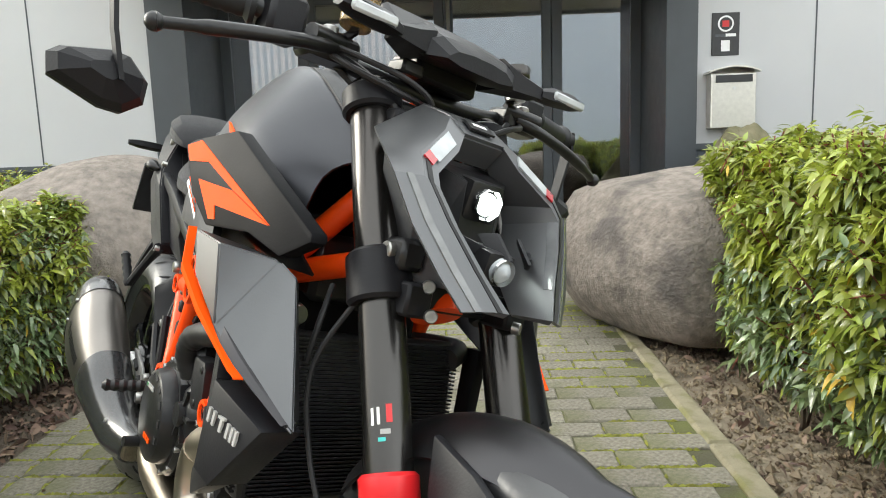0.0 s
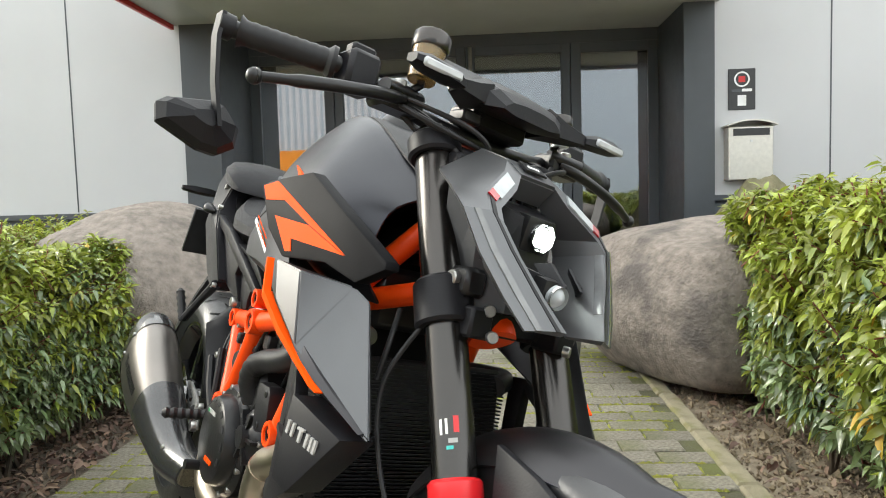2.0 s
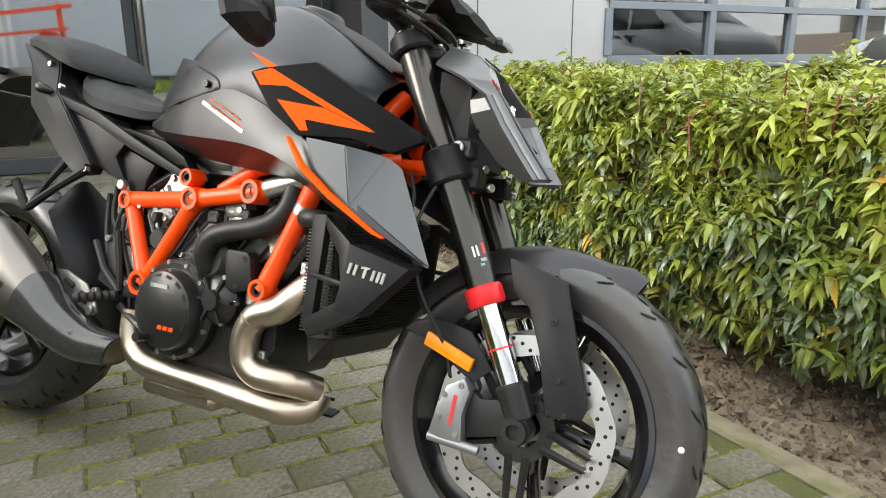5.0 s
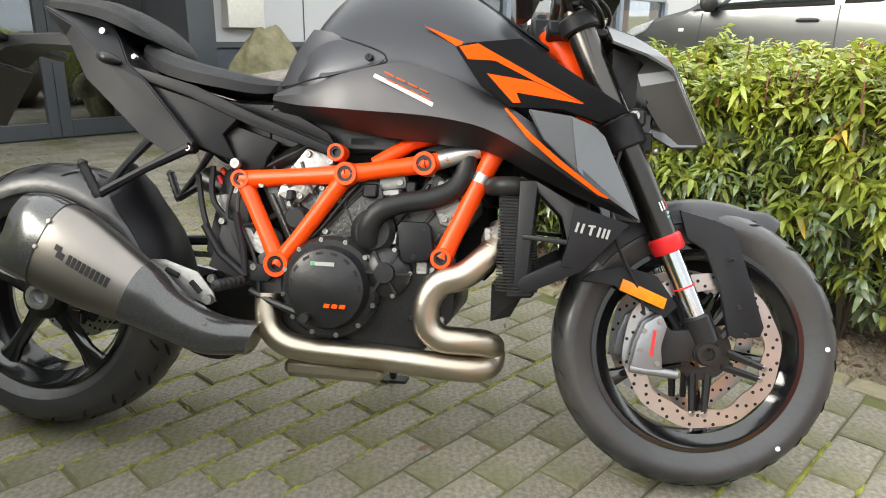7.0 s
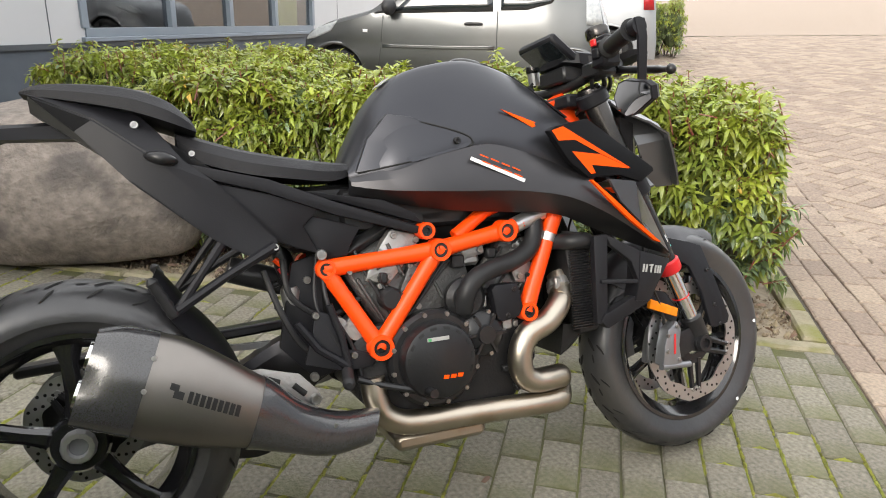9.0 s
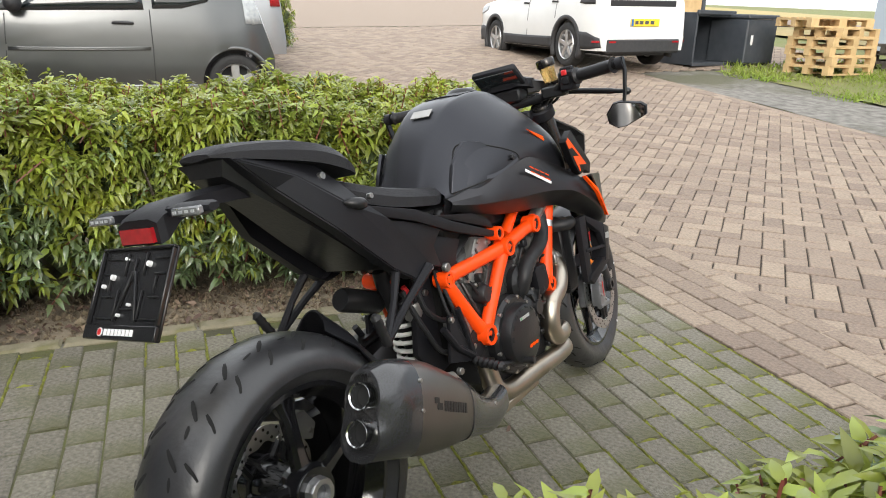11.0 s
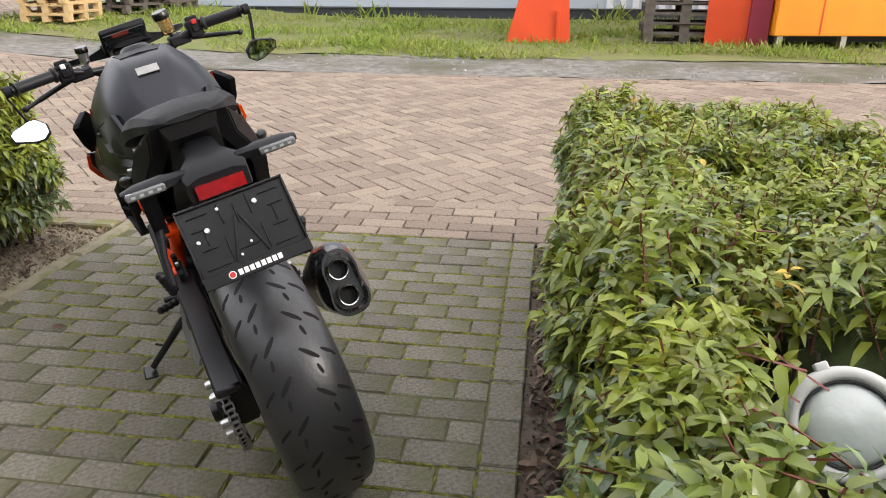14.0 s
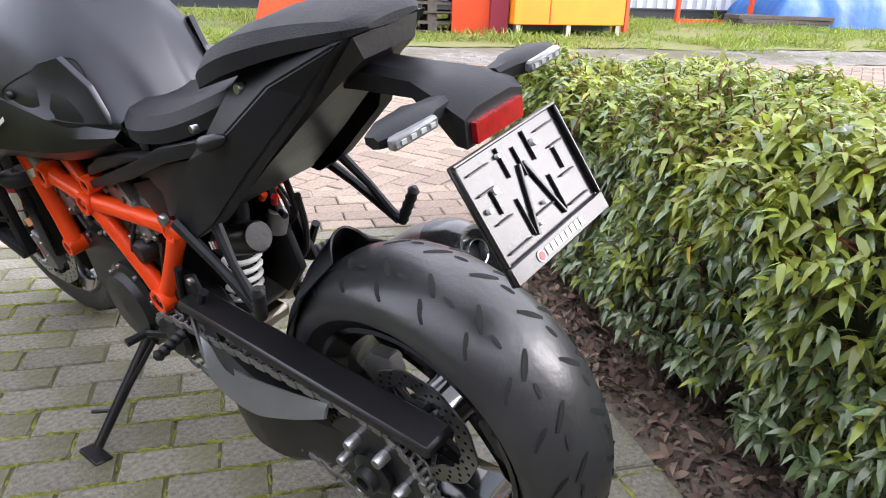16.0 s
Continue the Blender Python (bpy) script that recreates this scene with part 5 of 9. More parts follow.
for s in (-1, 1):
    bm = bmesh.new()
    rings = []
    for y, hx, hz in ((0.125, 0.012, 0.008), (0.145, 0.022, 0.013), (0.19, 0.021, 0.012), (0.212, 0.012, 0.007)):
        c = Vector((1.268, s * y, 0.715 + (y - 0.12) * 0.08))
        rings.append([c + Vector((hx * a_, 0, hz * b_)) for a_, b_ in ((1, -0.6), (1, 0.4), (0.5, 1), (-1, 1), (-1, -0.4), (0.2, -1))])
    loft(bm, rings)
    ind = bp("front_indicator", bm, M["plastic"], cowl, "slim front indicator", True, True)
    bm = bmesh.new()
    box(bm, 1.284, 1.292, min(s * 0.14, s * 0.205), max(s * 0.14, s * 0.205), 0.711, 0.724, 0.003)
    bp("lens", bm, M["lamp_lens"], ind, "clear lens", True, True)

# -- headlight mask
def at(p, s):
    return (p[0], s * p[1] - 0.022, p[2])


for s in (-1, 1):
    # one shell: back edge, outer crease, front crease, and the lip into the lamp cavity
    bak = [(1.262, 0.040, 0.645), (1.266, 0.108, 0.596), (1.330, 0.130, 0.566), (1.378, 0.140, 0.536), (1.406, 0.124, 0.486), (1.438, 0.100, 0.438), (1.460, 0.078, 0.405)]
    out = [(1.318, 0.036, 0.628), (1.345, 0.060, 0.604), (1.374, 0.108, 0.564), (1.394, 0.111, 0.538), (1.418, 0.094, 0.498), (1.448, 0.068, 0.450), (1.474, 0.047, 0.411)]
    inn = [(1.348, 0.032, 0.606), (1.366, 0.050, 0.580), (1.392, 0.092, 0.545), (1.406, 0.096, 0.528), (1.430, 0.080, 0.490), (1.459, 0.054, 0.445), (1.484, 0.034, 0.412)]
    cav = [(1.325, 0.030, 0.582), (1.322, 0.046, 0.566), (1.326, 0.066, 0.538), (1.332, 0.072, 0.515), (1.350, 0.060, 0.476), (1.382, 0.042, 0.436), (1.425, 0.026, 0.408)]
    rows = [[at(p, s) for p in r] for r in (bak, out, inn, cav)]
    mask = bp("headlight_mask", strip(rows, 0.005), M["mask_grey"], None, "matt anthracite headlight mask wing", True, True, 18)

    def inlay(nm, a, b, k0, k1, lift, mat, lab):
        """A strip between two lines of the wing's face, lifted off it."""
        bm = bmesh.new()
        rings = []
        for p, q in zip(a, b):
            p, q = Vector(p), Vector(q)
            u, v = p.lerp(q, k0), p.lerp(q, k1)
            d = Vector((lift, 0, lift * 0.5))
            rings.append([Vector(at(w, s)) for w in (u + d, v + d, v - d * 0.2, u - d * 0.2)])
        loft(bm, rings)
        bp(nm, bm, M[mat], mask, lab, True, True)

    inlay("position_light", out[3:], bak[3:], 0.40, 0.62, 0.002, "smoked", "smoked daytime light strip")
    inlay("position_light", inn[3:6], cav[3:6], 0.06, 0.20, 0.002, "smoked", "smoked inner light strip")
    third = [tuple(Vector(a).lerp(Vector(b), 0.80)) for a, b in ((out[1], out[2]), (inn[1], inn[2]))]
    inlay("upper_light", [third[0], out[2]], [third[1], inn[2]], 0.12, 0.62, 0.0025, "tail_red", "red end of the light strip")
    inlay("upper_light", [out[1], third[0]], [inn[1], third[1]], 0.12, 0.72, 0.0025, "lamp_lens", "clear upper light strip")
    inlay("light_edge", out[2:], inn[2:], 0.25, 0.55, 0.0012, "satin", "dark glossy edge of the lamp glass")
# centre of the mask: bridge, dark cavity, lamp units
bm = bmesh.new()
loft(bm, [[Vector((x, u * w - 0.022, z + d)) for u, d in ((-1, 0), (1, 0), (1, -0.006), (-1, -0.006))] for x, w, z in ((1.262, 0.041, 0.646), (1.318, 0.037, 0.629), (1.348, 0.033, 0.607), (1.325, 0.031, 0.583))])
bp("mask_bridge", bm, M["mask_grey"], None, "matt anthracite mask bridge", True, True)
bm = bmesh.new()
box(bm, -0.012, 0.012, -0.020, 0.020, -0.001, 0.002, 0, pose(1.332, -0.022, 0.6225, 0, 34, 0))
badge = bp("mask_badge", bm, M["satin"], None, "small black badge", False, True)
bm = bmesh.new()
box(bm, -0.003, 0.003, -0.011, 0.011, 0.002, 0.0026, 0, pose(1.332, -0.022, 0.6225, 0, 34, 0))
bp("badge_bar", bm, M["white"], badge, "", False, True)
bm = bmesh.new()
loft(bm, [[Vector((1.27, u * 0.09 - 0.022, z)) for u, z in ((-1, 0.585), (1, 0.585), (0.75, 0.41), (-0.75, 0.41))],
          [Vector((1.325, u * 0.072 - 0.022, z)) for u, z in ((-1, 0.57), (1, 0.57), (0.8, 0.42), (-0.8, 0.42))],
          [Vector((1.365, u * 0.028 - 0.022, z)) for u, z in ((-1, 0.55), (1, 0.55), (1, 0.42), (-1, 0.42))]])
lampbox = bp("headlight_housing", bm, M["satin"], None, "black headlight housing", False, True)
for z, x, r, mt, lb in ((0.529, 1.372, 0.020, "headlamp", "lit square main headlamp"), (0.454, 1.420, 0.016, "lamp_lens", "unlit lower headlamp")):
    bm = bmesh.new()
    box(bm, -0.05, 0.0, -r * 1.35, r * 1.35, -r * 1.25, r * 1.25, 0.008, pose(x, -0.022, z, 0, 12, 0), 2)
    lu = bp("lamp_unit", bm, M["satin"], lampbox, "", True, True)
    place = pose(x, -0.022, z, 0, 12, 0)
    bm = bmesh.new()
    lathe(bm, [(r * 1.02, 0.007), (r * 0.98, 0.010), (r * 0.92, 0.006), (r * 0.62, -0.004)], "x", 8 if mt == "headlamp" else 24)
    bm.transform(place @ Matrix.Rotation(radians(22.5), 4, "X"))
    bp("reflector", bm, M["chrome_lamp"], lu, "bright faceted reflector", True, True)
    bm = bmesh.new()
    lathe(bm, [(0.0, 0.014), (r * 0.45, 0.012), (r * 0.80, 0.006), (r * 0.96, -0.001), (0.0, -0.006)], "x", 12 if mt == "headlamp" else 24)
    bm.transform(place @ Matrix.Rotation(radians(22.5), 4, "X"))
    lens = bp("lens", bm, M["clear"] if mt == "headlamp" else M[mt], lu, lb, True, True)
    lens.visible_shadow = mt != "headlamp"
    if mt == "headlamp":
        bm = bmesh.new()
        lathe(bm, [(0.0, 0.004), (r * 0.40, 0.003), (r * 0.62, -0.001), (0.0, -0.0035)], "x", 12)
        bm.transform(place)
        bp("bulb", bm, M[mt], lu, "lit lamp core", True, True)
bm = bmesh.new()
for u in (-1, 1):
    slab(bm, [(1.40, -0.020, 0.497), (1.43, -0.018, 0.468), (1.415, -0.030, 0.462), (1.385, -0.036, 0.492)], 0.006, 0.001, u > 0)
    slab(bm, [(1.345, -0.09, 0.500), (1.415, -0.032, 0.475), (1.41, -0.032, 0.462), (1.345, -0.095, 0.482)], 0.006, 0.001, u > 0)
bp("lamp_fin", bm, M["plastic"], lampbox, "", True, True)

# -- tank
SECT = [(0.572, 0.512, 0.055, 0.100, 0.497, 0.115, 0.482), (0.615, 0.592, 0.060, 0.112, 0.545, 0.140, 0.488), (0.660, 0.658, 0.072, 0.130, 0.590, 0.168, 0.494),
        (0.720, 0.710, 0.080, 0.145, 0.622, 0.184, 0.505), (0.800, 0.732, 0.090, 0.158, 0.634, 0.194, 0.524), (0.880, 0.736, 0.096, 0.172, 0.628, 0.200, 0.530),
        (0.960, 0.714, 0.100, 0.186, 0.608, 0.208, 0.500), (1.030, 0.676, 0.098, 0.192, 0.582, 0.212, 0.480), (1.100, 0.628, 0.088, 0.172, 0.556, 0.200, 0.460), (1.165, 0.585, 0.075, 0.130, 0.535, 0.150, 0.450)]


def tank_point(i, j):
    x, zt, w1, w2, z2, w3, z3 = SECT[i]
    half = [(0, zt), (w1 * 0.6, zt - 0.002), (w1, zt - 0.014), (w2, z2), (w3, z3), (w3 * 0.8, z3 - 0.05)]
    y, z = half[j]
    return x, y, z


bm = bmesh.new()
cols = []
for j in range(6):
    cols.append(curve([tank_point(i, j) for i in range(len(SECT))], 5))
rows = []
for k in range(len(cols[0])):
    half = curve([cols[j][k] for j in range(6)], 4)
    row = [Vector((p.x, -p.y, p.z)) for p in half[:0:-1]] + list(half)
    rows.append(row)
bm.free()
bm = strip(rows, 0.004)
tank = bp("fuel_tank", bm, M["tank_paint"], None, "matt dark grey fuel tank", True, False, 30)
bm = bmesh.new()
lathe(bm, [(0.0, 0.012), (0.035, 0.012), (0.043, 0.008), (0.048, 0.0), (0.052, -0.006), (0.0, -0.006)], "z", 32)
bm.transform(pose(0.915, 0, 0.733, 0, 14, 0))
bp("fuel_cap", bm, M["satin"], tank, "round black fuel cap", True)
bm = bmesh.new()
rows = []
for x, zt, w in ((0.80, 0.7335, 0.055), (0.86, 0.7385, 0.070), (0.93, 0.727, 0.078), (1.0, 0.697, 0.080), (1.08, 0.645, 0.076), (1.15, 0.600, 0.066)):
    rows.append([(x, w * u, zt + 0.003 - 0.004 * abs(u)) for u in (-1, -0.5, 0, 0.5, 1)])
bm.free()
bm = strip(rows, 0.004)
bp("tank_cover", bm, M["plastic"], tank, "black cover along the tank's top", True)
bm = bmesh.new()
box(bm, -0.014, 0.014, -0.031, 0.031, -0.0008, 0.0012, 0, pose(0.694, 0.0, 0.6975, 0, -52 + 15, 0))
bp("warning_label", bm, M["mark_grey"], tank, "small white warning label", False)
# seams of the knee panels, laid on the tank
bpy.context.view_layer.update()
solid = tank.evaluated_get(bpy.context.evaluated_depsgraph_get())
for s in (-1, 1):
    line = []
    for p in curve([(0.628, 0, 0.560), (0.660, 0, 0.604), (0.720, 0, 0.592), (0.806, 0, 0.562), (0.830, 0, 0.544), (0.816, 0, 0.530), (0.703, 0, 0.508), (0.590, 0, 0.490)], 8):
        hit = solid.ray_cast(Vector((p.x, s * 0.5, p.z)), Vector((0, -s, 0)))
        if hit[0]:
            line.append(hit[1].copy())
    bm = bmesh.new()
    tube(bm, line, 0.0022, 6)
    bp("panel_seam", bm, M["groove"], tank, "dark seam round the knee panel", True)
# knee panels and their screws
kp = [(0.585, -0.128, 0.492), (0.615, -0.128, 0.560), (0.660, -0.142, 0.612), (0.705, -0.158, 0.603), (0.806, -0.183, 0.562), (0.830, -0.195, 0.542), (0.816, -0.200, 0.530), (0.703, -0.186, 0.506)]
for ob in plates("knee_panel", kp, 0.012, M["tank_paint"], "matt dark knee panel", 0.002, parent=tank):
    pass
for s in (-1, 1):
    bolt(tank, (0.795, s * 0.196, 0.545), (0, s, 0), 0.009, 0.004, "satin")
    bolt(tank, (1.10, s * 0.196, 0.545), (0.3, s, 0.3), 0.007, 0.004, "satin")

# -- side panels below the tank
LEN = [(0.572, 0.120, 0.480, 0.134, 0.464, 0.125, 0.450), (0.640, 0.155, 0.494, 0.168, 0.450, 0.140, 0.428), (0.720, 0.184, 0.510, 0.197, 0.442, 0.150, 0.408), (0.800, 0.196, 0.526, 0.210, 0.436, 0.155, 0.394),
       (0.870, 0.203, 0.533, 0.220, 0.432, 0.160, 0.386), (0.950, 0.214, 0.510, 0.232, 0.424, 0.168, 0.378), (1.040, 0.226, 0.470, 0.246, 0.404, 0.178, 0.366), (1.130, 0.250, 0.415, 0.252, 0.360, 0.190, 0.325), (1.230, 0.246, 0.330, 0.243, 0.300, 0.200, 0.280), (1.335, 0.196, 0.249, 0.196, 0.246, 0.190, 0.243)]
for s in (-1, 1):
    T_ = curve([(l[0], -l[1], l[2]) for l in LEN], 4)
    C_ = curve([(l[0], -l[3], l[4]) for l in LEN], 4)
    B_ = curve([(l[0], -l[5], l[6]) for l in LEN], 4)
    rows = []
    for a, c, b in zip(T_, C_, B_):
        m1 = (a + c) / 2 + Vector((0, -0.006, 0))
        rows.append([a + Vector((0, 0.012, 0.002)), a, m1, c, b])
    bm = strip(rows, 0.004, s > 0)
    sp = bp("side_panel", bm, M["anthracite"], None, "matt anthracite side panel", True, False, 24)
    # model marks as plain bars
    for (x0, z0, x1, z1, th, mt) in ((0.815, 0.508, 0.936, 0.452, 0.007, "white"), (0.938, 0.452, 0.952, 0.444, 0.010, "red")):
        bm = bmesh.new()
        yy = -0.2285
        slab(bm, [(x0, yy + 0.010, z0), (x1, yy, z1), (x1 - 0.003, yy, z1 - th), (x0 - 0.003, yy + 0.009, z0 - th)], 0.001, 0, s > 0)
        bp("model_mark", bm, M[mt], sp, "", False)
    for q in range(4):
        bm = bmesh.new()
        x0, z0 = 0.835 + q * 0.024, 0.512 - q * 0.0105
        yy = -0.222 - q * 0.0018
        for (dx0, dz0, dx1, dz1) in ((0, 0, 0.018, -0.008), (0.004, -0.014, 0.022, -0.022)):
            slab(bm, [(x0 + dx0, yy, z0 + dz0), (x0 + dx1, yy - 0.001, z0 + dz1), (x0 + dx1, yy - 0.001, z0 + dz1 - 0.0025), (x0 + dx0, yy, z0 + dz0 - 0.0025)], 0.001, 0, s > 0)
        bp("model_mark", bm, M["decal"], sp, "", False)
    # orange flash along the spear
    bm = bmesh.new()
    top = [(1.080, 0.440), (1.127, 0.393), (1.182, 0.349), (1.262, 0.292), (1.276, 0.284)]
    low = [(1.076, 0.439), (1.122, 0.385), (1.178, 0.340), (1.257, 0.288), (1.275, 0.282)]
    rows2 = []
    for i in range(5):
        f = top[i][0]
        yb = -0.258 - 0.30 * max(0.0, min(0.06, f - 1.06)) if f < 1.14 else -0.276 + (f - 1.14) * 0.30
        rows2.append([Vector((top[i][0], yb - 0.006, top[i][1])), Vector((low[i][0], yb - 0.006, low[i][1])), Vector((low[i][0], yb + 0.005, low[i][1])), Vector((top[i][0], yb + 0.005, top[i][1]))])
    if s > 0:
        rows2 = [[Vector((p.x, -p.y, p.z)) for p in r] for r in rows2]
    loft(bm, rows2)
    bp("orange_flash", bm, M["decal"], sp, "orange flash along the edge", False)
    # spear: the grey air scoop facing ahead
    A, B2, C2, D2, T2 = (1.120, -0.270, 0.440), (1.199, -0.262, 0.430), (1.246, -0.200, 0.421), (1.268, -0.184, 0.404), (1.345, -0.190, 0.241)
    E2, F2 = (1.215, -0.256, 0.330), (1.275, -0.229, 0.282)
    bm = bmesh.new()
    k = -1 if s > 0 else 1
    V_ = [bm.verts.new((p[0], p[1] * k, p[2])) for p in (A, B2, C2, D2, T2, F2, E2, (1.150, -0.272, 0.385))]
    bm.faces.new((V_[0], V_[1], V_[6], V_[7]))
    bm.faces.new((V_[1], V_[2], V_[6]))
    bm.faces.new((V_[2], V_[3], V_[5], V_[6]))
    bm.faces.new((V_[3], V_[4], V_[5]))
    Q_ = [bm.verts.new((p[0], p[1] * k, p[2])) for p in ((1.230, -0.165, 0.395), (1.30, -0.165, 0.245), (1.12, -0.20, 0.425))]
    bm.faces.new((V_[3], Q_[0], Q_[1], V_[4]))
    bm.faces.new((V_[2], Q_[0], V_[3]))
    bm.faces.new((V_[0], Q_[2], V_[2], V_[1]))
    bmesh.ops.recalc_face_normals(bm, faces=bm.faces[:])
    bmesh.ops.solidify(bm, geom=bm.faces[:], thickness=0.004)
    bmesh.ops.bevel(bm, geom=[e for e in bm.edges if e.is_manifold and e.calc_face_angle(0) > 0.25], offset=0.002, segments=2, affect="EDGES")
    bp("air_scoop", bm, M["grey_paint"], sp, "matt grey spear-shaped air scoop", True, False, 25)


def shroud_y(x, z):
    return -0.588 + 0.267 * x + 0.106 * z


SH = [(0.978, 0.552), (1.000, 0.561), (1.098, 0.577), (1.200, 0.518), (1.304, 0.460), (1.306, 0.450), (1.256, 0.426), (1.183, 0.446), (1.084, 0.444), (1.028, 0.484)]
for s in (-1, 1):
    bm = bmesh.new()
    slab(bm, [(x, shroud_y(x, z), z) for x, z in SH], 0.022, 0.004, s > 0)
    sh = bp("tank_shroud", bm, M["shroud_black"], None, "black tank shroud with an orange flash", True)
    for poly in ([(0.986, 0.5515), (1.020, 0.560), (1.126, 0.508), (1.224, 0.460), (1.128, 0.4965), (1.053, 0.530), (1.003, 0.529)],
                 [(1.039, 0.505), (1.127, 0.4955), (1.222, 0.4595), (1.095, 0.473), (1.104, 0.454), (1.090, 0.453)]):
        bm = bmesh.new()
        slab(bm, [(x, shroud_y(x, z) - 0.0012, z) for x, z in poly], 0.002, 0, s > 0)
        bp("orange_flash", bm, M["decal"], sh, "bright orange flash", False)
    bm = bmesh.new()
    slab(bm, [(0.905, -0.1935, 0.608), (0.995, -0.2005, 0.572), (0.975, -0.2035, 0.565)], 0.004, 0, s > 0)
    bp("orange_tip", bm, M["decal"], sh, "", False)

# -- radiator and its covers
bm = bmesh.new()
box(bm, 1.075, 1.135, -0.165, 0.165, 0.075, 0.315, 0.006, Matrix.Translation((1.1, 0, 0.2)) @ pose(0, 0, 0, 0, -6, 0) @ Matrix.Translation((-1.1, 0, -0.2)))
radi = bp("radiator", bm, M["fins"], None, "black finned radiator", True)
bm = bmesh.new()
for i in range(40):
    z = 0.085 + i * 0.0056
    box(bm, 1.134, 1.142, -0.155, 0.155, z, z + 0.0022, 0, Matrix.Translation((1.1, 0, 0.2)) @ pose(0, 0, 0, 0, -6, 0) @ Matrix.Translation((-1.1, 0, -0.2)))
tagged(bp("cooling_mesh", bm, M["satin"], radi, "", False), kind="stuff")
bm = bmesh.new()
for i in range(34):
    z = 0.09 + i * 0.0063
    for s in (-1, 1):
        box(bm, 1.07, 1.13, s * 0.168 - 0.004, s * 0.168 + 0.004, z, z + 0.0028, 0)
tagged(bp("side_mesh", bm, M["satin"], radi, "", False), kind="stuff")
for s in (-1, 1):
    for pts, d in (([(1.215, -0.245, 0.268), (1.321, -0.217, 0.236), (1.238, -0.240, 0.145), (1.195, -0.246, 0.152), (1.206, -0.248, 0.196)], 0.05),
                   ([(1.238, -0.240, 0.145), (1.131, -0.225, 0.092), (1.115, -0.222, 0.110), (1.124, -0.225, 0.126), (1.194, -0.243, 0.163)], 0.03),
                   ([(1.140, -0.220, 0.312), (1.216, -0.243, 0.269), (1.206, -0.246, 0.196), (1.192, -0.240, 0.245), (1.148, -0.222, 0.287)], 0.02),
                   ([(1.120, -0.222, 0.208), (1.206, -0.245, 0.202), (1.206, -0.245, 0.192), (1.120, -0.222, 0.198)], 0.012),
                   ([(1.110, -0.215, 0.310), (1.145, -0.220, 0.312), (1.132, -0.220, 0.100), (1.108, -0.215, 0.105)], 0.02)):
        bm = bmesh.new()
        slab(bm, pts, d, 0.003, s > 0)
        cv = bp("radiator_cover", bm, M["plastic"], radi, "black radiator side cover", True)
        if d == 0.05:
            for q, (lean, wd) in enumerate(((0.0, 0.0045), (0.010, 0.0045), (0.021, 0.014), (0.0265, 0.0045), (0.041, 0.0045), (0.050, 0.0045), (0.058, 0.0045))):
                bm = bmesh.new()
                x0 = 1.222 + lean
                yq = -0.2425 + lean * 0.262 - 0.0045
                z0 = 0.236 - lean * 0.19
                hh_ = 0.0045 if wd > 0.01 else 0.019
                slab(bm, [(x0, yq, z0), (x0 + wd, yq + wd * 0.262, z0 - 0.001), (x0 + wd - hh_ * 0.25, yq + wd * 0.262, z0 - hh_), (x0 - hh_ * 0.25, yq, z0 - hh_ + 0.001)], 0.003, 0, s > 0)
                bp("logo_bar", bm, M["mark_grey"], cv, "", False)
    bm = bmesh.new()
    tube(bm, curve([(1.13, s * 0.15, 0.290), (1.105, s * 0.185, 0.300), (1.070, s * 0.180, 0.300), (1.045, s * 0.13, 0.300)], 5), 0.019, 14)
    bp("radiator_hose", bm, M["hose"], radi, "", True)
# belly of the cooler
bm = bmesh.new()
loft(bm, [[Vector((1.06, u * 0.14, 0.10)) for u in (-1, 1)] + [Vector((1.06, u * 0.12, 0.02)) for u in (1, -1)], [Vector((1.13, u * 0.14, 0.09)) for u in (-1, 1)] + [Vector((1.10, u * 0.10, 0.03)) for u in (1, -1)]])
bp("radiator_lower_tank", bm, M["satin"], radi, "", True)

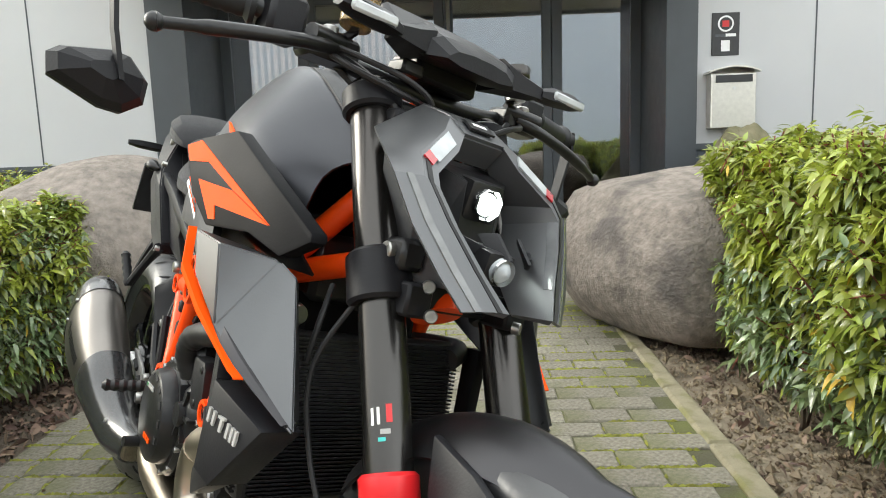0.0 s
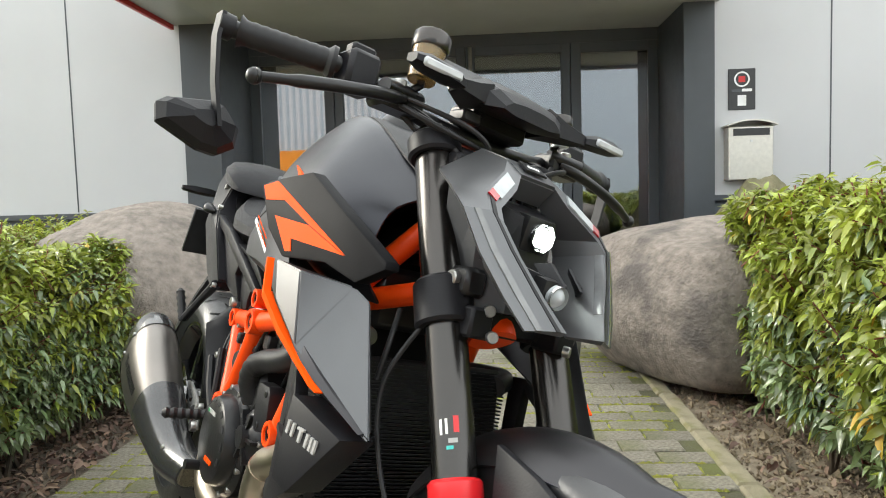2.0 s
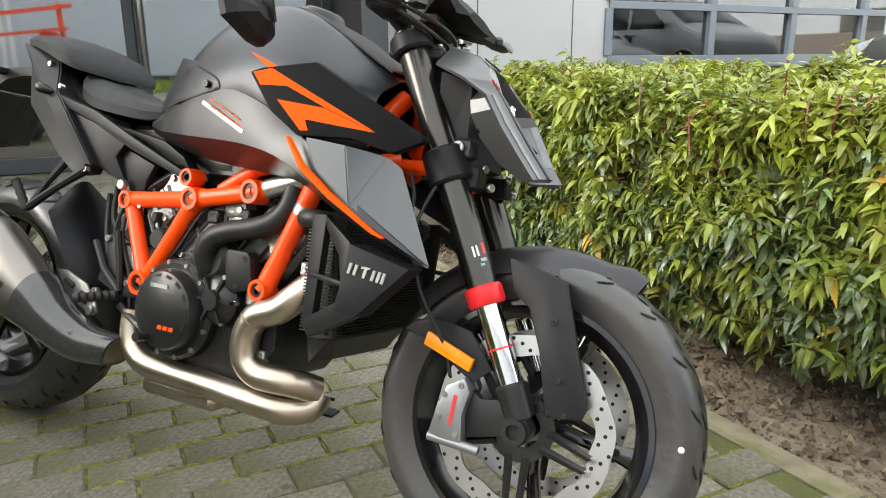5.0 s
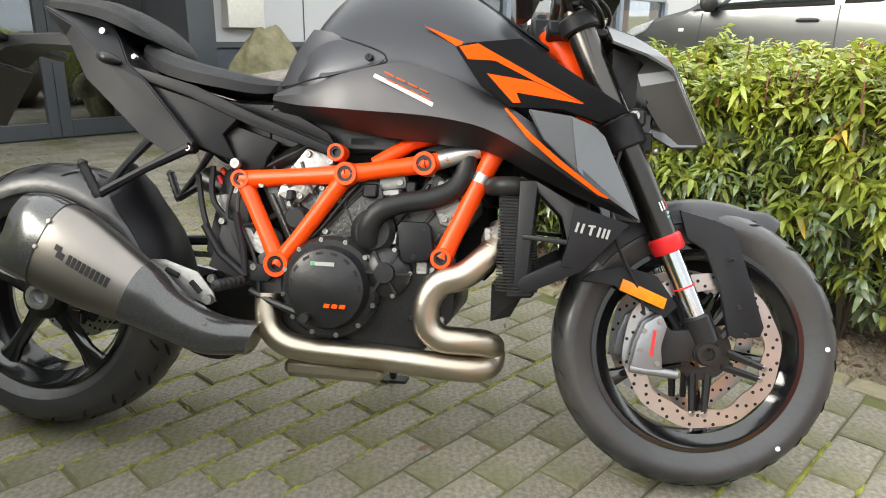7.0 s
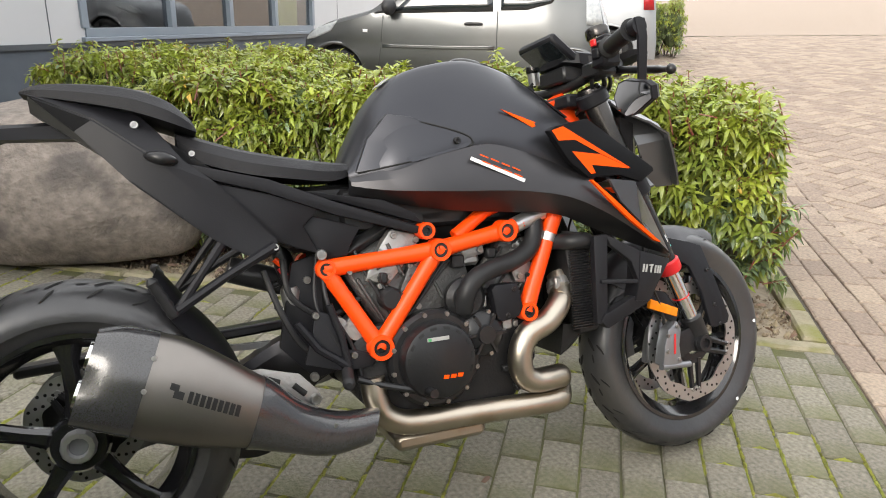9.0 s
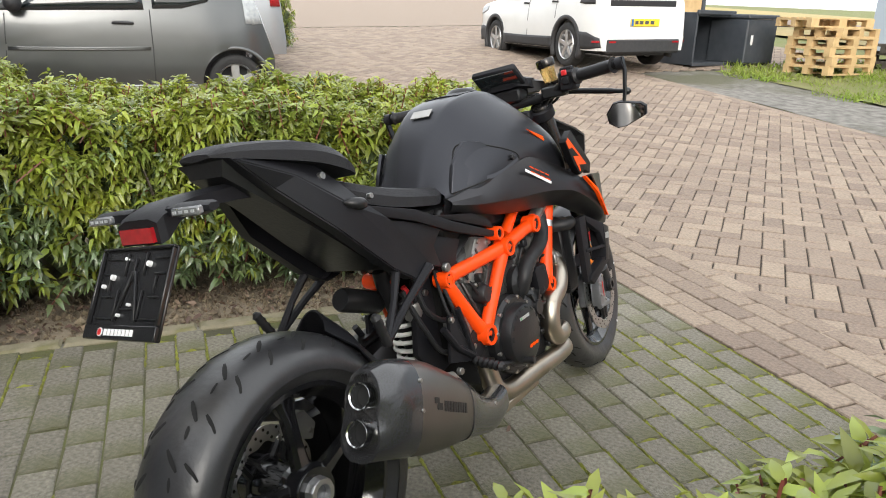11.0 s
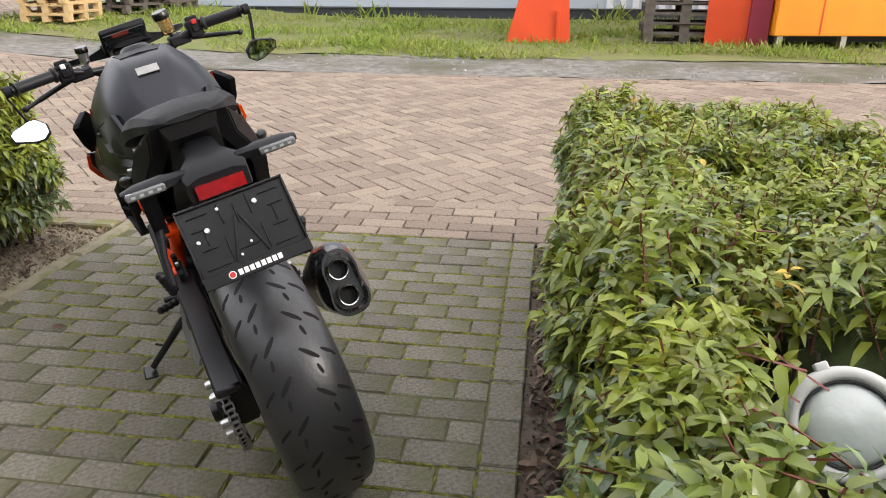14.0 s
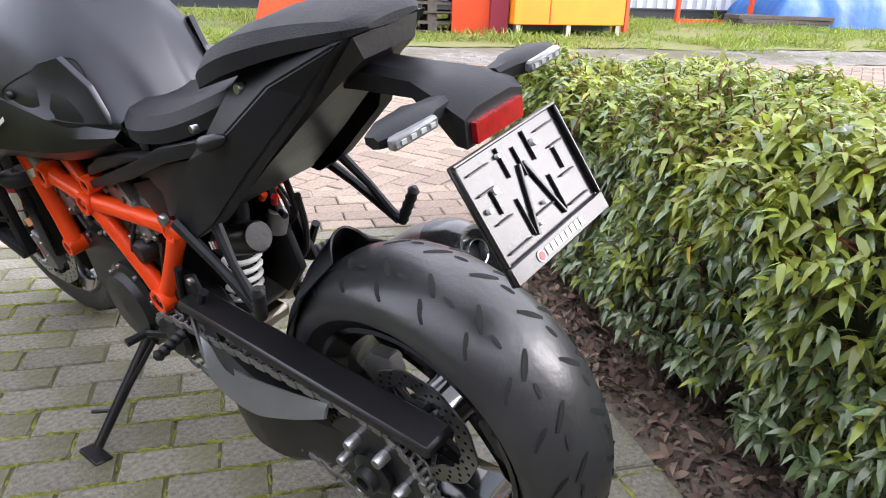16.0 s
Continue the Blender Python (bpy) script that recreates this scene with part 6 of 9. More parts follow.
# -- frame
N_ = {"rear": (0.503, 0.112, 0.293), "low": (0.602, 0.140, 0.115), "mid": (0.749, 0.150, 0.312), "front": (0.913, 0.150, 0.339), "up": (0.724, 0.140, 0.356),
      "ftop": (1.055, 0.140, 0.372), "fbot": (0.956, 0.150, 0.148)}
for s in (-1, 1):
    def Q(n):
        p = N_[n]
        return Vector((p[0], s * p[1], p[2]))
    first = None
    for a, b, r in (("rear", "mid", 0.0185), ("mid", "front", 0.0185), ("rear", "low", 0.0175), ("low", "mid", 0.0175), ("ftop", "fbot", 0.019)):
        bm = bmesh.new()
        p, q = Q(a), Q(b)
        tube(bm, [p, p.lerp(q, 0.3), p.lerp(q, 0.7), q], [r * 1.12, r, r, r * 1.12], 18)
        bp("frame_tube", bm, M["orange"], None, "orange trellis frame tube", True)
    bm = bmesh.new()
    tube(bm, [Q("front"), Vector((0.955, s * 0.148, 0.352)), Vector((1.08, s * 0.12, 0.395)), Vector((1.18, s * 0.05, 0.43))], 0.018, 16)
    bp("frame_tube", bm, M["orange"], None, "orange trellis frame tube", True)
    bm = bmesh.new()
    tube(bm, [Vector((0.94, s * 0.149, 0.3475)), Vector((1.02, s * 0.137, 0.374))], 0.0192, 18)
    bp("sleeve", bm, M["alloy"], None, "bright bare metal sleeve", True)
    bm = bmesh.new()
    tube(bm, [Q("ftop").lerp(Q("fbot"), 0.13), Q("ftop").lerp(Q("fbot"), 0.30)], 0.0196, 18)
    bp("sleeve", bm, M["alloy"], None, "bright bare metal sleeve", True)
    bm = bmesh.new()
    tube(bm, [Q("ftop"), Vector((1.10, s * 0.12, 0.43)), Vector((1.17, s * 0.035, 0.555))], 0.018, 16)
    tube(bm, [Vector((0.80, s * 0.13, 0.335)), Vector((0.88, s * 0.12, 0.385)), Vector((1.02, s * 0.10, 0.43))], 0.016, 14)
    bp("frame_tube", bm, M["orange"], None, "orange trellis frame tube", True)
    bm = bmesh.new()
    tube(bm, [Vector((1.16, s * 0.04, 0.42)), Vector((1.27, s * 0.09, 0.415))], 0.014, 14)
    bp("steering_stop", bm, M["orange"], None, "", True)
    for n, r in (("rear", 0.021), ("low", 0.028), ("mid", 0.025), ("front", 0.025), ("up", 0.019), ("fbot", 0.022)):
        bm = bmesh.new()
        p = Q(n)
        o = s * 0.001
        lathe(bm, [(r * 0.62, 0.014 * s), (r * 0.66, 0.024 * s), (r * 0.95, 0.024 * s), (r, 0.020 * s), (r, -0.016 * s), (r * 0.62, -0.016 * s)], "y", 24, p)
        boss = bp("frame_boss", bm, M["orange"], None, "", True)
        bm = bmesh.new()
        lathe(bm, [(0.0, 0.012 * s), (r * 0.35, 0.012 * s), (r * 0.4, 0.020 * s), (r * 0.64, 0.020 * s), (r * 0.64, -0.01 * s)], "y", 20, p)
        bp("boss_plug", bm, M["satin"], boss, "", True)

# -- engine
bm = bmesh.new()
slab(bm, [(0.545, -0.135, 0.13), (0.60, -0.135, 0.16), (0.72, -0.135, 0.175), (0.90, -0.135, 0.20), (0.985, -0.135, 0.15), (0.985, -0.135, 0.03), (0.92, -0.135, -0.055), (0.62, -0.135, -0.06), (0.55, -0.135, 0.0)], 0.27, 0.012)
eng = bp("engine_case", bm, M["engine"], None, "dark cast engine case", True)
for nm, p, q, w in (("rear_cylinder", (0.70, 0.13), (0.595, 0.33), 0.155), ("front_cylinder", (0.86, 0.14), (0.985, 0.30), 0.15)):
    d = Vector((q[0] - p[0], 0, q[1] - p[1]))
    L0 = d.length
    ang = -math.degrees(math.atan2(d.x, d.z)) * -1
    m = pose(p[0], 0, p[1], 0, ang, 0)
    bm = bmesh.new()
    box(bm, -0.07, 0.07, -0.115, 0.115, 0.0, L0 * 0.98, 0.012, m)
    c = bp(nm, bm, M["case_grey"], eng, "grey cast cylinder", True)
    bm = bmesh.new()
    box(bm, -0.082, 0.082, -0.118, 0.118, L0 * 0.985, L0 * 1.12, 0.014, m)
    bp("valve_cover", bm, M["engine"], c, "", True)
    for s in (-1, 1):
        for k in range(3):
            bm = bmesh.new()
            y0, y1 = sorted((s * 0.112, s * 0.124))
            box(bm, -0.056 + k * 0.046, -0.048 + k * 0.046, y0, y1, L0 * 0.12, L0 * 0.80, 0.003, m)
            bp("rib", bm, M["case_grey"], c, "", True)
    for k in range(4):
        for s in (-1, 1):
            b = m @ Vector((-0.06 + 0.04 * k, s * 0.129, L0 * (0.62 if k % 2 else 0.9)))
            bolt(c, b, (0, s, 0), 0.0075, 0.005)
# cylinder head flanks: pale castings, a darker joint piece and crossed stiffeners
for nm, pts, mt in (("rear_head", [(0.585, 0.258), (0.600, 0.300), (0.650, 0.366), (0.722, 0.346), (0.690, 0.300), (0.640, 0.246)], "cast"),
                    ("front_head", [(0.925, 0.262), (0.955, 0.312), (1.020, 0.330), (1.030, 0.262), (0.985, 0.205), (0.945, 0.215)], "cast"),
                    ("cylinder_joint", [(0.690, 0.290), (0.760, 0.318), (0.815, 0.300), (0.830, 0.235), (0.770, 0.180), (0.690, 0.170), (0.655, 0.215)], "case_grey"),
                    ("intake_flange", [(0.805, 0.330), (0.862, 0.342), (0.872, 0.290), (0.815, 0.280)], "cast")):
    for ob in plates(nm, [(x, -0.131, z) for x, z in pts], 0.034, M[mt], "grey engine casting", 0.007, parent=eng):
        pass
for s in (-1, 1):
    for p, q in (((0.935, 0.270), (1.015, 0.315)), ((0.960, 0.312), (1.010, 0.225)), ((0.612, 0.282), (0.690, 0.318)), ((0.640, 0.335), (0.668, 0.268)), ((0.700, 0.200), (0.790, 0.290)), ((0.715, 0.300), (0.760, 0.200))):
        bm = bmesh.new()
        tube(bm, [(p[0], s * 0.131, p[1]), (q[0], s * 0.131, q[1])], 0.0045, 6)
        bp("stiffener", bm, M["case_grey"], eng, "", True)
    for x, z in ((0.608, 0.290), (0.655, 0.352), (0.705, 0.338), (0.640, 0.262), (0.945, 0.300), (1.012, 0.312), (1.015, 0.262), (0.955, 0.228), (0.820, 0.330), (0.858, 0.300), (0.705, 0.285), (0.745, 0.300), (0.800, 0.285), (0.815, 0.240), (0.700, 0.190)):
        bolt(eng, (x, s * 0.131, z), (0, s, 0), 0.0085, 0.006)
    bm = bmesh.new()
    lathe(bm, [(0.0, s * 0.150), (0.020, s * 0.150), (0.026, s * 0.142), (0.026, s * 0.10)], "y", 24, (0.637, 0.0, 0.215))
    bp("intake_port", bm, M["hose"], eng, "", True)
# added blocks, no engine part: they stop light in the hollow gaps
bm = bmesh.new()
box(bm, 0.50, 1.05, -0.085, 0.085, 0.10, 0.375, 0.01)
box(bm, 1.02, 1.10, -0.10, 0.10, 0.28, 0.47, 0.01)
bp("engine_core", bm, M["gap_black"], eng, "added black fill that keeps the engine's gaps dark", False)
# clutch cover on the right
CC = Vector((0.722, -0.150, 0.074))
bm = bmesh.new()
lathe(bm, [(0.0, 0.03), (0.108, 0.03), (0.108, -0.006), (0.100, -0.016), (0.088, -0.016), (0.086, -0.030), (0.081, -0.042), (0.070, -0.047), (0.0, -0.049)], "y", 56, CC)
cc = bp("clutch_cover", bm, M["satin"], eng, "round satin black clutch cover", True, False, 25)
for k in range(12):
    a = 2 * math.pi * k / 12 + 0.2
    bolt(cc, CC + Vector((0.101 * math.cos(a), -0.012, 0.101 * math.sin(a))), (0, -1, 0), 0.0065, 0.006)
for k in range(9):
    a = -0.35 + k * 0.42
    bm = bmesh.new()
    r0_, r1_ = 0.071, 0.0765
    pts = [(0.073 * math.cos(a + d_), 0.073 * math.sin(a + d_)) for d_ in (-0.09, 0, 0.09)]
    rings = [[CC + Vector((r * math.cos(a + d_), y_, r * math.sin(a + d_))) for r, y_ in ((r0_, -0.0475), (r1_, -0.0452), (r1_, -0.044), (r0_, -0.044))] for d_ in (-0.10, 0, 0.10)]
    loft(bm, rings)
    bp("cover_slot", bm, M["groove"], cc, "", False)
bm = bmesh.new()
box(bm, 0.692, 0.742, CC.y - 0.0500, CC.y - 0.0485, 0.121, 0.129, 0)
bp("sticker", bm, M["mark_grey"], cc, "pale sticker", False)
bm = bmesh.new()
box(bm, 0.694, 0.701, CC.y - 0.0506, CC.y - 0.0500, 0.122, 0.128, 0)
bp("sticker", bm, material("green_sticker", (0.06, 0.35, 0.12), 0.4), cc, "small green sticker field", False)
for k in range(3):
    bm = bmesh.new()
    x0 = 0.722 + k * 0.0165
    slab(bm, [(x0 + 0.003, CC.y - 0.0505, 0.044), (x0 + 0.0145, CC.y - 0.0505, 0.043), (x0 + 0.012, CC.y - 0.0505, 0.035), (x0, CC.y - 0.0505, 0.036)], 0.002, 0)
    bp("orange_mark", bm, M["decal"], cc, "", False)
# generator cover on the left
bm = bmesh.new()
lathe(bm, [(0.0, -0.03), (0.098, -0.03), (0.098, 0.01), (0.085, 0.02), (0.078, 0.035), (0.0, 0.042)], "y", 48, (0.74, 0.14, 0.06))
gc = bp("generator_cover", bm, M["satin"], eng, "round satin black generator cover", True, False, 25)
for k in range(9):
    a = 2 * math.pi * k / 9
    bolt(gc, Vector((0.74 + 0.092 * math.cos(a), 0.152, 0.06 + 0.092 * math.sin(a))), (0, 1, 0), 0.0065, 0.006)
bm = bmesh.new()
lathe(bm, [(0.0, -0.02), (0.055, -0.02), (0.055, 0.02), (0.045, 0.03), (0.0, 0.034)], "y", 32, (0.585, 0.14, 0.035))
bp("sprocket_cover", bm, M["satin"], eng, "", True)
# water pump, its hose and smaller covers
bm = bmesh.new()
lathe(bm, [(0.0, 0.03), (0.052, 0.03), (0.052, -0.01), (0.040, -0.022), (0.022, -0.026), (0.020, -0.036), (0.0, -0.036)], "y", 32, (0.842, -0.145, 0.112))
pump = bp("water_pump", bm, M["satin"], eng, "", True)
for k in range(6):
    bm = bmesh.new()
    box(bm, 0.018, 0.05, -0.175, -0.150, -0.003, 0.003, 0, Matrix.Translation((0.842, 0, 0.112)) @ Matrix.Rotation(k * math.pi / 3, 4, "Y"))
    bp("rib", bm, M["satin"], pump, "", True)
for k in range(5):
    a = 2 * math.pi * k / 5
    bolt(eng, Vector((0.842 + 0.05 * math.cos(a), -0.156, 0.112 + 0.05 * math.sin(a))), (0, -1, 0), 0.0065, 0.005)
bm = bmesh.new()
lathe(bm, [(0.0, 0.03), (0.045, 0.03), (0.048, -0.01), (0.036, -0.02), (0.0, -0.02)], "y", 32, (0.808, -0.14, 0.195))
bp("pump_housing", bm, M["engine"], eng, "", True)
bm = bmesh.new()
pts = curve([(0.800, -0.150, 0.170), (0.802, -0.165, 0.205), (0.825, -0.168, 0.238), (0.870, -0.165, 0.256), (0.925, -0.158, 0.268), (0.970, -0.150, 0.288), (0.993, -0.142, 0.320), (1.000, -0.135, 0.365)], 5)
tube(bm, pts, [0.0215 + (0.0016 if (i % 2 and i < 12) else 0) for i in range(len(pts))], 16)
bp("coolant_hose", bm, M["hose"], eng, "ribbed black coolant hose", True)
bm = bmesh.new()
slab(bm, [(0.863, -0.172, 0.210), (0.872, -0.172, 0.220), (0.922, -0.172, 0.220), (0.932, -0.172, 0.210), (0.940, -0.172, 0.160), (0.928, -0.172, 0.142), (0.888, -0.172, 0.134), (0.873, -0.172, 0.142)], 0.03, 0.005)
pl_ = bp("regulator_cover", bm, M["plastic"], eng, "rounded black cover plate", True)
bolt(pl_, (0.918, -0.171, 0.206), (0, -1, 0), 0.007, 0.003, "satin")
bolt(pl_, (0.900, -0.171, 0.148), (0, -1, 0), 0.007, 0.003, "satin")
rg = np.random.default_rng(77)
for k in range(44):
    x, z = rg.uniform(0.56, 1.0), rg.uniform(-0.04, 0.33)
    if (Vector((x, 0, z)) - Vector((0.722, 0, 0.074))).length < 0.125:
        continue
    s = -1 if k % 2 else 1
    bm = bmesh.new()
    w, h, dd = rg.uniform(0.012, 0.034), rg.uniform(0.010, 0.03), rg.uniform(0.004, 0.02)
    y0 = s * 0.122
    box(bm, x - w / 2, x + w / 2, min(y0, y0 + s * dd) - 0.01, max(y0, y0 + s * dd), z - h / 2, z + h / 2, 0.003, None)
    bp("casting_lug", bm, M["cast"] if k % 3 == 0 else M["engine"], eng, "", True)
    if k % 2 == 0 or k % 5 == 0:
        bolt(eng, (x, y0 + s * dd * 0.9, z), (0, s, 0), 0.007, 0.005)
for pth, r in (([(0.56, -0.10, 0.36), (0.60, -0.13, 0.25), (0.66, -0.14, 0.17), (0.76, -0.145, 0.28), (0.82, -0.14, 0.34)], 0.004), ([(0.50, -0.10, 0.32), (0.50, -0.13, 0.22), (0.545, -0.135, 0.12), (0.56, -0.14, 0.04)], 0.005),
               ([(0.49, -0.10, 0.32), (0.475, -0.13, 0.22), (0.52, -0.14, 0.12)], 0.004), ([(0.60, -0.12, 0.30), (0.64, -0.14, 0.22), (0.70, -0.15, 0.25), (0.78, -0.14, 0.33)], 0.0035), ([(0.62, 0.13, 0.30), (0.66, 0.15, 0.2), (0.60, 0.14, 0.10)], 0.004)):
    bm = bmesh.new()
    tube(bm, curve(pth, 6), r, 8)
    bp("cable", bm, M["hose"], eng, "", True)
for (x0, x1, z0, z1, y, mt) in ((0.80, 0.87, 0.29, 0.325, 0.10, "hose"), (0.79, 0.86, 0.265, 0.292, 0.125, "cast"), (0.66, 0.70, 0.255, 0.30, 0.10, "engine"), (0.54, 0.60, 0.20, 0.28, 0.06, "engine"), (0.62, 0.72, 0.345, 0.385, 0.09, "engine"), (0.73, 0.80, 0.37, 0.40, 0.10, "hose")):
    bm = bmesh.new()
    box(bm, x0, x1, -y, y, z0, z1, 0.008)
    bp("throttle_body" if z0 > 0.3 else "intake_piece", bm, M[mt], eng, "", True)
bm = bmesh.new()
box(bm, 0.55, 1.12, -0.10, 0.10, 0.36, 0.46, 0.01)
box(bm, 0.44, 0.62, -0.085, 0.085, 0.33, 0.47, 0.01)
bp("airbox", bm, M["satin"], None, "black airbox below the tank", True)

# -- exhaust
PIPE = [(1.075, -0.105, 0.215), (1.068, -0.130, 0.180), (1.043, -0.150, 0.150), (1.005, -0.158, 0.117), (0.955, -0.160, 0.096), (0.931, -0.160, 0.055), (0.933, -0.158, 0.008), (0.962, -0.154, -0.018), (1.005, -0.148, -0.022), (1.045, -0.130, -0.026), (1.066, -0.095, -0.040)]
bm = bmesh.new()
tube(bm, curve(PIPE, 6), 0.0290, 20)
exh = bp("exhaust_header", bm, M["header"], None, "bare stainless exhaust header", True)
bm = bmesh.new()
tube(bm, curve([(1.066, -0.085, -0.050), (1.062, -0.105, -0.074), (1.030, -0.138, -0.080), (0.950, -0.150, -0.075), (0.860, -0.150, -0.070), (0.760, -0.150, -0.066), (0.680, -0.150, -0.063), (0.630, -0.150, -0.054), (0.596, -0.148, -0.030), (0.583, -0.145, 0.005), (0.580, -0.140, 0.050)], 5), 0.0275, 20)
bp("exhaust_header", bm, M["header"], exh, "bare stainless collector pipe", True)
bm = bmesh.new()
box(bm, 0.62, 0.84, -0.145, 0.05, -0.128, -0.088, 0.012)
bp("collector_box", bm, M["header"], exh, "", True)
for f in (0.16, 0.42):
    c = curve(PIPE, 6)
    i = int(f * (len(c) - 1))
    bm = bmesh.new()
    tube(bm, [c[i], c[i].lerp(c[i + 1], 0.5)], 0.0302, 20)
    bp("weld_ring", bm, M["header"], exh, "", True)
bm = bmesh.new()
tube(bm, [(1.070, -0.118, 0.197), (1.066, -0.130, 0.182)], 0.034, 20)
box(bm, 1.040, 1.056, -0.150, -0.128, 0.188, 0.215, 0.003)
bp("pipe_clamp", bm, M["cast"], exh, "", True)
MUF = [(0.038, -0.212, 0.160, 0.086, 0.050), (0.080, -0.215, 0.152, 0.094, 0.060), (0.135, -0.217, 0.132, 0.096, 0.064), (0.183, -0.217, 0.111, 0.096, 0.065), (0.245, -0.215, 0.080, 0.086, 0.063), (0.300, -0.212, 0.053, 0.073, 0.058), (0.344, -0.208, 0.031, 0.063, 0.053), (0.402, -0.198, -0.007, 0.048, 0.046), (0.480, -0.182, -0.040, 0.042, 0.042), (0.565, -0.165, -0.044, 0.036, 0.036)]
tilt_ = Vector((0.38, 0, 0.925))


def pinched(ring, c, hh, by):
    """The ring drawn in at half its height."""
    out = []
    for p in ring:
        v = p - Vector(c)
        up = tilt_ * v.dot(tilt_)
        out.append(Vector(c) + up + (v - up) * (1.0 - by * math.exp(-(up.length / (0.36 * hh)) ** 2)))
    return out


def oval(c, hh, hw, n=32, grow=0.0):
    out = []
    for j in range(n):
        a = 2 * math.pi * j / n
        cy, cz = math.cos(a), math.sin(a)
        e = 0.78
        y = math.copysign(abs(cy) ** e, cy) * (hw + grow) * (1.0 - 0.16 * cz)
        z = math.copysign(abs(cz) ** e, cz) * (hh + grow)
        out.append(Vector(c) + Vector((0, y, 0)) + tilt_ * z)
    return out


fine_m = []
pm = curve([(m_[0], m_[1], m_[2]) for m_ in MUF], 6)
ph = curve([(m_[3], m_[4], 0) for m_ in MUF], 6)
for nm, a, b, mt, gr, lb in (("end_cap", 0, 12, "carbon", 0.0018, "carbon muffler end cap"), ("muffler_sleeve", 10, 36, "titan", 0.0, "brushed titanium muffler sleeve"), ("heat_shield", 33, 54, "carbon", 0.0022, "carbon heat shield"), ("link_pipe", 50, 54, "header", -0.002, "")):
    bm = bmesh.new()
    waist = 0.17 if nm == "end_cap" else 0.0
    loft(bm, [pinched(oval(pm[i], ph[i].x, ph[i].y, 36, gr), pm[i], ph[i].x, waist * max(0.0, 1 - i / 9) ** 1.5) for i in range(a, b + 1)], True, nm != "end_cap")
    if nm == "end_cap":
        # the rear face dishes in round the two outlets
        rows = [pinched(oval(pm[0], ph[0].x * k, ph[0].y * k, 36, 0.0018), pm[0], ph[0].x, waist) for k in (1.0, 0.9)]
        inner = [p + Vector((0.020, 0, -0.008)) for p in pinched(oval(pm[0], ph[0].x * 0.84, ph[0].y * 0.80, 36), pm[0], ph[0].x, waist)]
        loft(bm, rows + [inner], True, False)
        vs = [bm.verts.new(p) for p in inner]
        bm.faces.new(vs)
    muf = bp(nm, bm, M[mt], exh, lb, True, False, 50)
    if nm == "end_cap":
        for zz in (0.036, -0.034):
            c = Vector(pm[0]) + tilt_ * zz + Vector((0.0, 0.004, 0))
            ax = Vector((-0.925, 0, 0.38))
            bm = bmesh.new()
            loft(bm, [[c + ax * d + Vector((0, math.cos(q * math.pi / 12), 0)) * r + tilt_ * (r * math.sin(q * math.pi / 12)) for q in range(24)]
                      for d, r in ((-0.03, 0.026), (0.004, 0.027), (0.006, 0.0262), (0.004, 0.0235), (-0.010, 0.0215), (-0.018, 0.0205))], True, False)
            op = bp("outlet", bm, M["chrome_lamp"], muf, "bright outlet ring", True)
            # a black disc closes the bore, the shade of its depth as colour
            bm = bmesh.new()
            cyl(bm, c - ax * 0.016, c - ax * 0.014, 0.0205, n=20)
            bp("outlet_bore", bm, M["groove"], op, "", False)
    if nm == "muffler_sleeve":
        # maker's mark as plain bars
        bpy.context.view_layer.update()
        sleeve = muf.evaluated_get(bpy.context.evaluated_depsgraph_get())
        for (u0, u1, v0, v1) in [(0.176, 0.190, 0.014, 0.002), (0.184, 0.200, 0.004, -0.010)] + [(0.207 + 0.0098 * q, 0.2142 + 0.0098 * q, 0.009, -0.012) for q in range(9)]:
            bm = bmesh.new()
            rows = []
            for f in range(4):
                x = u0 + (u1 - u0) * f / 3
                zc = 0.112 - (x - 0.205) * 0.52
                row = []
                for g in range(4):
                    v = v0 + (v1 - v0) * g / 3
                    hit = sleeve.ray_cast(Vector((x + 0.38 * v, -0.5, zc + 0.925 * v)), Vector((0, 1, 0)))
                    row.append((x + 0.38 * v, (hit[1].y if hit[0] else -0.27) - 0.0012, zc + 0.925 * v))
                rows.append(row)
            bm.free()
            bm = strip(rows, 0.0008)
            bp("maker_mark", bm, M["satin"], muf, "", False)
for i, zz in ((12, 0.6), (12, 0.0), (12, -0.6), (40, -0.5), (46, -0.5), (47, 0.6)):
    c = pm[i] + tilt_ * ph[i].x * zz + Vector((0, -ph[i].y * (1.02 if abs(zz) < 0.3 else 0.86), 0))
    bolt(exh, c, (0, -1, 0.1), 0.0055, 0.003)
bm = bmesh.new()
slab(bm, [(0.312, -0.155, 0.109), (0.348, -0.155, 0.110), (0.424, -0.155, 0.087), (0.460, -0.155, 0.046), (0.468, -0.155, 0.026), (0.443, -0.155, 0.018), (0.408, -0.155, 0.032), (0.362, -0.155, 0.046)], 0.006, 0.002)
hg = bp("muffler_hanger", bm, M["cast"], exh, "bare metal muffler hanger", True)
for a_, b_ in (((0.352, 0.089), (0.382, 0.076)), ((0.410, 0.066), (0.432, 0.044))):
    bm = bmesh.new()
    tube(bm, [(a_[0], -0.1555, a_[1]), (b_[0], -0.1555, b_[1])], 0.0065, 10)
    bp("slot", bm, M["groove"], hg, "", False)
bolt(hg, (0.452, -0.156, 0.030), (0, -1, 0), 0.014, 0.010)
bolt(hg, (0.455, -0.150, 0.075), (0, -1, 0), 0.011, 0.008)

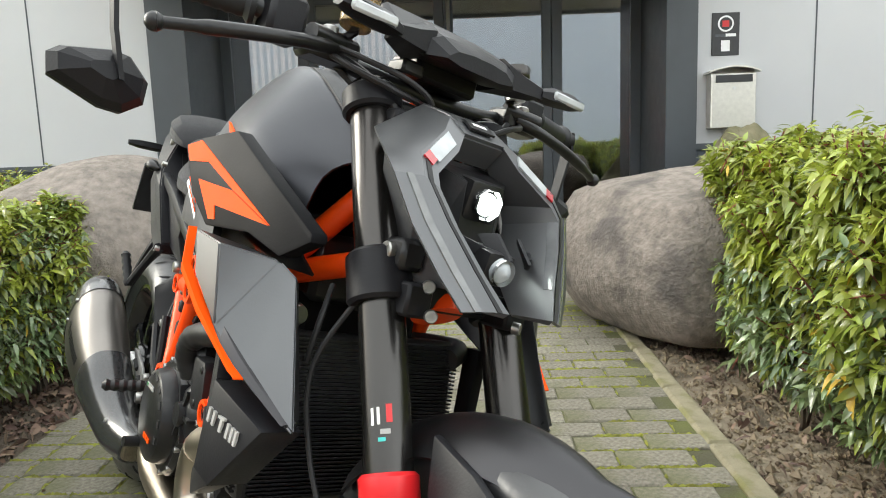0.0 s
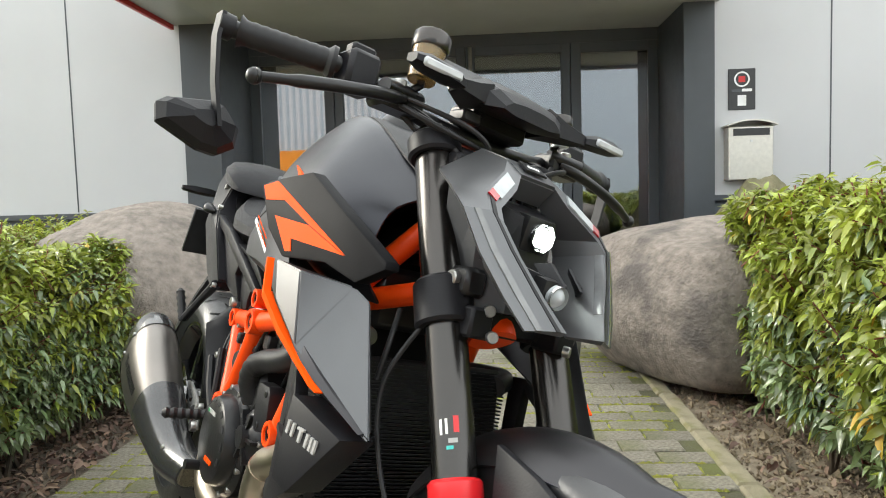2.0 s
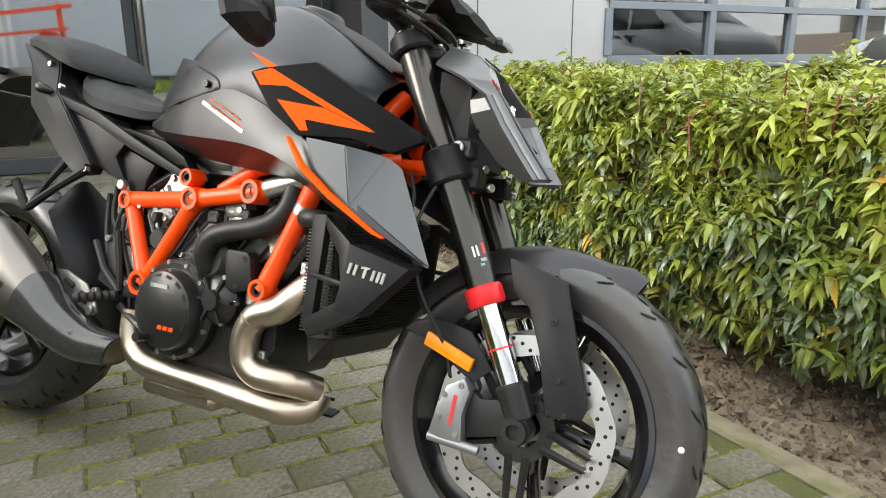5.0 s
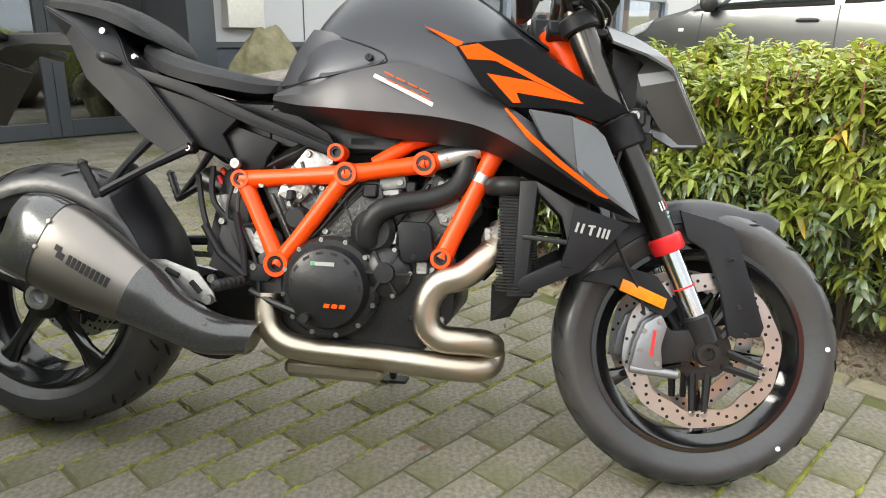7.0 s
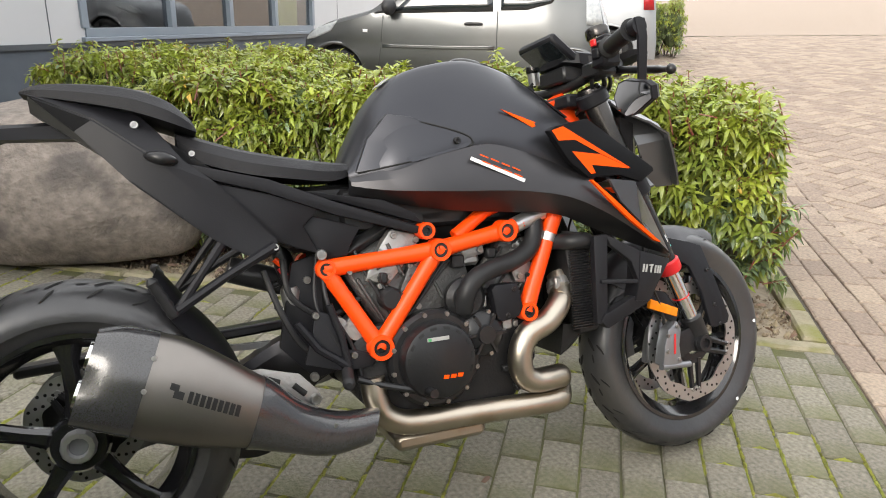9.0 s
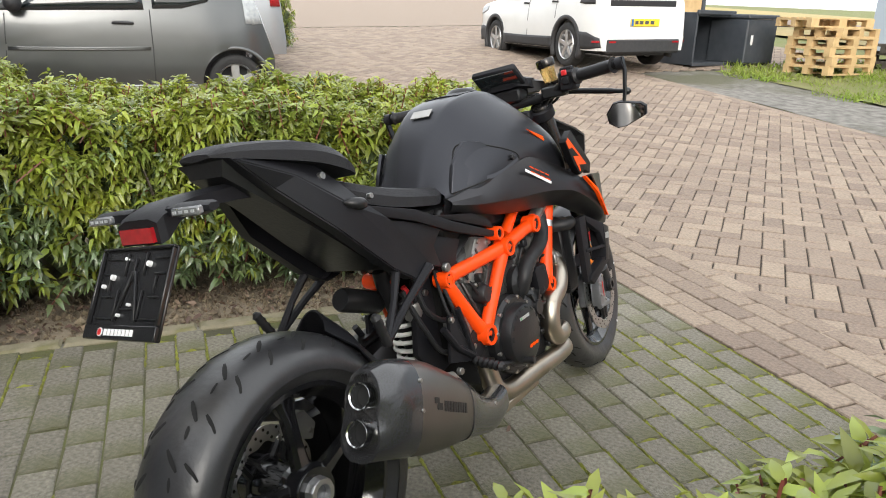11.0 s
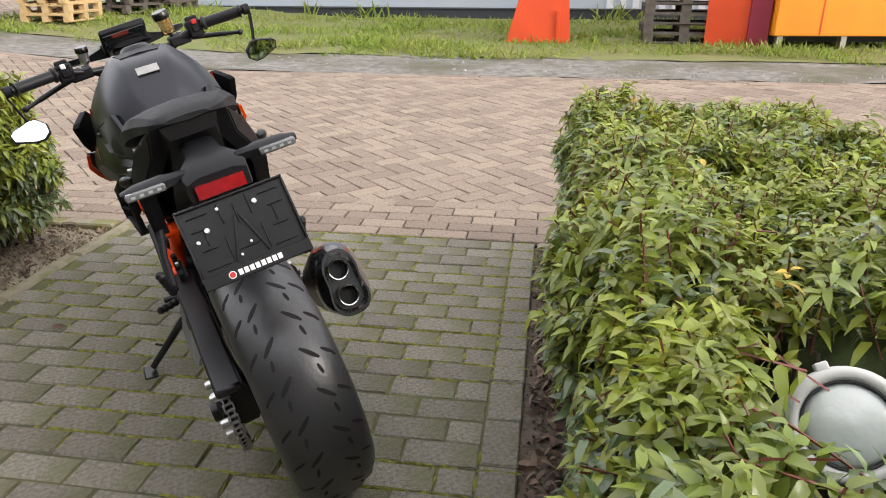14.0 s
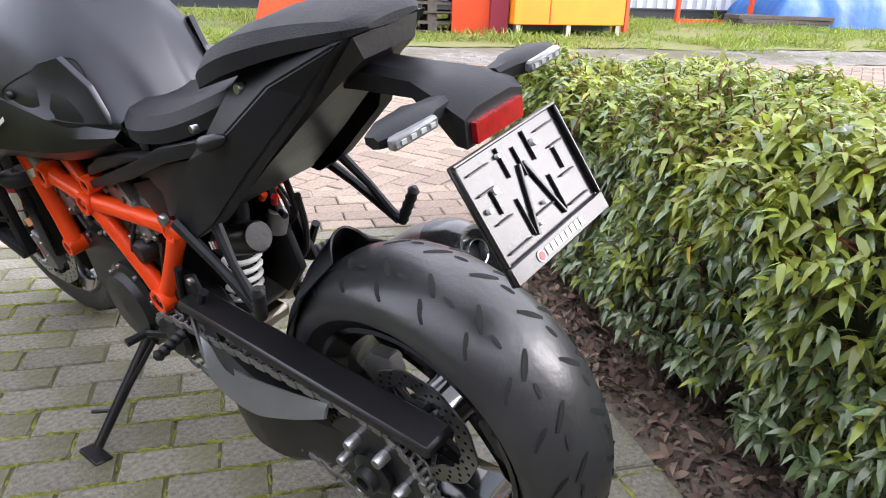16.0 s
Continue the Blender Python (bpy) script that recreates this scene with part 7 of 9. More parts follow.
# -- seats and tail
def seat(rows_, name, label, mat):
    bm = bmesh.new()
    fine = curve([(r[0], r[1], r[2]) for r in rows_], 4)
    wid = curve([(r[3], r[4], 0) for r in rows_], 4)
    rings = []
    for p, w in zip(fine, wid):
        x, zt, zb = p
        rings.append([Vector((x, y, z)) for y, z in ((-w.x, zb), (-w.x * 1.0, zb + (zt - zb) * 0.45), (-w.x * 0.86, zb + (zt - zb) * 0.82), (-w.x * 0.5, zt), (0, zt + w.y), (w.x * 0.5, zt), (w.x * 0.86, zb + (zt - zb) * 0.82), (w.x, zb + (zt - zb) * 0.45), (w.x, zb), (0, zb - 0.004))])
    loft(bm, rings)
    return bp(name, bm, mat, None, label, True, False, 32)


seat([(-0.035, 0.690, 0.682, 0.045, 0.001), (0.0, 0.700, 0.672, 0.078, 0.003), (0.08, 0.698, 0.655, 0.102, 0.004), (0.16, 0.686, 0.634, 0.128, 0.004), (0.225, 0.660, 0.610, 0.132, 0.002), (0.262, 0.625, 0.596, 0.118, 0.0), (0.274, 0.602, 0.593, 0.10, 0.0)],
     "pillion_seat", "black stepped pillion seat", M["seat"])
seat([(0.235, 0.600, 0.560, 0.075, 0.0), (0.28, 0.584, 0.530, 0.105, -0.004), (0.36, 0.556, 0.503, 0.135, -0.010), (0.45, 0.536, 0.487, 0.142, -0.012), (0.53, 0.522, 0.478, 0.125, -0.010), (0.585, 0.516, 0.488, 0.095, -0.006)],
     "rider_seat", "black scooped rider seat", M["seat"])


def tail_y(x, z):
    return -(0.082 + 0.075 * max(0, min(1, (0.666 - z) / 0.15)) * max(0, min(1, (x + 0.02) / 0.18)))


TP = [(-0.020, 0.676), (0.08, 0.655), (0.167, 0.634), (0.205, 0.590), (0.242, 0.536), (0.296, 0.490), (0.350, 0.430), (0.407, 0.366), (0.398, 0.344), (0.348, 0.338), (0.281, 0.380), (0.145, 0.500), (0.055, 0.603)]
for s in (-1, 1):
    bm = bmesh.new()
    k = -1 if s > 0 else 1
    outer = [Vector((x, tail_y(x, z) * k, z)) for x, z in TP]
    cx = Vector((0.20, -0.150 * k, 0.52))
    inner = [Vector((x, (tail_y(x, z) + (0.05 if i < 6 else 0.035)) * k, z)) for i, (x, z) in enumerate(TP)]
    vo = [bm.verts.new(p) for p in outer]
    vi = [bm.verts.new(p) for p in inner]
    # a raised crease runs down the panel
    cr = [bm.verts.new(p) for p in (Vector((0.09, -0.122 * k, 0.622)), Vector((0.20, -0.156 * k, 0.535)), Vector((0.30, -0.158 * k, 0.43)), Vector((0.37, -0.150 * k, 0.362)))]
    up = vo[0:8]
    lowv = [vo[0], vo[12], vo[11], vo[10], vo[9], vo[8], vo[7]]
    bm.faces.new((vo[0], vo[1], cr[0])); bm.faces.new((vo[1], vo[2], vo[3], cr[0])); bm.faces.new((vo[3], vo[4], cr[1], cr[0])); bm.faces.new((vo[4], vo[5], cr[1]))
    bm.faces.new((vo[5], vo[6], cr[2], cr[1])); bm.faces.new((vo[6], vo[7], cr[3], cr[2])); bm.faces.new((vo[7], vo[8], cr[3]))
    bm.faces.new((vo[8], vo[9], cr[3])); bm.faces.new((vo[9], vo[10], cr[2], cr[3])); bm.faces.new((vo[10], vo[11], cr[1], cr[2])); bm.faces.new((vo[11], vo[12], cr[0], cr[1])); bm.faces.new((vo[12], vo[0], cr[0]))
    for i in range(13):
        bm.faces.new((vo[i], vi[i], vi[(i + 1) % 13], vo[(i + 1) % 13]))
    bmesh.ops.recalc_face_normals(bm, faces=bm.faces[:])
    bmesh.ops.bevel(bm, geom=[e for e in bm.edges if e.is_manifold and e.calc_face_angle(0) > 0.5], offset=0.003, segments=2, affect="EDGES")
    tp = bp("tail_panel", bm, M["plastic"], None, "matt black tail panel", True, False, 20)
    for q, r in (((0.041, 0.645), 0.0095), ((0.162, 0.608), 0.0095), ((0.259, 0.546), 0.0075), ((0.398, 0.352), 0.0085)):
        bolt(tp, (q[0], s * (-tail_y(*q) + 0.004), q[1]), (0, s, 0.15), r, 0.007)
    bm = bmesh.new()
    tube(bm, curve([(0.175, s * 0.150, 0.548), (0.205, s * 0.166, 0.540), (0.232, s * 0.152, 0.533)], 4), [0.004, 0.008, 0.011, 0.012, 0.013, 0.012, 0.010, 0.007, 0.003], 10)
    bp("strap_hook", bm, M["satin"], tp, "", True)
bm = bmesh.new()
loft(bm, [[Vector((x, u * w, z)) for u, z in ((-1, zt), (1, zt), (0.8, zb), (-0.8, zb))] for x, w, zt, zb in ((-0.02, 0.06, 0.675, 0.645), (0.08, 0.075, 0.645, 0.57), (0.20, 0.10, 0.59, 0.47), (0.32, 0.11, 0.50, 0.37), (0.45, 0.10, 0.47, 0.34))])
bp("under_tail", bm, M["satin"], None, "black under-tail tray", True)
for pts, d, mt in (([(0.250, -0.146, 0.528), (0.40, -0.150, 0.489), (0.54, -0.150, 0.430), (0.712, -0.156, 0.366), (0.703, -0.156, 0.352), (0.53, -0.150, 0.406), (0.39, -0.150, 0.464), (0.262, -0.146, 0.503)], 0.02, "plastic"),
                   ([(0.40, -0.144, 0.472), (0.55, -0.146, 0.445), (0.635, -0.15, 0.430), (0.70, -0.152, 0.398), (0.72, -0.150, 0.372), (0.54, -0.140, 0.434)], 0.03, "plastic"),
                   ([(0.296, -0.138, 0.488), (0.39, -0.140, 0.462), (0.50, -0.140, 0.425), (0.462, -0.136, 0.388), (0.492, -0.126, 0.328), (0.445, -0.134, 0.345), (0.405, -0.138, 0.362)], 0.03, "plastic"),
                   ([(0.462, -0.122, 0.388), (0.485, -0.122, 0.408), (0.585, -0.128, 0.376), (0.560, -0.126, 0.340), (0.553, -0.124, 0.318), (0.500, -0.120, 0.312)], 0.02, "plastic")):
    plates("subframe_cover", pts, d, M[mt], "", 0.003)
for s in (-1, 1):
    bolt(None, (0.494, s * 0.135, 0.326), (0, s, 0), 0.014, 0.008)
    # pillion foot rest hanger
    bm = bmesh.new()
    y = s * 0.158
    tube(bm, [(0.400, y, 0.355), (0.30, y * 1.03, 0.305), (0.198, y * 1.06, 0.247)], [0.012, 0.009, 0.011], 8)
    tube(bm, [(0.300, y * 0.9, 0.372), (0.255, y, 0.315), (0.205, y * 1.05, 0.250)], [0.011, 0.008, 0.010], 8)
    hg = bp("pillion_hanger", bm, M["plastic"], None, "black pillion foot rest hanger", True)
    bm = bmesh.new()
    pts = [Vector((0.198, y * 1.08, 0.240)).lerp(Vector((0.160, y * 1.16, 0.318)), i / 10) for i in range(11)]
    tube(bm, pts, [0.012 if i % 2 else 0.0095 for i in range(10)] + [0.005], 10)
    bp("pillion_peg", bm, M["hose"], hg, "folded ribbed foot peg", True)
    # rider foot rest, plate and pedal
    plates_pts = [(0.47, -0.138, 0.21), (0.50, -0.140, 0.20), (0.53, -0.142, 0.12), (0.60, -0.145, 0.10), (0.58, -0.146, 0.075), (0.52, -0.146, 0.075), (0.44, -0.140, 0.10), (0.46, -0.138, 0.16)]
    bm = bmesh.new()
    slab(bm, plates_pts, 0.012, 0.003, s > 0)
    tube(bm, [(0.43, s * 0.142, 0.19), (0.47, s * 0.145, 0.13), (0.53, s * 0.147, 0.085)], 0.009, 8)
    tube(bm, [(0.50, s * 0.142, 0.22), (0.52, s * 0.145, 0.15), (0.53, s * 0.147, 0.085)], 0.008, 8)
    fp = bp("foot_rest_plate", bm, M["plastic"], None, "black foot rest plate", True)
    bm = bmesh.new()
    pts = [Vector((0.525, s * 0.150, 0.075)).lerp(Vector((0.505, s * 0.245, 0.070)), i / 12) for i in range(13)]
    tube(bm, pts, [0.013 if i % 2 else 0.010 for i in range(12)] + [0.006], 10)
    bp("foot_peg", bm, M["hose"], fp, "ribbed rider foot peg", True)
    bm = bmesh.new()
    tube(bm, curve([(0.545, s * 0.155, 0.055), (0.60, s * 0.165, 0.035), (0.66, s * 0.175, 0.018), (0.69, s * 0.18, 0.012)], 4), 0.008, 8)
    tube(bm, [(0.685, s * 0.165, 0.012), (0.69, s * 0.225, 0.015)], 0.010, 10)
    bp("foot_pedal", bm, M["satin"], fp, "", True)
    for q in ((0.545, 0.105), (0.47, 0.20), (0.595, 0.092)):
        bolt(fp, (q[0], s * 0.140, q[1]), (0, s, 0), 0.009, 0.006)
# small silver linkage parts by the foot rest
for (x, z, r) in ((0.585, 0.02, 0.022), (0.56, 0.16, 0.03), (0.52, 0.17, 0.02)):
    bm = bmesh.new()
    cyl(bm, (x, -0.09, z), (x, -0.13, z), r, r * 0.9, 18)
    bp("linkage_piece", bm, M["cast"], None, "", True)

# -- tail light, indicators, plate holder
bm = bmesh.new()
rows = [(0.10, 0.030, 0.625, 0.590), (0.02, 0.034, 0.630, 0.596), (-0.08, 0.036, 0.627, 0.598), (-0.13, 0.055, 0.622, 0.585), (-0.165, 0.062, 0.610, 0.560), (-0.178, 0.058, 0.600, 0.556)]
loft(bm, [[Vector((x, u * w, z)) for u, z in ((-1, zb), (-1, zt - 0.008), (-0.6, zt), (0.6, zt), (1, zt - 0.008), (1, zb))] for x, w, zt, zb in rows])
carrier = bp("tail_carrier", bm, M["plastic"], None, "black tail carrier arm", True, False, 25)
bm = bmesh.new()
loft(bm, [[Vector((x, u * 0.047, z)) for u, z in ((-1, 0.560), (1, 0.560), (1, 0.586), (-1, 0.586))] for x in (-0.170, -0.186)])
bp("tail_light", bm, M["tail_red"], carrier, "red tail light", True)
for s in (-1, 1):
    bm = bmesh.new()
    rings = []
    for y, hx, hz in ((0.050, 0.012, 0.010), (0.080, 0.016, 0.011), (0.095, 0.022, 0.013), (0.145, 0.020, 0.012), (0.172, 0.010, 0.007)):
        c = Vector((-0.140 - 0.03 * (y - 0.05), s * y, 0.605))
        rings.append([c + Vector((hx * a_, 0, hz * b_)) for a_, b_ in ((-1, -0.7), (-1, 0.5), (-0.5, 1), (1, 0.8), (1, -0.4), (0.0, -1))])
    loft(bm, rings)
    ind = bp("rear_indicator", bm, M["plastic"], carrier, "slim rear indicator", True)
    bm = bmesh.new()
    box(bm, -0.171, -0.158, min(s * 0.092, s * 0.166), max(s * 0.092, s * 0.166), 0.5965, 0.6115, 0.003)
    ln = bp("lens", bm, M["smoked"], ind, "smoked lens", True)
    for q in range(4):
        bm = bmesh.new()
        yy = s * (0.104 + q * 0.016)
        box(bm, -0.1725, -0.1708, yy - 0.004, yy + 0.004, 0.6015, 0.6065, 0)
        bp("lens_cell", bm, M["lamp_lens"], ln, "", False)
# plate holder: a tray with a raised rim, ribs and screws
PH = Matrix.Translation((-0.183, -0.005, 0.553)) @ Matrix.Rotation(radians(30), 4, "Y") @ Matrix.Identity(4)
# local axes of the tray: y across, z down the slope, x out of its face (rearwards)


def tray_box(bm, y0, y1, z0, z1, x0, x1, bev=0.0):
    box(bm, -x1, -x0, y0, y1, -z1, -z0, bev, PH)


bm = bmesh.new()
tray_box(bm, -0.107, 0.107, 0.0, 0.160, -0.006, 0.0, 0.002)
tray = bp("plate_holder", bm, M["tray"], carrier, "empty black number plate holder tray", True)
for (y0, y1, z0, z1) in ((-0.107, 0.107, 0.0, 0.005), (-0.107, -0.102, 0.0052, 0.135), (0.102, 0.107, 0.0052, 0.135), (-0.107, 0.107, 0.1352, 0.160)):
    bm = bmesh.new()
    tray_box(bm, y0, y1, z0, z1, 0.0002, 0.008, 0.0015)
    bp("tray_rim", bm, M["tray"], tray, "", True)
ribs = [(-0.09, -0.05, 0.018, 0.022), (0.05, 0.09, 0.018, 0.022), (-0.09, -0.06, 0.045, 0.049), (0.06, 0.09, 0.045, 0.049), (-0.085, -0.055, 0.085, 0.089), (0.055, 0.085, 0.085, 0.089), (-0.09, -0.045, 0.122, 0.126), (0.045, 0.09, 0.122, 0.126),
        (-0.03, -0.026, 0.01, 0.05), (0.026, 0.03, 0.01, 0.05), (-0.002, 0.002, 0.02, 0.06), (-0.07, -0.066, 0.05, 0.08), (0.066, 0.07, 0.05, 0.08), (-0.02, 0.02, 0.105, 0.109), (0.034, 0.038, 0.075, 0.125), (-0.038, -0.034, 0.075, 0.125)]
for r_ in ribs:
    bm = bmesh.new()
    y0, y1, z0, z1 = r_
    if y1 - y0 < 0.006:
        y0, y1 = y0 + 0.0008, y1 - 0.0008
    else:
        z0, z1 = z0 + 0.0008, z1 - 0.0008
    tray_box(bm, y0, y1, z0, z1, 0.0002, 0.0045, 0.0008)
    bp("tray_rib", bm, M["satin"], tray, "", True)
for s in (-1, 1):
    bm = bmesh.new()
    tray_box(bm, -0.0025, 0.0025, -0.045, 0.045, 0.0002, 0.005, 0.001)
    bm.transform(PH @ Matrix.Translation((0, s * 0.018, -0.085)) @ Matrix.Rotation(radians(s * 18), 4, "X") @ PH.inverted())
    bp("tray_rib", bm, M["satin"], tray, "", True)
for (y, z, r) in ((0.062, 0.052, 0.0055), (-0.040, 0.030, 0.0055), (0.085, 0.068, 0.004), (0.030, 0.020, 0.0035), (0.02, 0.118, 0.003), (-0.005, 0.10, 0.003)):
    c = PH @ Vector((-0.0002, y, -z))
    bm = bmesh.new()
    ax = (PH.to_3x3() @ Vector((-1, 0, 0)))
    cyl(bm, c, c + ax * 0.006, r, r * 0.85, 14)
    bp("screw", bm, M["white"], tray, "", True)
# dealer strip: a ring and bars
c = PH @ Vector((-0.0085, 0.052, -0.148))
bm = bmesh.new()
cyl(bm, c, c + ax * 0.0012, 0.0075, n=20)
bp("dealer_ring", bm, M["white"], tray, "", False)
bm = bmesh.new()
cyl(bm, c + ax * 0.001, c + ax * 0.002, 0.0055, n=20)
bp("dealer_emblem", bm, M["red"], tray, "", False)
for k in range(8):
    bm = bmesh.new()
    y1 = 0.040 - k * 0.0112
    tray_box(bm, y1 - 0.0085, y1, 0.1425, 0.1535, 0.0082, 0.0092)
    bp("dealer_bar", bm, M["white"], tray, "", False)

# -- swing arm, chain, rear suspension, stand
bm = bmesh.new()
SA = [(0.62, 0.09, 0.085), (0.50, 0.10, 0.092), (0.40, 0.135, 0.050), (0.30, 0.142, 0.005), (0.20, 0.14, 0.0), (0.10, 0.135, 0.012), (0.03, 0.130, 0.01), (-0.03, 0.125, 0.0)]
HT = [0.05, 0.05, 0.050, 0.045, 0.045, 0.05, 0.058, 0.05]
HB = [0.05, 0.09, 0.195, 0.165, 0.115, 0.085, 0.062, 0.05]
pc = curve(SA, 4)
ht = curve([(a, b, 0) for a, b in zip(HT, HB)], 4)
rings = []
for p, h in zip(pc, ht):
    w = 0.032 + 0.010 * max(0.0, 1 - abs(p.x - 0.38) / 0.2)
    rings.append([p + Vector((0, dy * w, dz)) for dy, dz in ((-0.7, h.x), (0.6, h.x), (1, h.x * 0.6), (1.05, -h.y * 0.2), (0.8, -h.y * 0.85), (0.4, -h.y), (-0.6, -h.y), (-1, -h.y * 0.5), (-1, h.x * 0.5))])
loft(bm, rings)
arm = bp("swing_arm", bm, M["anthracite"], None, "matt grey single-sided swing arm", True, False, 26)
rows = []
for a_, b_ in zip(curve([(0.49, 0.158, 0.135), (0.44, 0.164, 0.088), (0.34, 0.170, 0.058), (0.20, 0.170, 0.080), (0.08, 0.166, 0.105)], 5),
                  curve([(0.44, 0.185, 0.080), (0.40, 0.196, 0.024), (0.29, 0.196, 0.004), (0.18, 0.190, 0.040), (0.08, 0.180, 0.085)], 5)):
    rows.append([tuple(a_), tuple(a_.lerp(b_, 0.5) + Vector((0, 0, 0.004))), tuple(b_)])
bp("crest", strip(rows, 0.006), M["arm_crest"], arm, "lighter grey crest of the arm", True)
bm = bmesh.new()
box(bm, -0.135, 0.50, 0.110, 0.172, -0.012, 0.012, 0.006, Matrix.Translation((0, 0, 0.125)) @ pose(0, 0, 0, 0, -3, 0))
bp("chain_guard", bm, M["anthracite"], arm, "long grey chain guard", True)
bm = bmesh.new()
lathe(bm, [(0.03, -0.01), (0.105, -0.01), (0.108, -0.003), (0.105, 0.0), (0.03, 0.0)], "y", 42, (0, 0.165, 0))
for k in range(42):
    a = 2 * math.pi * k / 42
    box(bm, 0.103, 0.115, 0.157, 0.163, -0.004, 0.004, 0.001, Matrix.Rotation(a, 4, "Y"))
spk = bp("sprocket", bm, M["satin"], rear, "rear chain sprocket", True)
bm = bmesh.new()
lathe(bm, [(0.0, 0.0), (0.040, 0.0), (0.040, 0.012), (0.026, 0.018), (0.024, 0.034), (0.014, 0.034), (0.012, 0.020), (0.0, 0.020)], "y", 24, (0, 0.166, 0))
bp("axle_cap", bm, M["satin"], rear, "", True)
for k in range(6):
    a = 2 * math.pi * k / 6
    bolt(spk, (0.064 * math.cos(a), 0.166, 0.064 * math.sin(a)), (0, 1, 0), 0.0125, 0.024, "alloy")
bm = bmesh.new()
loop = []
R1, R2, d_ = 0.112, 0.045, 0.585
for i in range(26):
    a = radians(85 + 190 * i / 25)
    loop.append(Vector((R1 * math.cos(a), 0, R1 * math.sin(a))))
for i in range(1, 26):
    loop.append(Vector((R1 * math.cos(radians(275)), 0, R1 * math.sin(radians(275)))).lerp(Vector((d_, 0, 0.045 - R2)), i / 26))
for i in range(10):
    a = radians(-90 + 180 * i / 9)
    loop.append(Vector((d_ + R2 * math.cos(a), 0, 0.045 + R2 * math.sin(a))))
for i in range(1, 26):
    loop.append(Vector((d_, 0, 0.045 + R2)).lerp(Vector((R1 * math.cos(radians(85)), 0, R1 * math.sin(radians(85)))), i / 26))
n = len(loop)
for i in range(n):
    p, q = loop[i], loop[(i + 1) % n]
    mid = (p + q) / 2 + Vector((0, 0.158, 0))
    d = (q - p)
    if d.length < 1e-4:
        continue
    m = Matrix.Translation(mid) @ Matrix.Rotation(-math.atan2(d.z, d.x), 4, "Y")
    for y in ((-0.009, 0.006) if i % 2 else (-0.012, 0.009)):
        box(bm, -d.length * 0.6, d.length * 0.6, y, y + 0.003, -0.007, 0.007, 0, m)
    cyl(bm, p + Vector((0, 0.147, 0)), p + Vector((0, 0.170, 0)), 0.0042, n=8)
tagged(bp("drive_chain", bm, M["cast"], arm, "steel drive chain", False), kind="stuff")
# hugger
rows = []
for i in range(12):
    a = radians(12 + 50 * i / 11)
    r = 0.333 + 0.034 * max(0.0, (i - 7) / 4) ** 1.5
    row = []
    for j in range(9):
        u = -1 + j / 4
        hw = 0.105 if i < 10 else 0.105 - 0.03 * (i - 9)
        row.append(((r - 0.045 * abs(u) ** 2.5) * math.cos(a), hw * u, (r - 0.045 * abs(u) ** 2.5) * math.sin(a)))
    rows.append(row)
bp("rear_hugger", strip(rows, 0.004), M["plastic"], None, "black rear hugger", True)
bm = bmesh.new()
pts = [Vector((0.505 - 0.04 * i / 96, 0.025 + 0.036 * math.cos(i * 2 * math.pi / 19), 0.075 + 0.125 * i / 96)) + Vector((0.036 * math.sin(i * 2 * math.pi / 19), 0, 0)) for i in range(97)]
tube(bm, pts, 0.006, 8)
sp_ = bp("rear_shock_spring", bm, M["spring_white"], None, "white coil spring", True)
bm = bmesh.new()
tube(bm, [(0.505, 0.02, 0.08), (0.50, 0.02, 0.12), (0.44, 0.02, 0.30), (0.43, 0.02, 0.34)], [0.02, 0.022, 0.024, 0.02], 16)
bp("shock_body", bm, M["satin"], sp_, "", True)
bm = bmesh.new()
tube(bm, [(0.318, 0.062, 0.300), (0.325, 0.062, 0.297), (0.440, 0.062, 0.255), (0.447, 0.062, 0.252)], [0.026, 0.030, 0.030, 0.027], 20)
rs = bp("shock_reservoir", bm, M["satin"], sp_, "black shock reservoir", True)
for k in range(3):
    c = Vector((0.435 - 0.011 * k, 0.0925, 0.262 + 0.004 * k))
    bm = bmesh.new()
    slab(bm, [(c.x, c.y, c.z - 0.007), (c.x + 0.006, c.y, c.z - 0.009), (c.x + 0.009, c.y, c.z + 0.007), (c.x + 0.003, c.y, c.z + 0.009)], 0.001, 0)
    bp("maker_mark", bm, M["red"] if k == 2 else M["white"], rs, "", False)
bm = bmesh.new()
tube(bm, [(0.440, -0.052, 0.215), (0.436, -0.060, 0.250), (0.434, -0.062, 0.260)], [0.022, 0.023, 0.019], 16)
bp("preload_adjuster", bm, M["cast"], rs, "small metal adjuster on the reservoir", True)
for k, (p0_, p1_) in enumerate((((0.430, -0.058, 0.280), (0.418, -0.054, 0.300)), ((0.412, -0.055, 0.268), (0.396, -0.052, 0.262)))):
    bm = bmesh.new()
    tube(bm, [p0_, p1_], 0.007, 12)
    bp("adjuster_knob", bm, M["satin"] if k else M["red"], rs, "", True)
bm = bmesh.new()
tube(bm, [(0.425, -0.030, 0.305), (0.412, -0.030, 0.318)], 0.007, 14)
bp("shock_adjuster", bm, M["orange"], sp_, "orange shock adjuster", True)
bm = bmesh.new()
tube(bm, [(0.79, 0.12, -0.05), (0.792, 0.17, -0.095), (0.760, 0.352, -0.226)], [0.017, 0.014, 0.011], 12)
box(bm, 0.715, 0.800, 0.343, 0.385, -0.243, -0.234, 0.004, Matrix.Translation((0.757, 0.364, -0.238)) @ pose(0, 0, 0, -14, 0, 0).inverted() @ Matrix.Translation((-0.757, -0.364, 0.238)))
tube(bm, [(0.775, 0.285, -0.178), (0.825, 0.315, -0.183)], 0.005, 8)
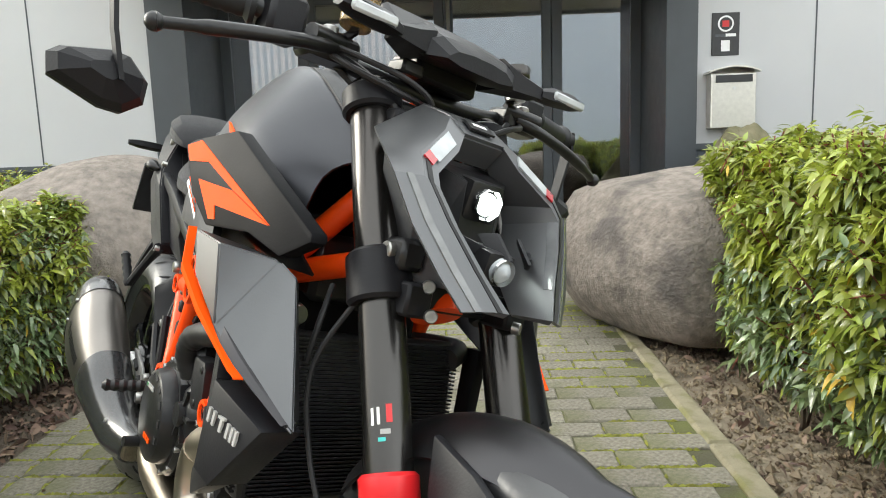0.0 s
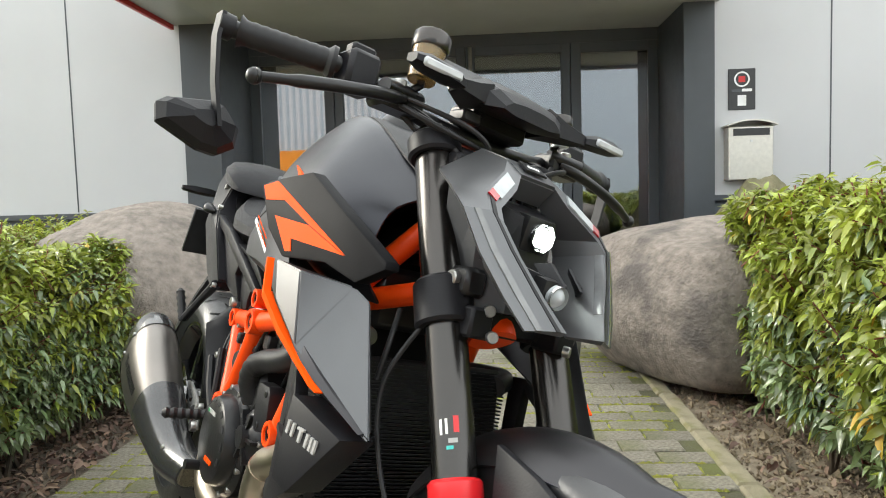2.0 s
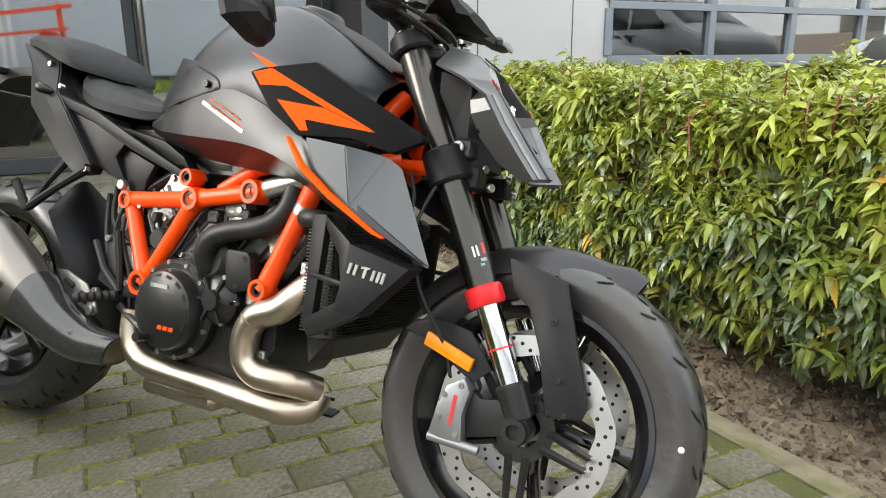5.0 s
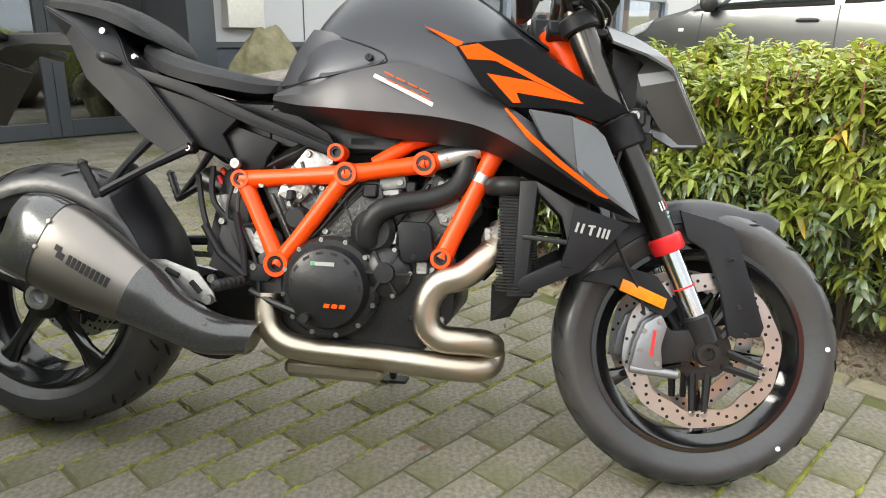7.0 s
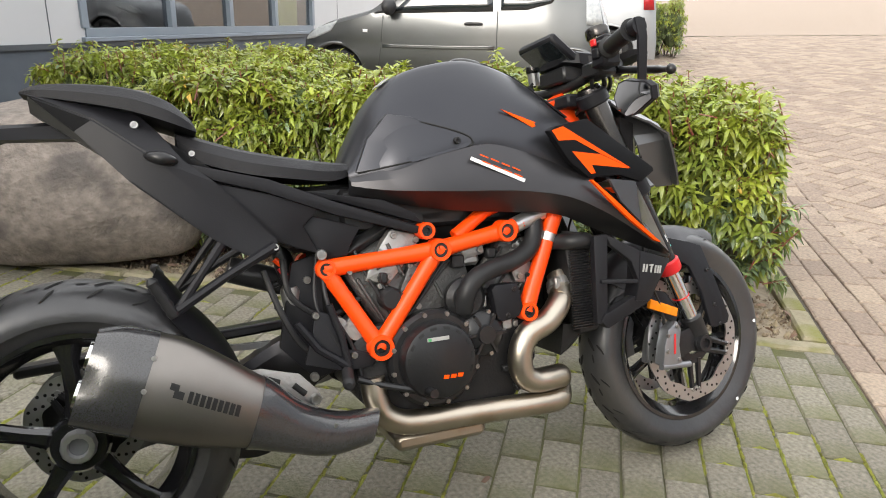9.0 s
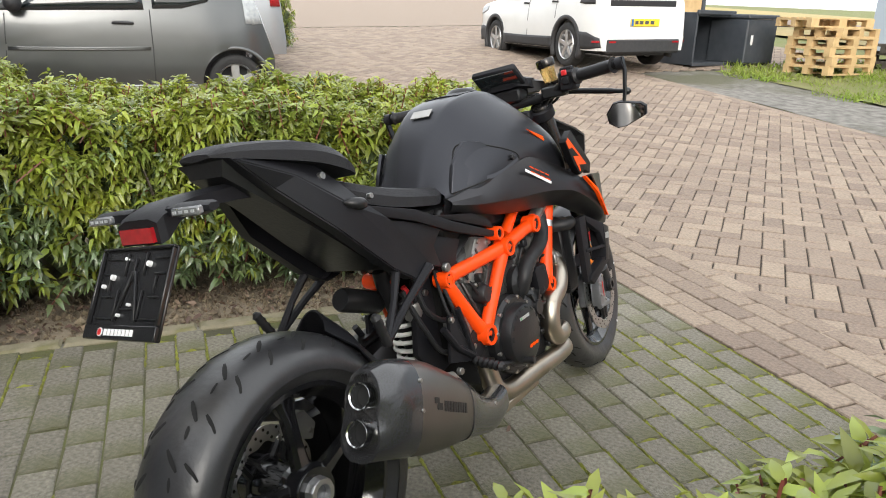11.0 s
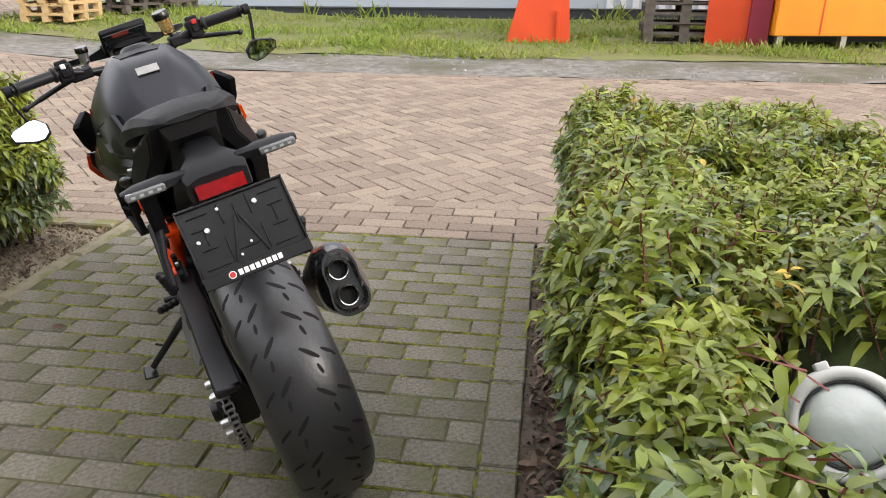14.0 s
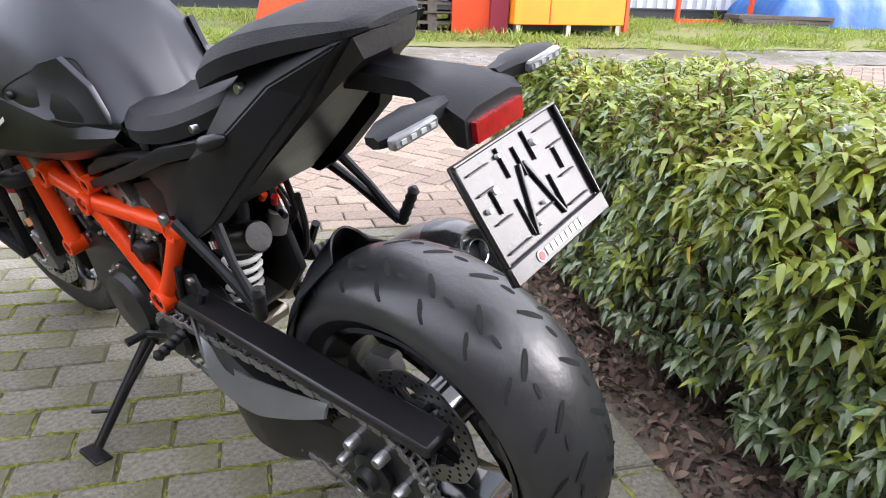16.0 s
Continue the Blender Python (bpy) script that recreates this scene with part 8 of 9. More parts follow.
tube(bm, [(0.745, 0.15, -0.055), (0.775, 0.24, -0.150)], 0.006, 8)
bp("side_stand", bm, M["satin"], None, "black side stand", True)
bm = bmesh.new()
slab(bm, [(0.66, -0.150, 0.03), (0.78, -0.150, 0.00), (0.825, -0.150, -0.06), (0.74, -0.150, -0.07)], 0.05, 0.006, True)
bp("stand_bracket", bm, M["satin"], None, "", True)
bm = bmesh.new()
slab(bm, [(0.40, -0.075, 0.13), (0.44, -0.075, 0.31), (0.52, -0.075, 0.33), (0.575, -0.075, 0.20), (0.56, -0.075, 0.07), (0.47, -0.075, 0.05)], 0.018, 0.005)
guard = bp("shock_cover", bm, M["plastic"], None, "black plate beside the shock", True)
bolt(guard, (0.47, -0.076, 0.27), (0, -1, 0), 0.010, 0.006)
bolt(guard, (0.53, -0.076, 0.12), (0, -1, 0), 0.010, 0.006)
for pth in ([(0.42, -0.09, 0.32), (0.43, -0.10, 0.24), (0.50, -0.105, 0.19), (0.58, -0.10, 0.22)], [(0.38, -0.08, 0.30), (0.41, -0.10, 0.20), (0.46, -0.11, 0.12), (0.57, -0.11, 0.10)]):
    bm = bmesh.new()
    tube(bm, curve(pth, 8), 0.007, 8)
    bp("cable", bm, M["hose"], guard, "", True)
# hoses round the steering head
for pth, r in (([(1.16, -0.19, 0.695), (1.215, -0.150, 0.668), (1.245, -0.100, 0.652), (1.250, -0.050, 0.640), (1.225, -0.030, 0.600)], 0.0045), ([(1.165, -0.185, 0.700), (1.222, -0.140, 0.682), (1.262, -0.085, 0.664), (1.262, -0.045, 0.640), (1.235, -0.030, 0.585)], 0.004),
               ([(1.16, 0.19, 0.695), (1.22, 0.15, 0.672), (1.25, 0.10, 0.655), (1.24, 0.05, 0.62), (1.215, 0.03, 0.57)], 0.0045), ([(1.24, -0.125, 0.395), (1.262, -0.145, 0.355), (1.258, -0.150, 0.300)], 0.004), ([(1.285, -0.060, 0.560), (1.315, -0.075, 0.500), (1.312, -0.080, 0.440), (1.300, -0.085, 0.400)], 0.0045)):
    bm = bmesh.new()
    tube(bm, curve(pth, 8), r, 8)
    bp("cable", bm, M["hose"], hb, "thin black cable", True, True)
# steering stop plug and horn bracket below the lower clamp
bm = bmesh.new()
tube(bm, [(1.215, -0.165, 0.350), (1.228, -0.160, 0.352), (1.236, -0.158, 0.353)], [0.013, 0.015, 0.011], 16)
bp("clamp_plug", bm, M["bolt"], None, "", True, True)
bm = bmesh.new()
box(bm, 1.285, 1.345, -0.105, -0.070, 0.432, 0.470, 0.006)
box(bm, 1.300, 1.330, -0.112, -0.060, 0.405, 0.434, 0.005)
horn = bp("mask_bracket", bm, M["satin"], None, "black bracket behind the headlight mask", True, True)
bolt(horn, (1.320, -0.108, 0.452), (0, -1, 0), 0.013, 0.006, steer=True)
bolt(horn, (1.318, 0.062, 0.452), (0, 1, 0), 0.010, 0.005, steer=True)
for pth, r in (([(1.17, -0.17, 0.69), (1.22, -0.12, 0.66), (1.24, -0.06, 0.60), (1.23, -0.04, 0.50)], 0.006), ([(1.16, -0.15, 0.68), (1.19, -0.10, 0.64), (1.20, -0.02, 0.60), (1.19, 0.02, 0.52)], 0.005), ([(1.17, 0.17, 0.69), (1.22, 0.11, 0.65), (1.22, 0.05, 0.56)], 0.005),
               ([(1.30, -0.115, 0.40), (1.275, -0.15, 0.30), (1.29, -0.14, 0.20), (1.345, -0.12, 0.10), (1.36, -0.115, 0.05)], 0.0035), ([(1.30, 0.115, 0.40), (1.275, 0.15, 0.30), (1.29, 0.14, 0.20), (1.345, 0.12, 0.10), (1.36, 0.115, 0.05)], 0.0035), ([(1.30, -0.05, 0.56), (1.33, -0.055, 0.47), (1.32, -0.05, 0.38)], 0.004)):
    bm = bmesh.new()
    tube(bm, curve(pth, 8), r, 8)
    bp("brake_hose", bm, M["hose"], None, "thin black hose", True, True)


# ---- cars ----
def lerp_table(tab, x):
    """Smooth reading of a table of (x, value) pairs."""
    if x <= tab[0][0]:
        return tab[0][1]
    for (a, va), (b, vb) in zip(tab, tab[1:]):
        if x <= b:
            return va + (vb - va) * (x - a) / (b - a)
    return tab[-1][1]


def with_holes(ob, cutters, place):
    """Cut shapes out of a mesh for good."""
    tmp = []
    for bm in cutters:
        me = bpy.data.meshes.new("cutter")
        bm.to_mesh(me)
        bm.free()
        c = bpy.data.objects.new("cutter", me)
        c.matrix_world = place
        scene.collection.objects.link(c)
        mod = ob.modifiers.new("cut", "BOOLEAN")
        mod.operation, mod.object, mod.solver = "DIFFERENCE", c, "EXACT"
        tmp.append(c)
    bpy.context.view_layer.update()
    dg = bpy.context.evaluated_depsgraph_get()
    me = bpy.data.meshes.new_from_object(ob.evaluated_get(dg))
    ob.modifiers.clear()
    old = ob.data
    ob.data = me
    bpy.data.meshes.remove(old)
    for c in tmp:
        bpy.data.objects.remove(c)


def car(name, label, m, spec, paint):
    """A car, nose to -x, near flank to -y, origin under the middle. spec: roofline and belt tables, width, axles, wheel radius."""
    ob = thing(name, label, "car", m)
    top, belt, half, sill = spec["top"], spec["belt"], spec["half"], spec["sill"]
    x0, x1 = top[0][0], top[-1][0]

    def side(x, z):
        w = lerp_table(half, x)
        zb = lerp_table(belt, x)
        if z <= zb:
            k = (z - 0.55) / 0.4
            w2 = w - 0.035 * k * k
            w2 -= 0.02 * math.exp(-((z - 0.62) / 0.06) ** 2) * spec.get("waist", 0.6)
            return w2
        k = (zb - 0.55) / 0.4
        return w - 0.035 * k * k - (z - zb) * spec["lean"]

    rings = []
    xs = [x0 + (x1 - x0) * i / 44 for i in range(45)]
    for x in xs:
        t = lerp_table(top, x)
        zs = [sill + (t - 0.05 - sill) * (i / 9) for i in range(10)]
        ring = [(0.0, sill), (side(x, sill) * 0.8, sill)]
        ring += [(side(x, z), z) for z in zs[0:]]
        w = side(x, t - 0.05)
        ring += [(w - 0.035, t - 0.012), (w * 0.75, t + 0.012), (w * 0.4, t + 0.024), (0.0, t + 0.028)]
        full = ring + [(-y, z) for y, z in ring[-2:0:-1]]
        rings.append([Vector((x, y, z)) for y, z in full])
    bm = bmesh.new()
    loft(bm, rings)
    body = part("body", bm, paint, ob, smooth=True)
    r = spec["wheel"]
    cuts = []
    for ax in spec["axles"]:
        bm = bmesh.new()
        cyl(bm, (ax, -1.2, r), (ax, 1.2, r), r + 0.055, n=40)
        cuts.append(bm)
    with_holes(body, cuts, m)
    body.data.set_sharp_from_angle(angle=radians(32))
    bm = bmesh.new()
    box(bm, x0 + 0.3, x1 - 0.3, -0.62, 0.62, sill - 0.06, sill + 0.5)
    part("underbody", bm, M["car_trim"], ob)
    for ax in spec["axles"]:
        for s in (-1, 1):
            y = s * (lerp_table(half, ax) - 0.03)
            wheel = part("wheel", bmesh.new(), M["car_tyre"], ob)
            wheel.location = (ax, y - s * 0.0, r)
            bm = bmesh.new()
            lathe(bm, [(r * 0.68, -0.19 * s), (r * 0.9, -0.2 * s), (r, -0.17 * s), (r, -0.03 * s), (r * 0.95, 0.0), (r * 0.82, 0.008 * s), (r * 0.68, -0.01 * s)], "y", 40)
            part("tyre", bm, M["car_tyre"], wheel, smooth=True)
            bm = bmesh.new()
            lathe(bm, [(r * 0.69, -0.02 * s), (r * 0.66, 0.0), (r * 0.62, -0.015 * s), (r * 0.62, -0.15 * s), (0.0, -0.15 * s)], "y", 40)
            part("rim", bm, M["alloy"], wheel)
            n = spec["spokes"]
            bm = bmesh.new()
            for q in range(n):
                a = 2 * math.pi * (q + 0.3) / n
                wd = spec["spoke_w"]
                box(bm, r * 0.10, r * 0.65, -0.02, 0.0, -wd, wd, 0.006, Matrix.Rotation(-a, 4, "Y"))
            cyl(bm, (0, -0.03, 0), (0, 0.006, 0), r * 0.17, n=20)
            if s > 0:
                bmesh.ops.transform(bm, verts=bm.verts, matrix=Matrix.Translation((0, 0.01, 0)))
            else:
                bmesh.ops.transform(bm, verts=bm.verts, matrix=Matrix.Translation((0, 0.012, 0)) @ Matrix.Scale(-1, 4, (0, 1, 0)))
                bmesh.ops.reverse_faces(bm, faces=bm.faces[:])
            part("spokes", bm, spec["rim"], wheel)
            # arch lip
            bm = bmesh.new()
            pts = [(ax + (r + 0.055 + spec["lip"] / 2) * math.cos(a), s * (side(ax, 0.6) - 0.012), r + (r + 0.055 + spec["lip"] / 2) * math.sin(a)) for a in np.linspace(-0.35, math.pi + 0.35, 28)]
            for p in pts:
                pass
            ring = []
            for a in np.linspace(-0.45, math.pi + 0.45, 28):
                c, d = math.cos(a), math.sin(a)
                ring.append([Vector((ax + q * c, s * h, r + q * d)) for q, h in ((r + 0.05, side(ax, 0.6) - 0.10), (r + 0.05, side(ax, 0.6) + 0.012), (r + 0.055 + spec["lip"], side(ax, 0.6) + 0.008), (r + 0.06 + spec["lip"], side(ax, 0.6) - 0.06))])
            loft(bm, ring, closed=True)
            part("wheel_arch", bm, spec["arch"], ob, smooth=True)

    def flank(nm, poly, mat, s, lift=0.004, lab="", inset=0.0):
        """A panel on the flank: its outline as (x, z) pairs, filled as a fan strip between lower and upper edge."""
        low, up = poly
        n = 14
        bm = bmesh.new()
        rows = []
        for i in range(n + 1):
            f = i / n
            x_l, z_l = lerp_path(low, f)
            x_u, z_u = lerp_path(up, f)
            col = []
            for j in range(5):
                g = j / 4
                x, z = x_l + (x_u - x_l) * g, z_l + (z_u - z_l) * g
                col.append(bm.verts.new((x, s * (side(x, z) + lift), z)))
            rows.append(col)
        for a, b in zip(rows, rows[1:]):
            for j in range(4):
                bm.faces.new((a[j], b[j], b[j + 1], a[j + 1]) if s < 0 else (a[j + 1], b[j + 1], b[j], a[j]))
        rim = bmesh.ops.extrude_face_region(bm, geom=bm.faces[:])
        bmesh.ops.translate(bm, verts=[v for v in rim["geom"] if isinstance(v, bmesh.types.BMVert)], vec=(0, -s * 0.012, 0))
        bmesh.ops.recalc_face_normals(bm, faces=bm.faces[:])
        return part(nm, bm, mat, ob, lab, True)

    def deck(nm, xa, xb, wa, wb, mat, lift=0.006, lab=""):
        """A panel on the bonnet, screen, roof or tailgate."""
        bm = bmesh.new()
        rows = []
        for i in range(9):
            f = i / 8
            x = xa + (xb - xa) * f
            t = lerp_table(top, x)
            w = (wa + (wb - wa) * f)
            rows.append([bm.verts.new((x, w * g, t + 0.028 - 0.016 * g * g + lift)) for g in (-1, -0.6, -0.2, 0.2, 0.6, 1)])
        for a, b in zip(rows, rows[1:]):
            for j in range(5):
                bm.faces.new((a[j], b[j], b[j + 1], a[j + 1]))
        rim = bmesh.ops.extrude_face_region(bm, geom=bm.faces[:])
        bmesh.ops.translate(bm, verts=[v for v in rim["geom"] if isinstance(v, bmesh.types.BMVert)], vec=(0, 0, -0.012))
        bmesh.ops.recalc_face_normals(bm, faces=bm.faces[:])
        return part(nm, bm, mat, ob, lab, True)

    for s in (-1, 1):
        for nm, poly, mat, lift, lab in spec["flanks"]:
            flank(nm, poly, mat, s, lift, lab)
        for hx, hz in spec["handles"]:
            y = s * (side(hx, hz))
            bm = bmesh.new()
            tube(bm, curve([(hx - 0.09, y, hz), (hx - 0.05, y + s * 0.03, hz + 0.005), (hx + 0.05, y + s * 0.03, hz + 0.005), (hx + 0.09, y, hz)], 4), 0.014, 8)
            bmesh.ops.scale(bm, vec=(1, 1, 1), verts=bm.verts)
            part("door_handle", bm, M["car_trim"], ob, smooth=True)
        mx, mz = spec["mirror"]
        y = side(mx, mz)
        bm = bmesh.new()
        bmesh.ops.create_icosphere(bm, subdivisions=3, radius=1)
        bmesh.ops.transform(bm, verts=bm.verts, matrix=Matrix.LocRotScale((mx, s * (y + 0.13), mz), None, (0.075, 0.115, 0.085)))
        cyl(bm, (mx, s * y * 0.97, mz - 0.05), (mx, s * (y + 0.08), mz - 0.04), 0.025, n=8)
        part("wing_mirror", bm, M["car_trim"], ob, smooth=True)
    for nm, xa, xb, wa, wb, mat, lab in spec["decks"]:
        deck(nm, xa, xb, wa, wb, mat, 0.004, lab)
    return ob


def lerp_path(pts, f):
    k = f * (len(pts) - 1)
    i = min(int(k), len(pts) - 2)
    g = k - i
    return (pts[i][0] + (pts[i + 1][0] - pts[i][0]) * g, pts[i][1] + (pts[i + 1][1] - pts[i][1]) * g)


SEAM = M["car_trim"]
small = dict(
    top=[(-1.73, 0.50), (-1.70, 0.62), (-1.62, 0.74), (-1.35, 0.86), (-0.95, 0.96), (-0.85, 0.99), (-0.35, 1.30), (-0.05, 1.415), (0.35, 1.455), (0.9, 1.44), (1.35, 1.36), (1.52, 1.27), (1.60, 1.05), (1.66, 0.85), (1.73, 0.72), (1.77, 0.55), (1.76, 0.40)],
    belt=[(-1.8, 0.85), (-0.7, 0.93), (0.5, 0.99), (1.7, 1.03)],
    half=[(-1.73, 0.55), (-1.66, 0.68), (-1.5, 0.76), (-1.1, 0.81), (0, 0.815), (1.1, 0.81), (1.5, 0.77), (1.66, 0.70), (1.77, 0.60)],
    sill=0.22, lean=0.34, axles=(-1.25, 1.34), wheel=0.285, spokes=5, spoke_w=0.042, rim=M["alloy"], lip=0.03, arch=M["car_grey"],
    handles=[(0.30, 0.86)], mirror=(-0.60, 1.02),
    flanks=[("side_window", ([(-0.60, 0.955), (0.0, 0.975), (0.50, 0.99)], [(-0.28, 1.26), (0.1, 1.36), (0.46, 1.385)]), M["car_glass"], 0.005, ""),
            ("quarter_window", ([(-0.80, 0.955), (-0.72, 0.955), (-0.65, 0.955)], [(-0.70, 1.02), (-0.62, 1.06), (-0.55, 1.10)]), M["car_trim"], 0.005, ""),
            ("rear_side_window", ([(0.58, 1.0), (0.85, 1.01), (1.10, 1.08)], [(0.56, 1.385), (0.9, 1.37), (1.22, 1.27)]), M["car_glass"], 0.005, ""),
            ("door_seam", ([(0.545, 0.30), (0.55, 0.6), (0.545, 0.99)], [(0.555, 0.30), (0.56, 0.6), (0.555, 0.99)]), SEAM, 0.002, ""),
            ("door_seam", ([(-0.76, 0.30), (-0.72, 0.6), (-0.70, 0.93)], [(-0.75, 0.30), (-0.71, 0.6), (-0.69, 0.93)]), SEAM, 0.002, ""),
            ("rub_strip", ([(-0.70, 0.60), (0.0, 0.60), (0.53, 0.61)], [(-0.70, 0.635), (0.0, 0.635), (0.53, 0.645)]), M["car_grey"], 0.018, ""),
            ("sill_trim", ([(-0.83, 0.23), (0.0, 0.23), (0.95, 0.23)], [(-0.83, 0.275), (0.0, 0.275), (0.95, 0.275)]), M["car_silver"], 0.006, "pale sill strip"),
            ("headlamp", ([(-1.63, 0.66), (-1.5, 0.68), (-1.30, 0.76)], [(-1.60, 0.70), (-1.45, 0.80), (-1.22, 0.87)]), M["lamp_lens"], 0.008, "clear headlamp"),
            ("side_repeater", ([(-0.92, 0.755), (-0.9, 0.755), (-0.87, 0.755)], [(-0.92, 0.785), (-0.9, 0.785), (-0.87, 0.785)]), M["white"], 0.008, ""),
            ("tail_lamp", ([(1.46, 0.88), (1.54, 0.87), (1.63, 0.88)], [(1.44, 1.12), (1.50, 1.14), (1.56, 1.13)]), M["lamp_lens"], 0.010, "clear and red tail lamp"),
            ("tail_lamp", ([(1.44, 1.14), (1.49, 1.15), (1.55, 1.14)], [(1.40, 1.30), (1.44, 1.31), (1.49, 1.28)]), M["tail_red"], 0.010, "red tail lamp"),
            ("bumper_moulding", ([(-1.68, 0.44), (-1.6, 0.44), (-1.56, 0.44)], [(-1.68, 0.50), (-1.6, 0.50), (-1.56, 0.50)]), SEAM, 0.008, "")],
    decks=[("windscreen", -0.80, -0.10, 0.62, 0.52, M["car_glass"], ""), ("rear_window", 1.38, 1.56, 0.5, 0.55, M["car_glass"], "")])
car("car", "dark grey three-door hatchback parked nose to the office", pose(-0.83, 7.42, rise(-0.8, 7.4)), small, M["car_grey"])

mpv = dict(
    top=[(-1.95, 0.55), (-1.90, 0.75), (-1.75, 0.88), (-1.2, 1.04), (-0.55, 1.42), (-0.1, 1.56), (0.6, 1.62), (1.4, 1.60), (1.78, 1.52), (1.88, 1.2), (1.93, 0.9), (1.95, 0.5)],
    belt=[(-2, 0.95), (2, 1.05)],
    half=[(-1.95, 0.62), (-1.8, 0.76), (-1.4, 0.85), (1.4, 0.85), (1.8, 0.82), (1.95, 0.74)],
    sill=0.24, lean=0.22, axles=(-1.25, 1.3), wheel=0.31, spokes=7, spoke_w=0.03, rim=M["alloy"], lip=0.025, arch=M["car_silver"],
    handles=[(0.0, 0.93), (1.0, 0.95)], mirror=(-0.7, 1.1),
    flanks=[("side_window", ([(-0.75, 1.03), (-0.3, 1.04), (0.15, 1.05)], [(-0.35, 1.38), (0.0, 1.50), (0.15, 1.52)]), M["car_glass"], 0.005, ""),
            ("side_window", ([(0.22, 1.05), (0.6, 1.05), (1.05, 1.06)], [(0.22, 1.52), (0.6, 1.53), (1.05, 1.52)]), M["car_glass"], 0.005, ""),
            ("rear_side_window", ([(1.12, 1.06), (1.3, 1.07), (1.55, 1.10)], [(1.12, 1.52), (1.3, 1.51), (1.58, 1.46)]), M["car_glass"], 0.005, ""),
            ("door_seam", ([(0.18, 0.3), (0.18, 0.6), (0.18, 1.04)], [(0.19, 0.3), (0.19, 0.6), (0.19, 1.04)]), SEAM, 0.002, ""),
            ("headlamp", ([(-1.86, 0.68), (-1.7, 0.72), (-1.5, 0.80)], [(-1.82, 0.78), (-1.6, 0.88), (-1.4, 0.93)]), M["lamp_lens"], 0.008, "clear headlamp"),
            ("tail_lamp", ([(1.74, 0.88), (1.80, 0.88), (1.88, 0.88)], [(1.68, 1.46), (1.73, 1.47), (1.79, 1.45)]), M["tail_red"], 0.012, "tall red tail lamp")],
    decks=[("windscreen", -1.1, -0.2, 0.68, 0.6, M["car_glass"], ""), ("rear_window", 1.79, 1.87, 0.6, 0.66, M["car_glass"], "")])
car("car", "silver people carrier with tall red tail lamps", pose(-0.48, 10.1, rise(-0.5, 10.1)), mpv, M["car_silver"])

suv = dict(
    top=[(-2.22, 0.62), (-2.16, 0.86), (-2.0, 0.98), (-1.3, 1.06), (-1.0, 1.12), (-0.45, 1.44), (-0.1, 1.56), (0.6, 1.62), (1.4, 1.58), (1.72, 1.50), (1.98, 1.22), (2.12, 1.05), (2.19, 0.80), (2.22, 0.5)],
    belt=[(-2.2, 0.98), (0, 1.02), (2.2, 1.12)],
    half=[(-2.22, 0.68), (-2.05, 0.84), (-1.5, 0.905), (1.5, 0.905), (1.9, 0.88), (2.12, 0.82), (2.22, 0.74)],
    sill=0.28, lean=0.30, axles=(-1.30, 1.36), wheel=0.345, spokes=5, spoke_w=0.034, rim=M["alloy"], lip=0.055, arch=M["car_trim"],
    handles=[(-0.05, 0.98), (0.95, 1.0)], mirror=(-0.75, 1.14),
    flanks=[("side_window", ([(-0.85, 1.07), (-0.4, 1.08), (0.02, 1.09)], [(-0.38, 1.38), (-0.1, 1.47), (0.02, 1.49)]), M["car_glass"], 0.005, ""),
            ("side_window", ([(0.09, 1.09), (0.5, 1.11), (0.95, 1.13)], [(0.09, 1.49), (0.5, 1.50), (0.93, 1.48)]), M["car_glass"], 0.005, ""),
            ("rear_side_window", ([(1.0, 1.14), (1.25, 1.18), (1.5, 1.26)], [(1.0, 1.48), (1.25, 1.47), (1.5, 1.42)]), M["car_glass"], 0.005, ""),
            ("door_seam", ([(0.05, 0.42), (0.05, 0.6), (0.05, 1.08)], [(0.06, 0.42), (0.06, 0.6), (0.06, 1.08)]), SEAM, 0.002, ""),
            ("door_seam", ([(1.0, 0.75), (1.0, 0.9), (0.98, 1.12)], [(1.01, 0.75), (1.01, 0.9), (0.99, 1.12)]), SEAM, 0.002, ""),
            ("sill_cladding", ([(-0.88, 0.285), (0.0, 0.285), (0.94, 0.285)], [(-0.88, 0.46), (0.0, 0.45), (0.94, 0.46)]), SEAM, 0.016, "black plastic sill cladding"),
            ("bumper_cladding", ([(1.79, 0.30), (2.0, 0.30), (2.20, 0.33)], [(1.74, 0.56), (1.95, 0.55), (2.18, 0.47)]), SEAM, 0.014, "black plastic bumper cladding"),
            ("bumper_cladding", ([(-2.18, 0.32), (-2.0, 0.3), (-1.72, 0.30)], [(-2.18, 0.55), (-1.9, 0.58), (-1.68, 0.55)]), SEAM, 0.014, "black plastic bumper cladding"),
            ("tail_lamp", ([(1.70, 0.98), (1.85, 0.96), (2.06, 0.96)], [(1.72, 1.08), (1.85, 1.09), (2.00, 1.08)]), M["black"], 0.010, "smoked tail lamp"),
            ("reflector", ([(2.08, 0.40), (2.13, 0.40), (2.19, 0.40)], [(2.08, 0.43), (2.13, 0.43), (2.19, 0.43)]), M["tail_red"], 0.026, "low red reflector"),
            ("headlamp", ([(-2.12, 0.78), (-1.95, 0.8), (-1.7, 0.86)], [(-2.1, 0.88), (-1.9, 0.92), (-1.65, 0.95)]), M["lamp_lens"], 0.008, "clear headlamp")],
    decks=[("windscreen", -0.97, -0.2, 0.68, 0.6, M["car_glass"], ""), ("rear_window", 1.74, 1.97, 0.58, 0.66, M["car_glass"], "")])
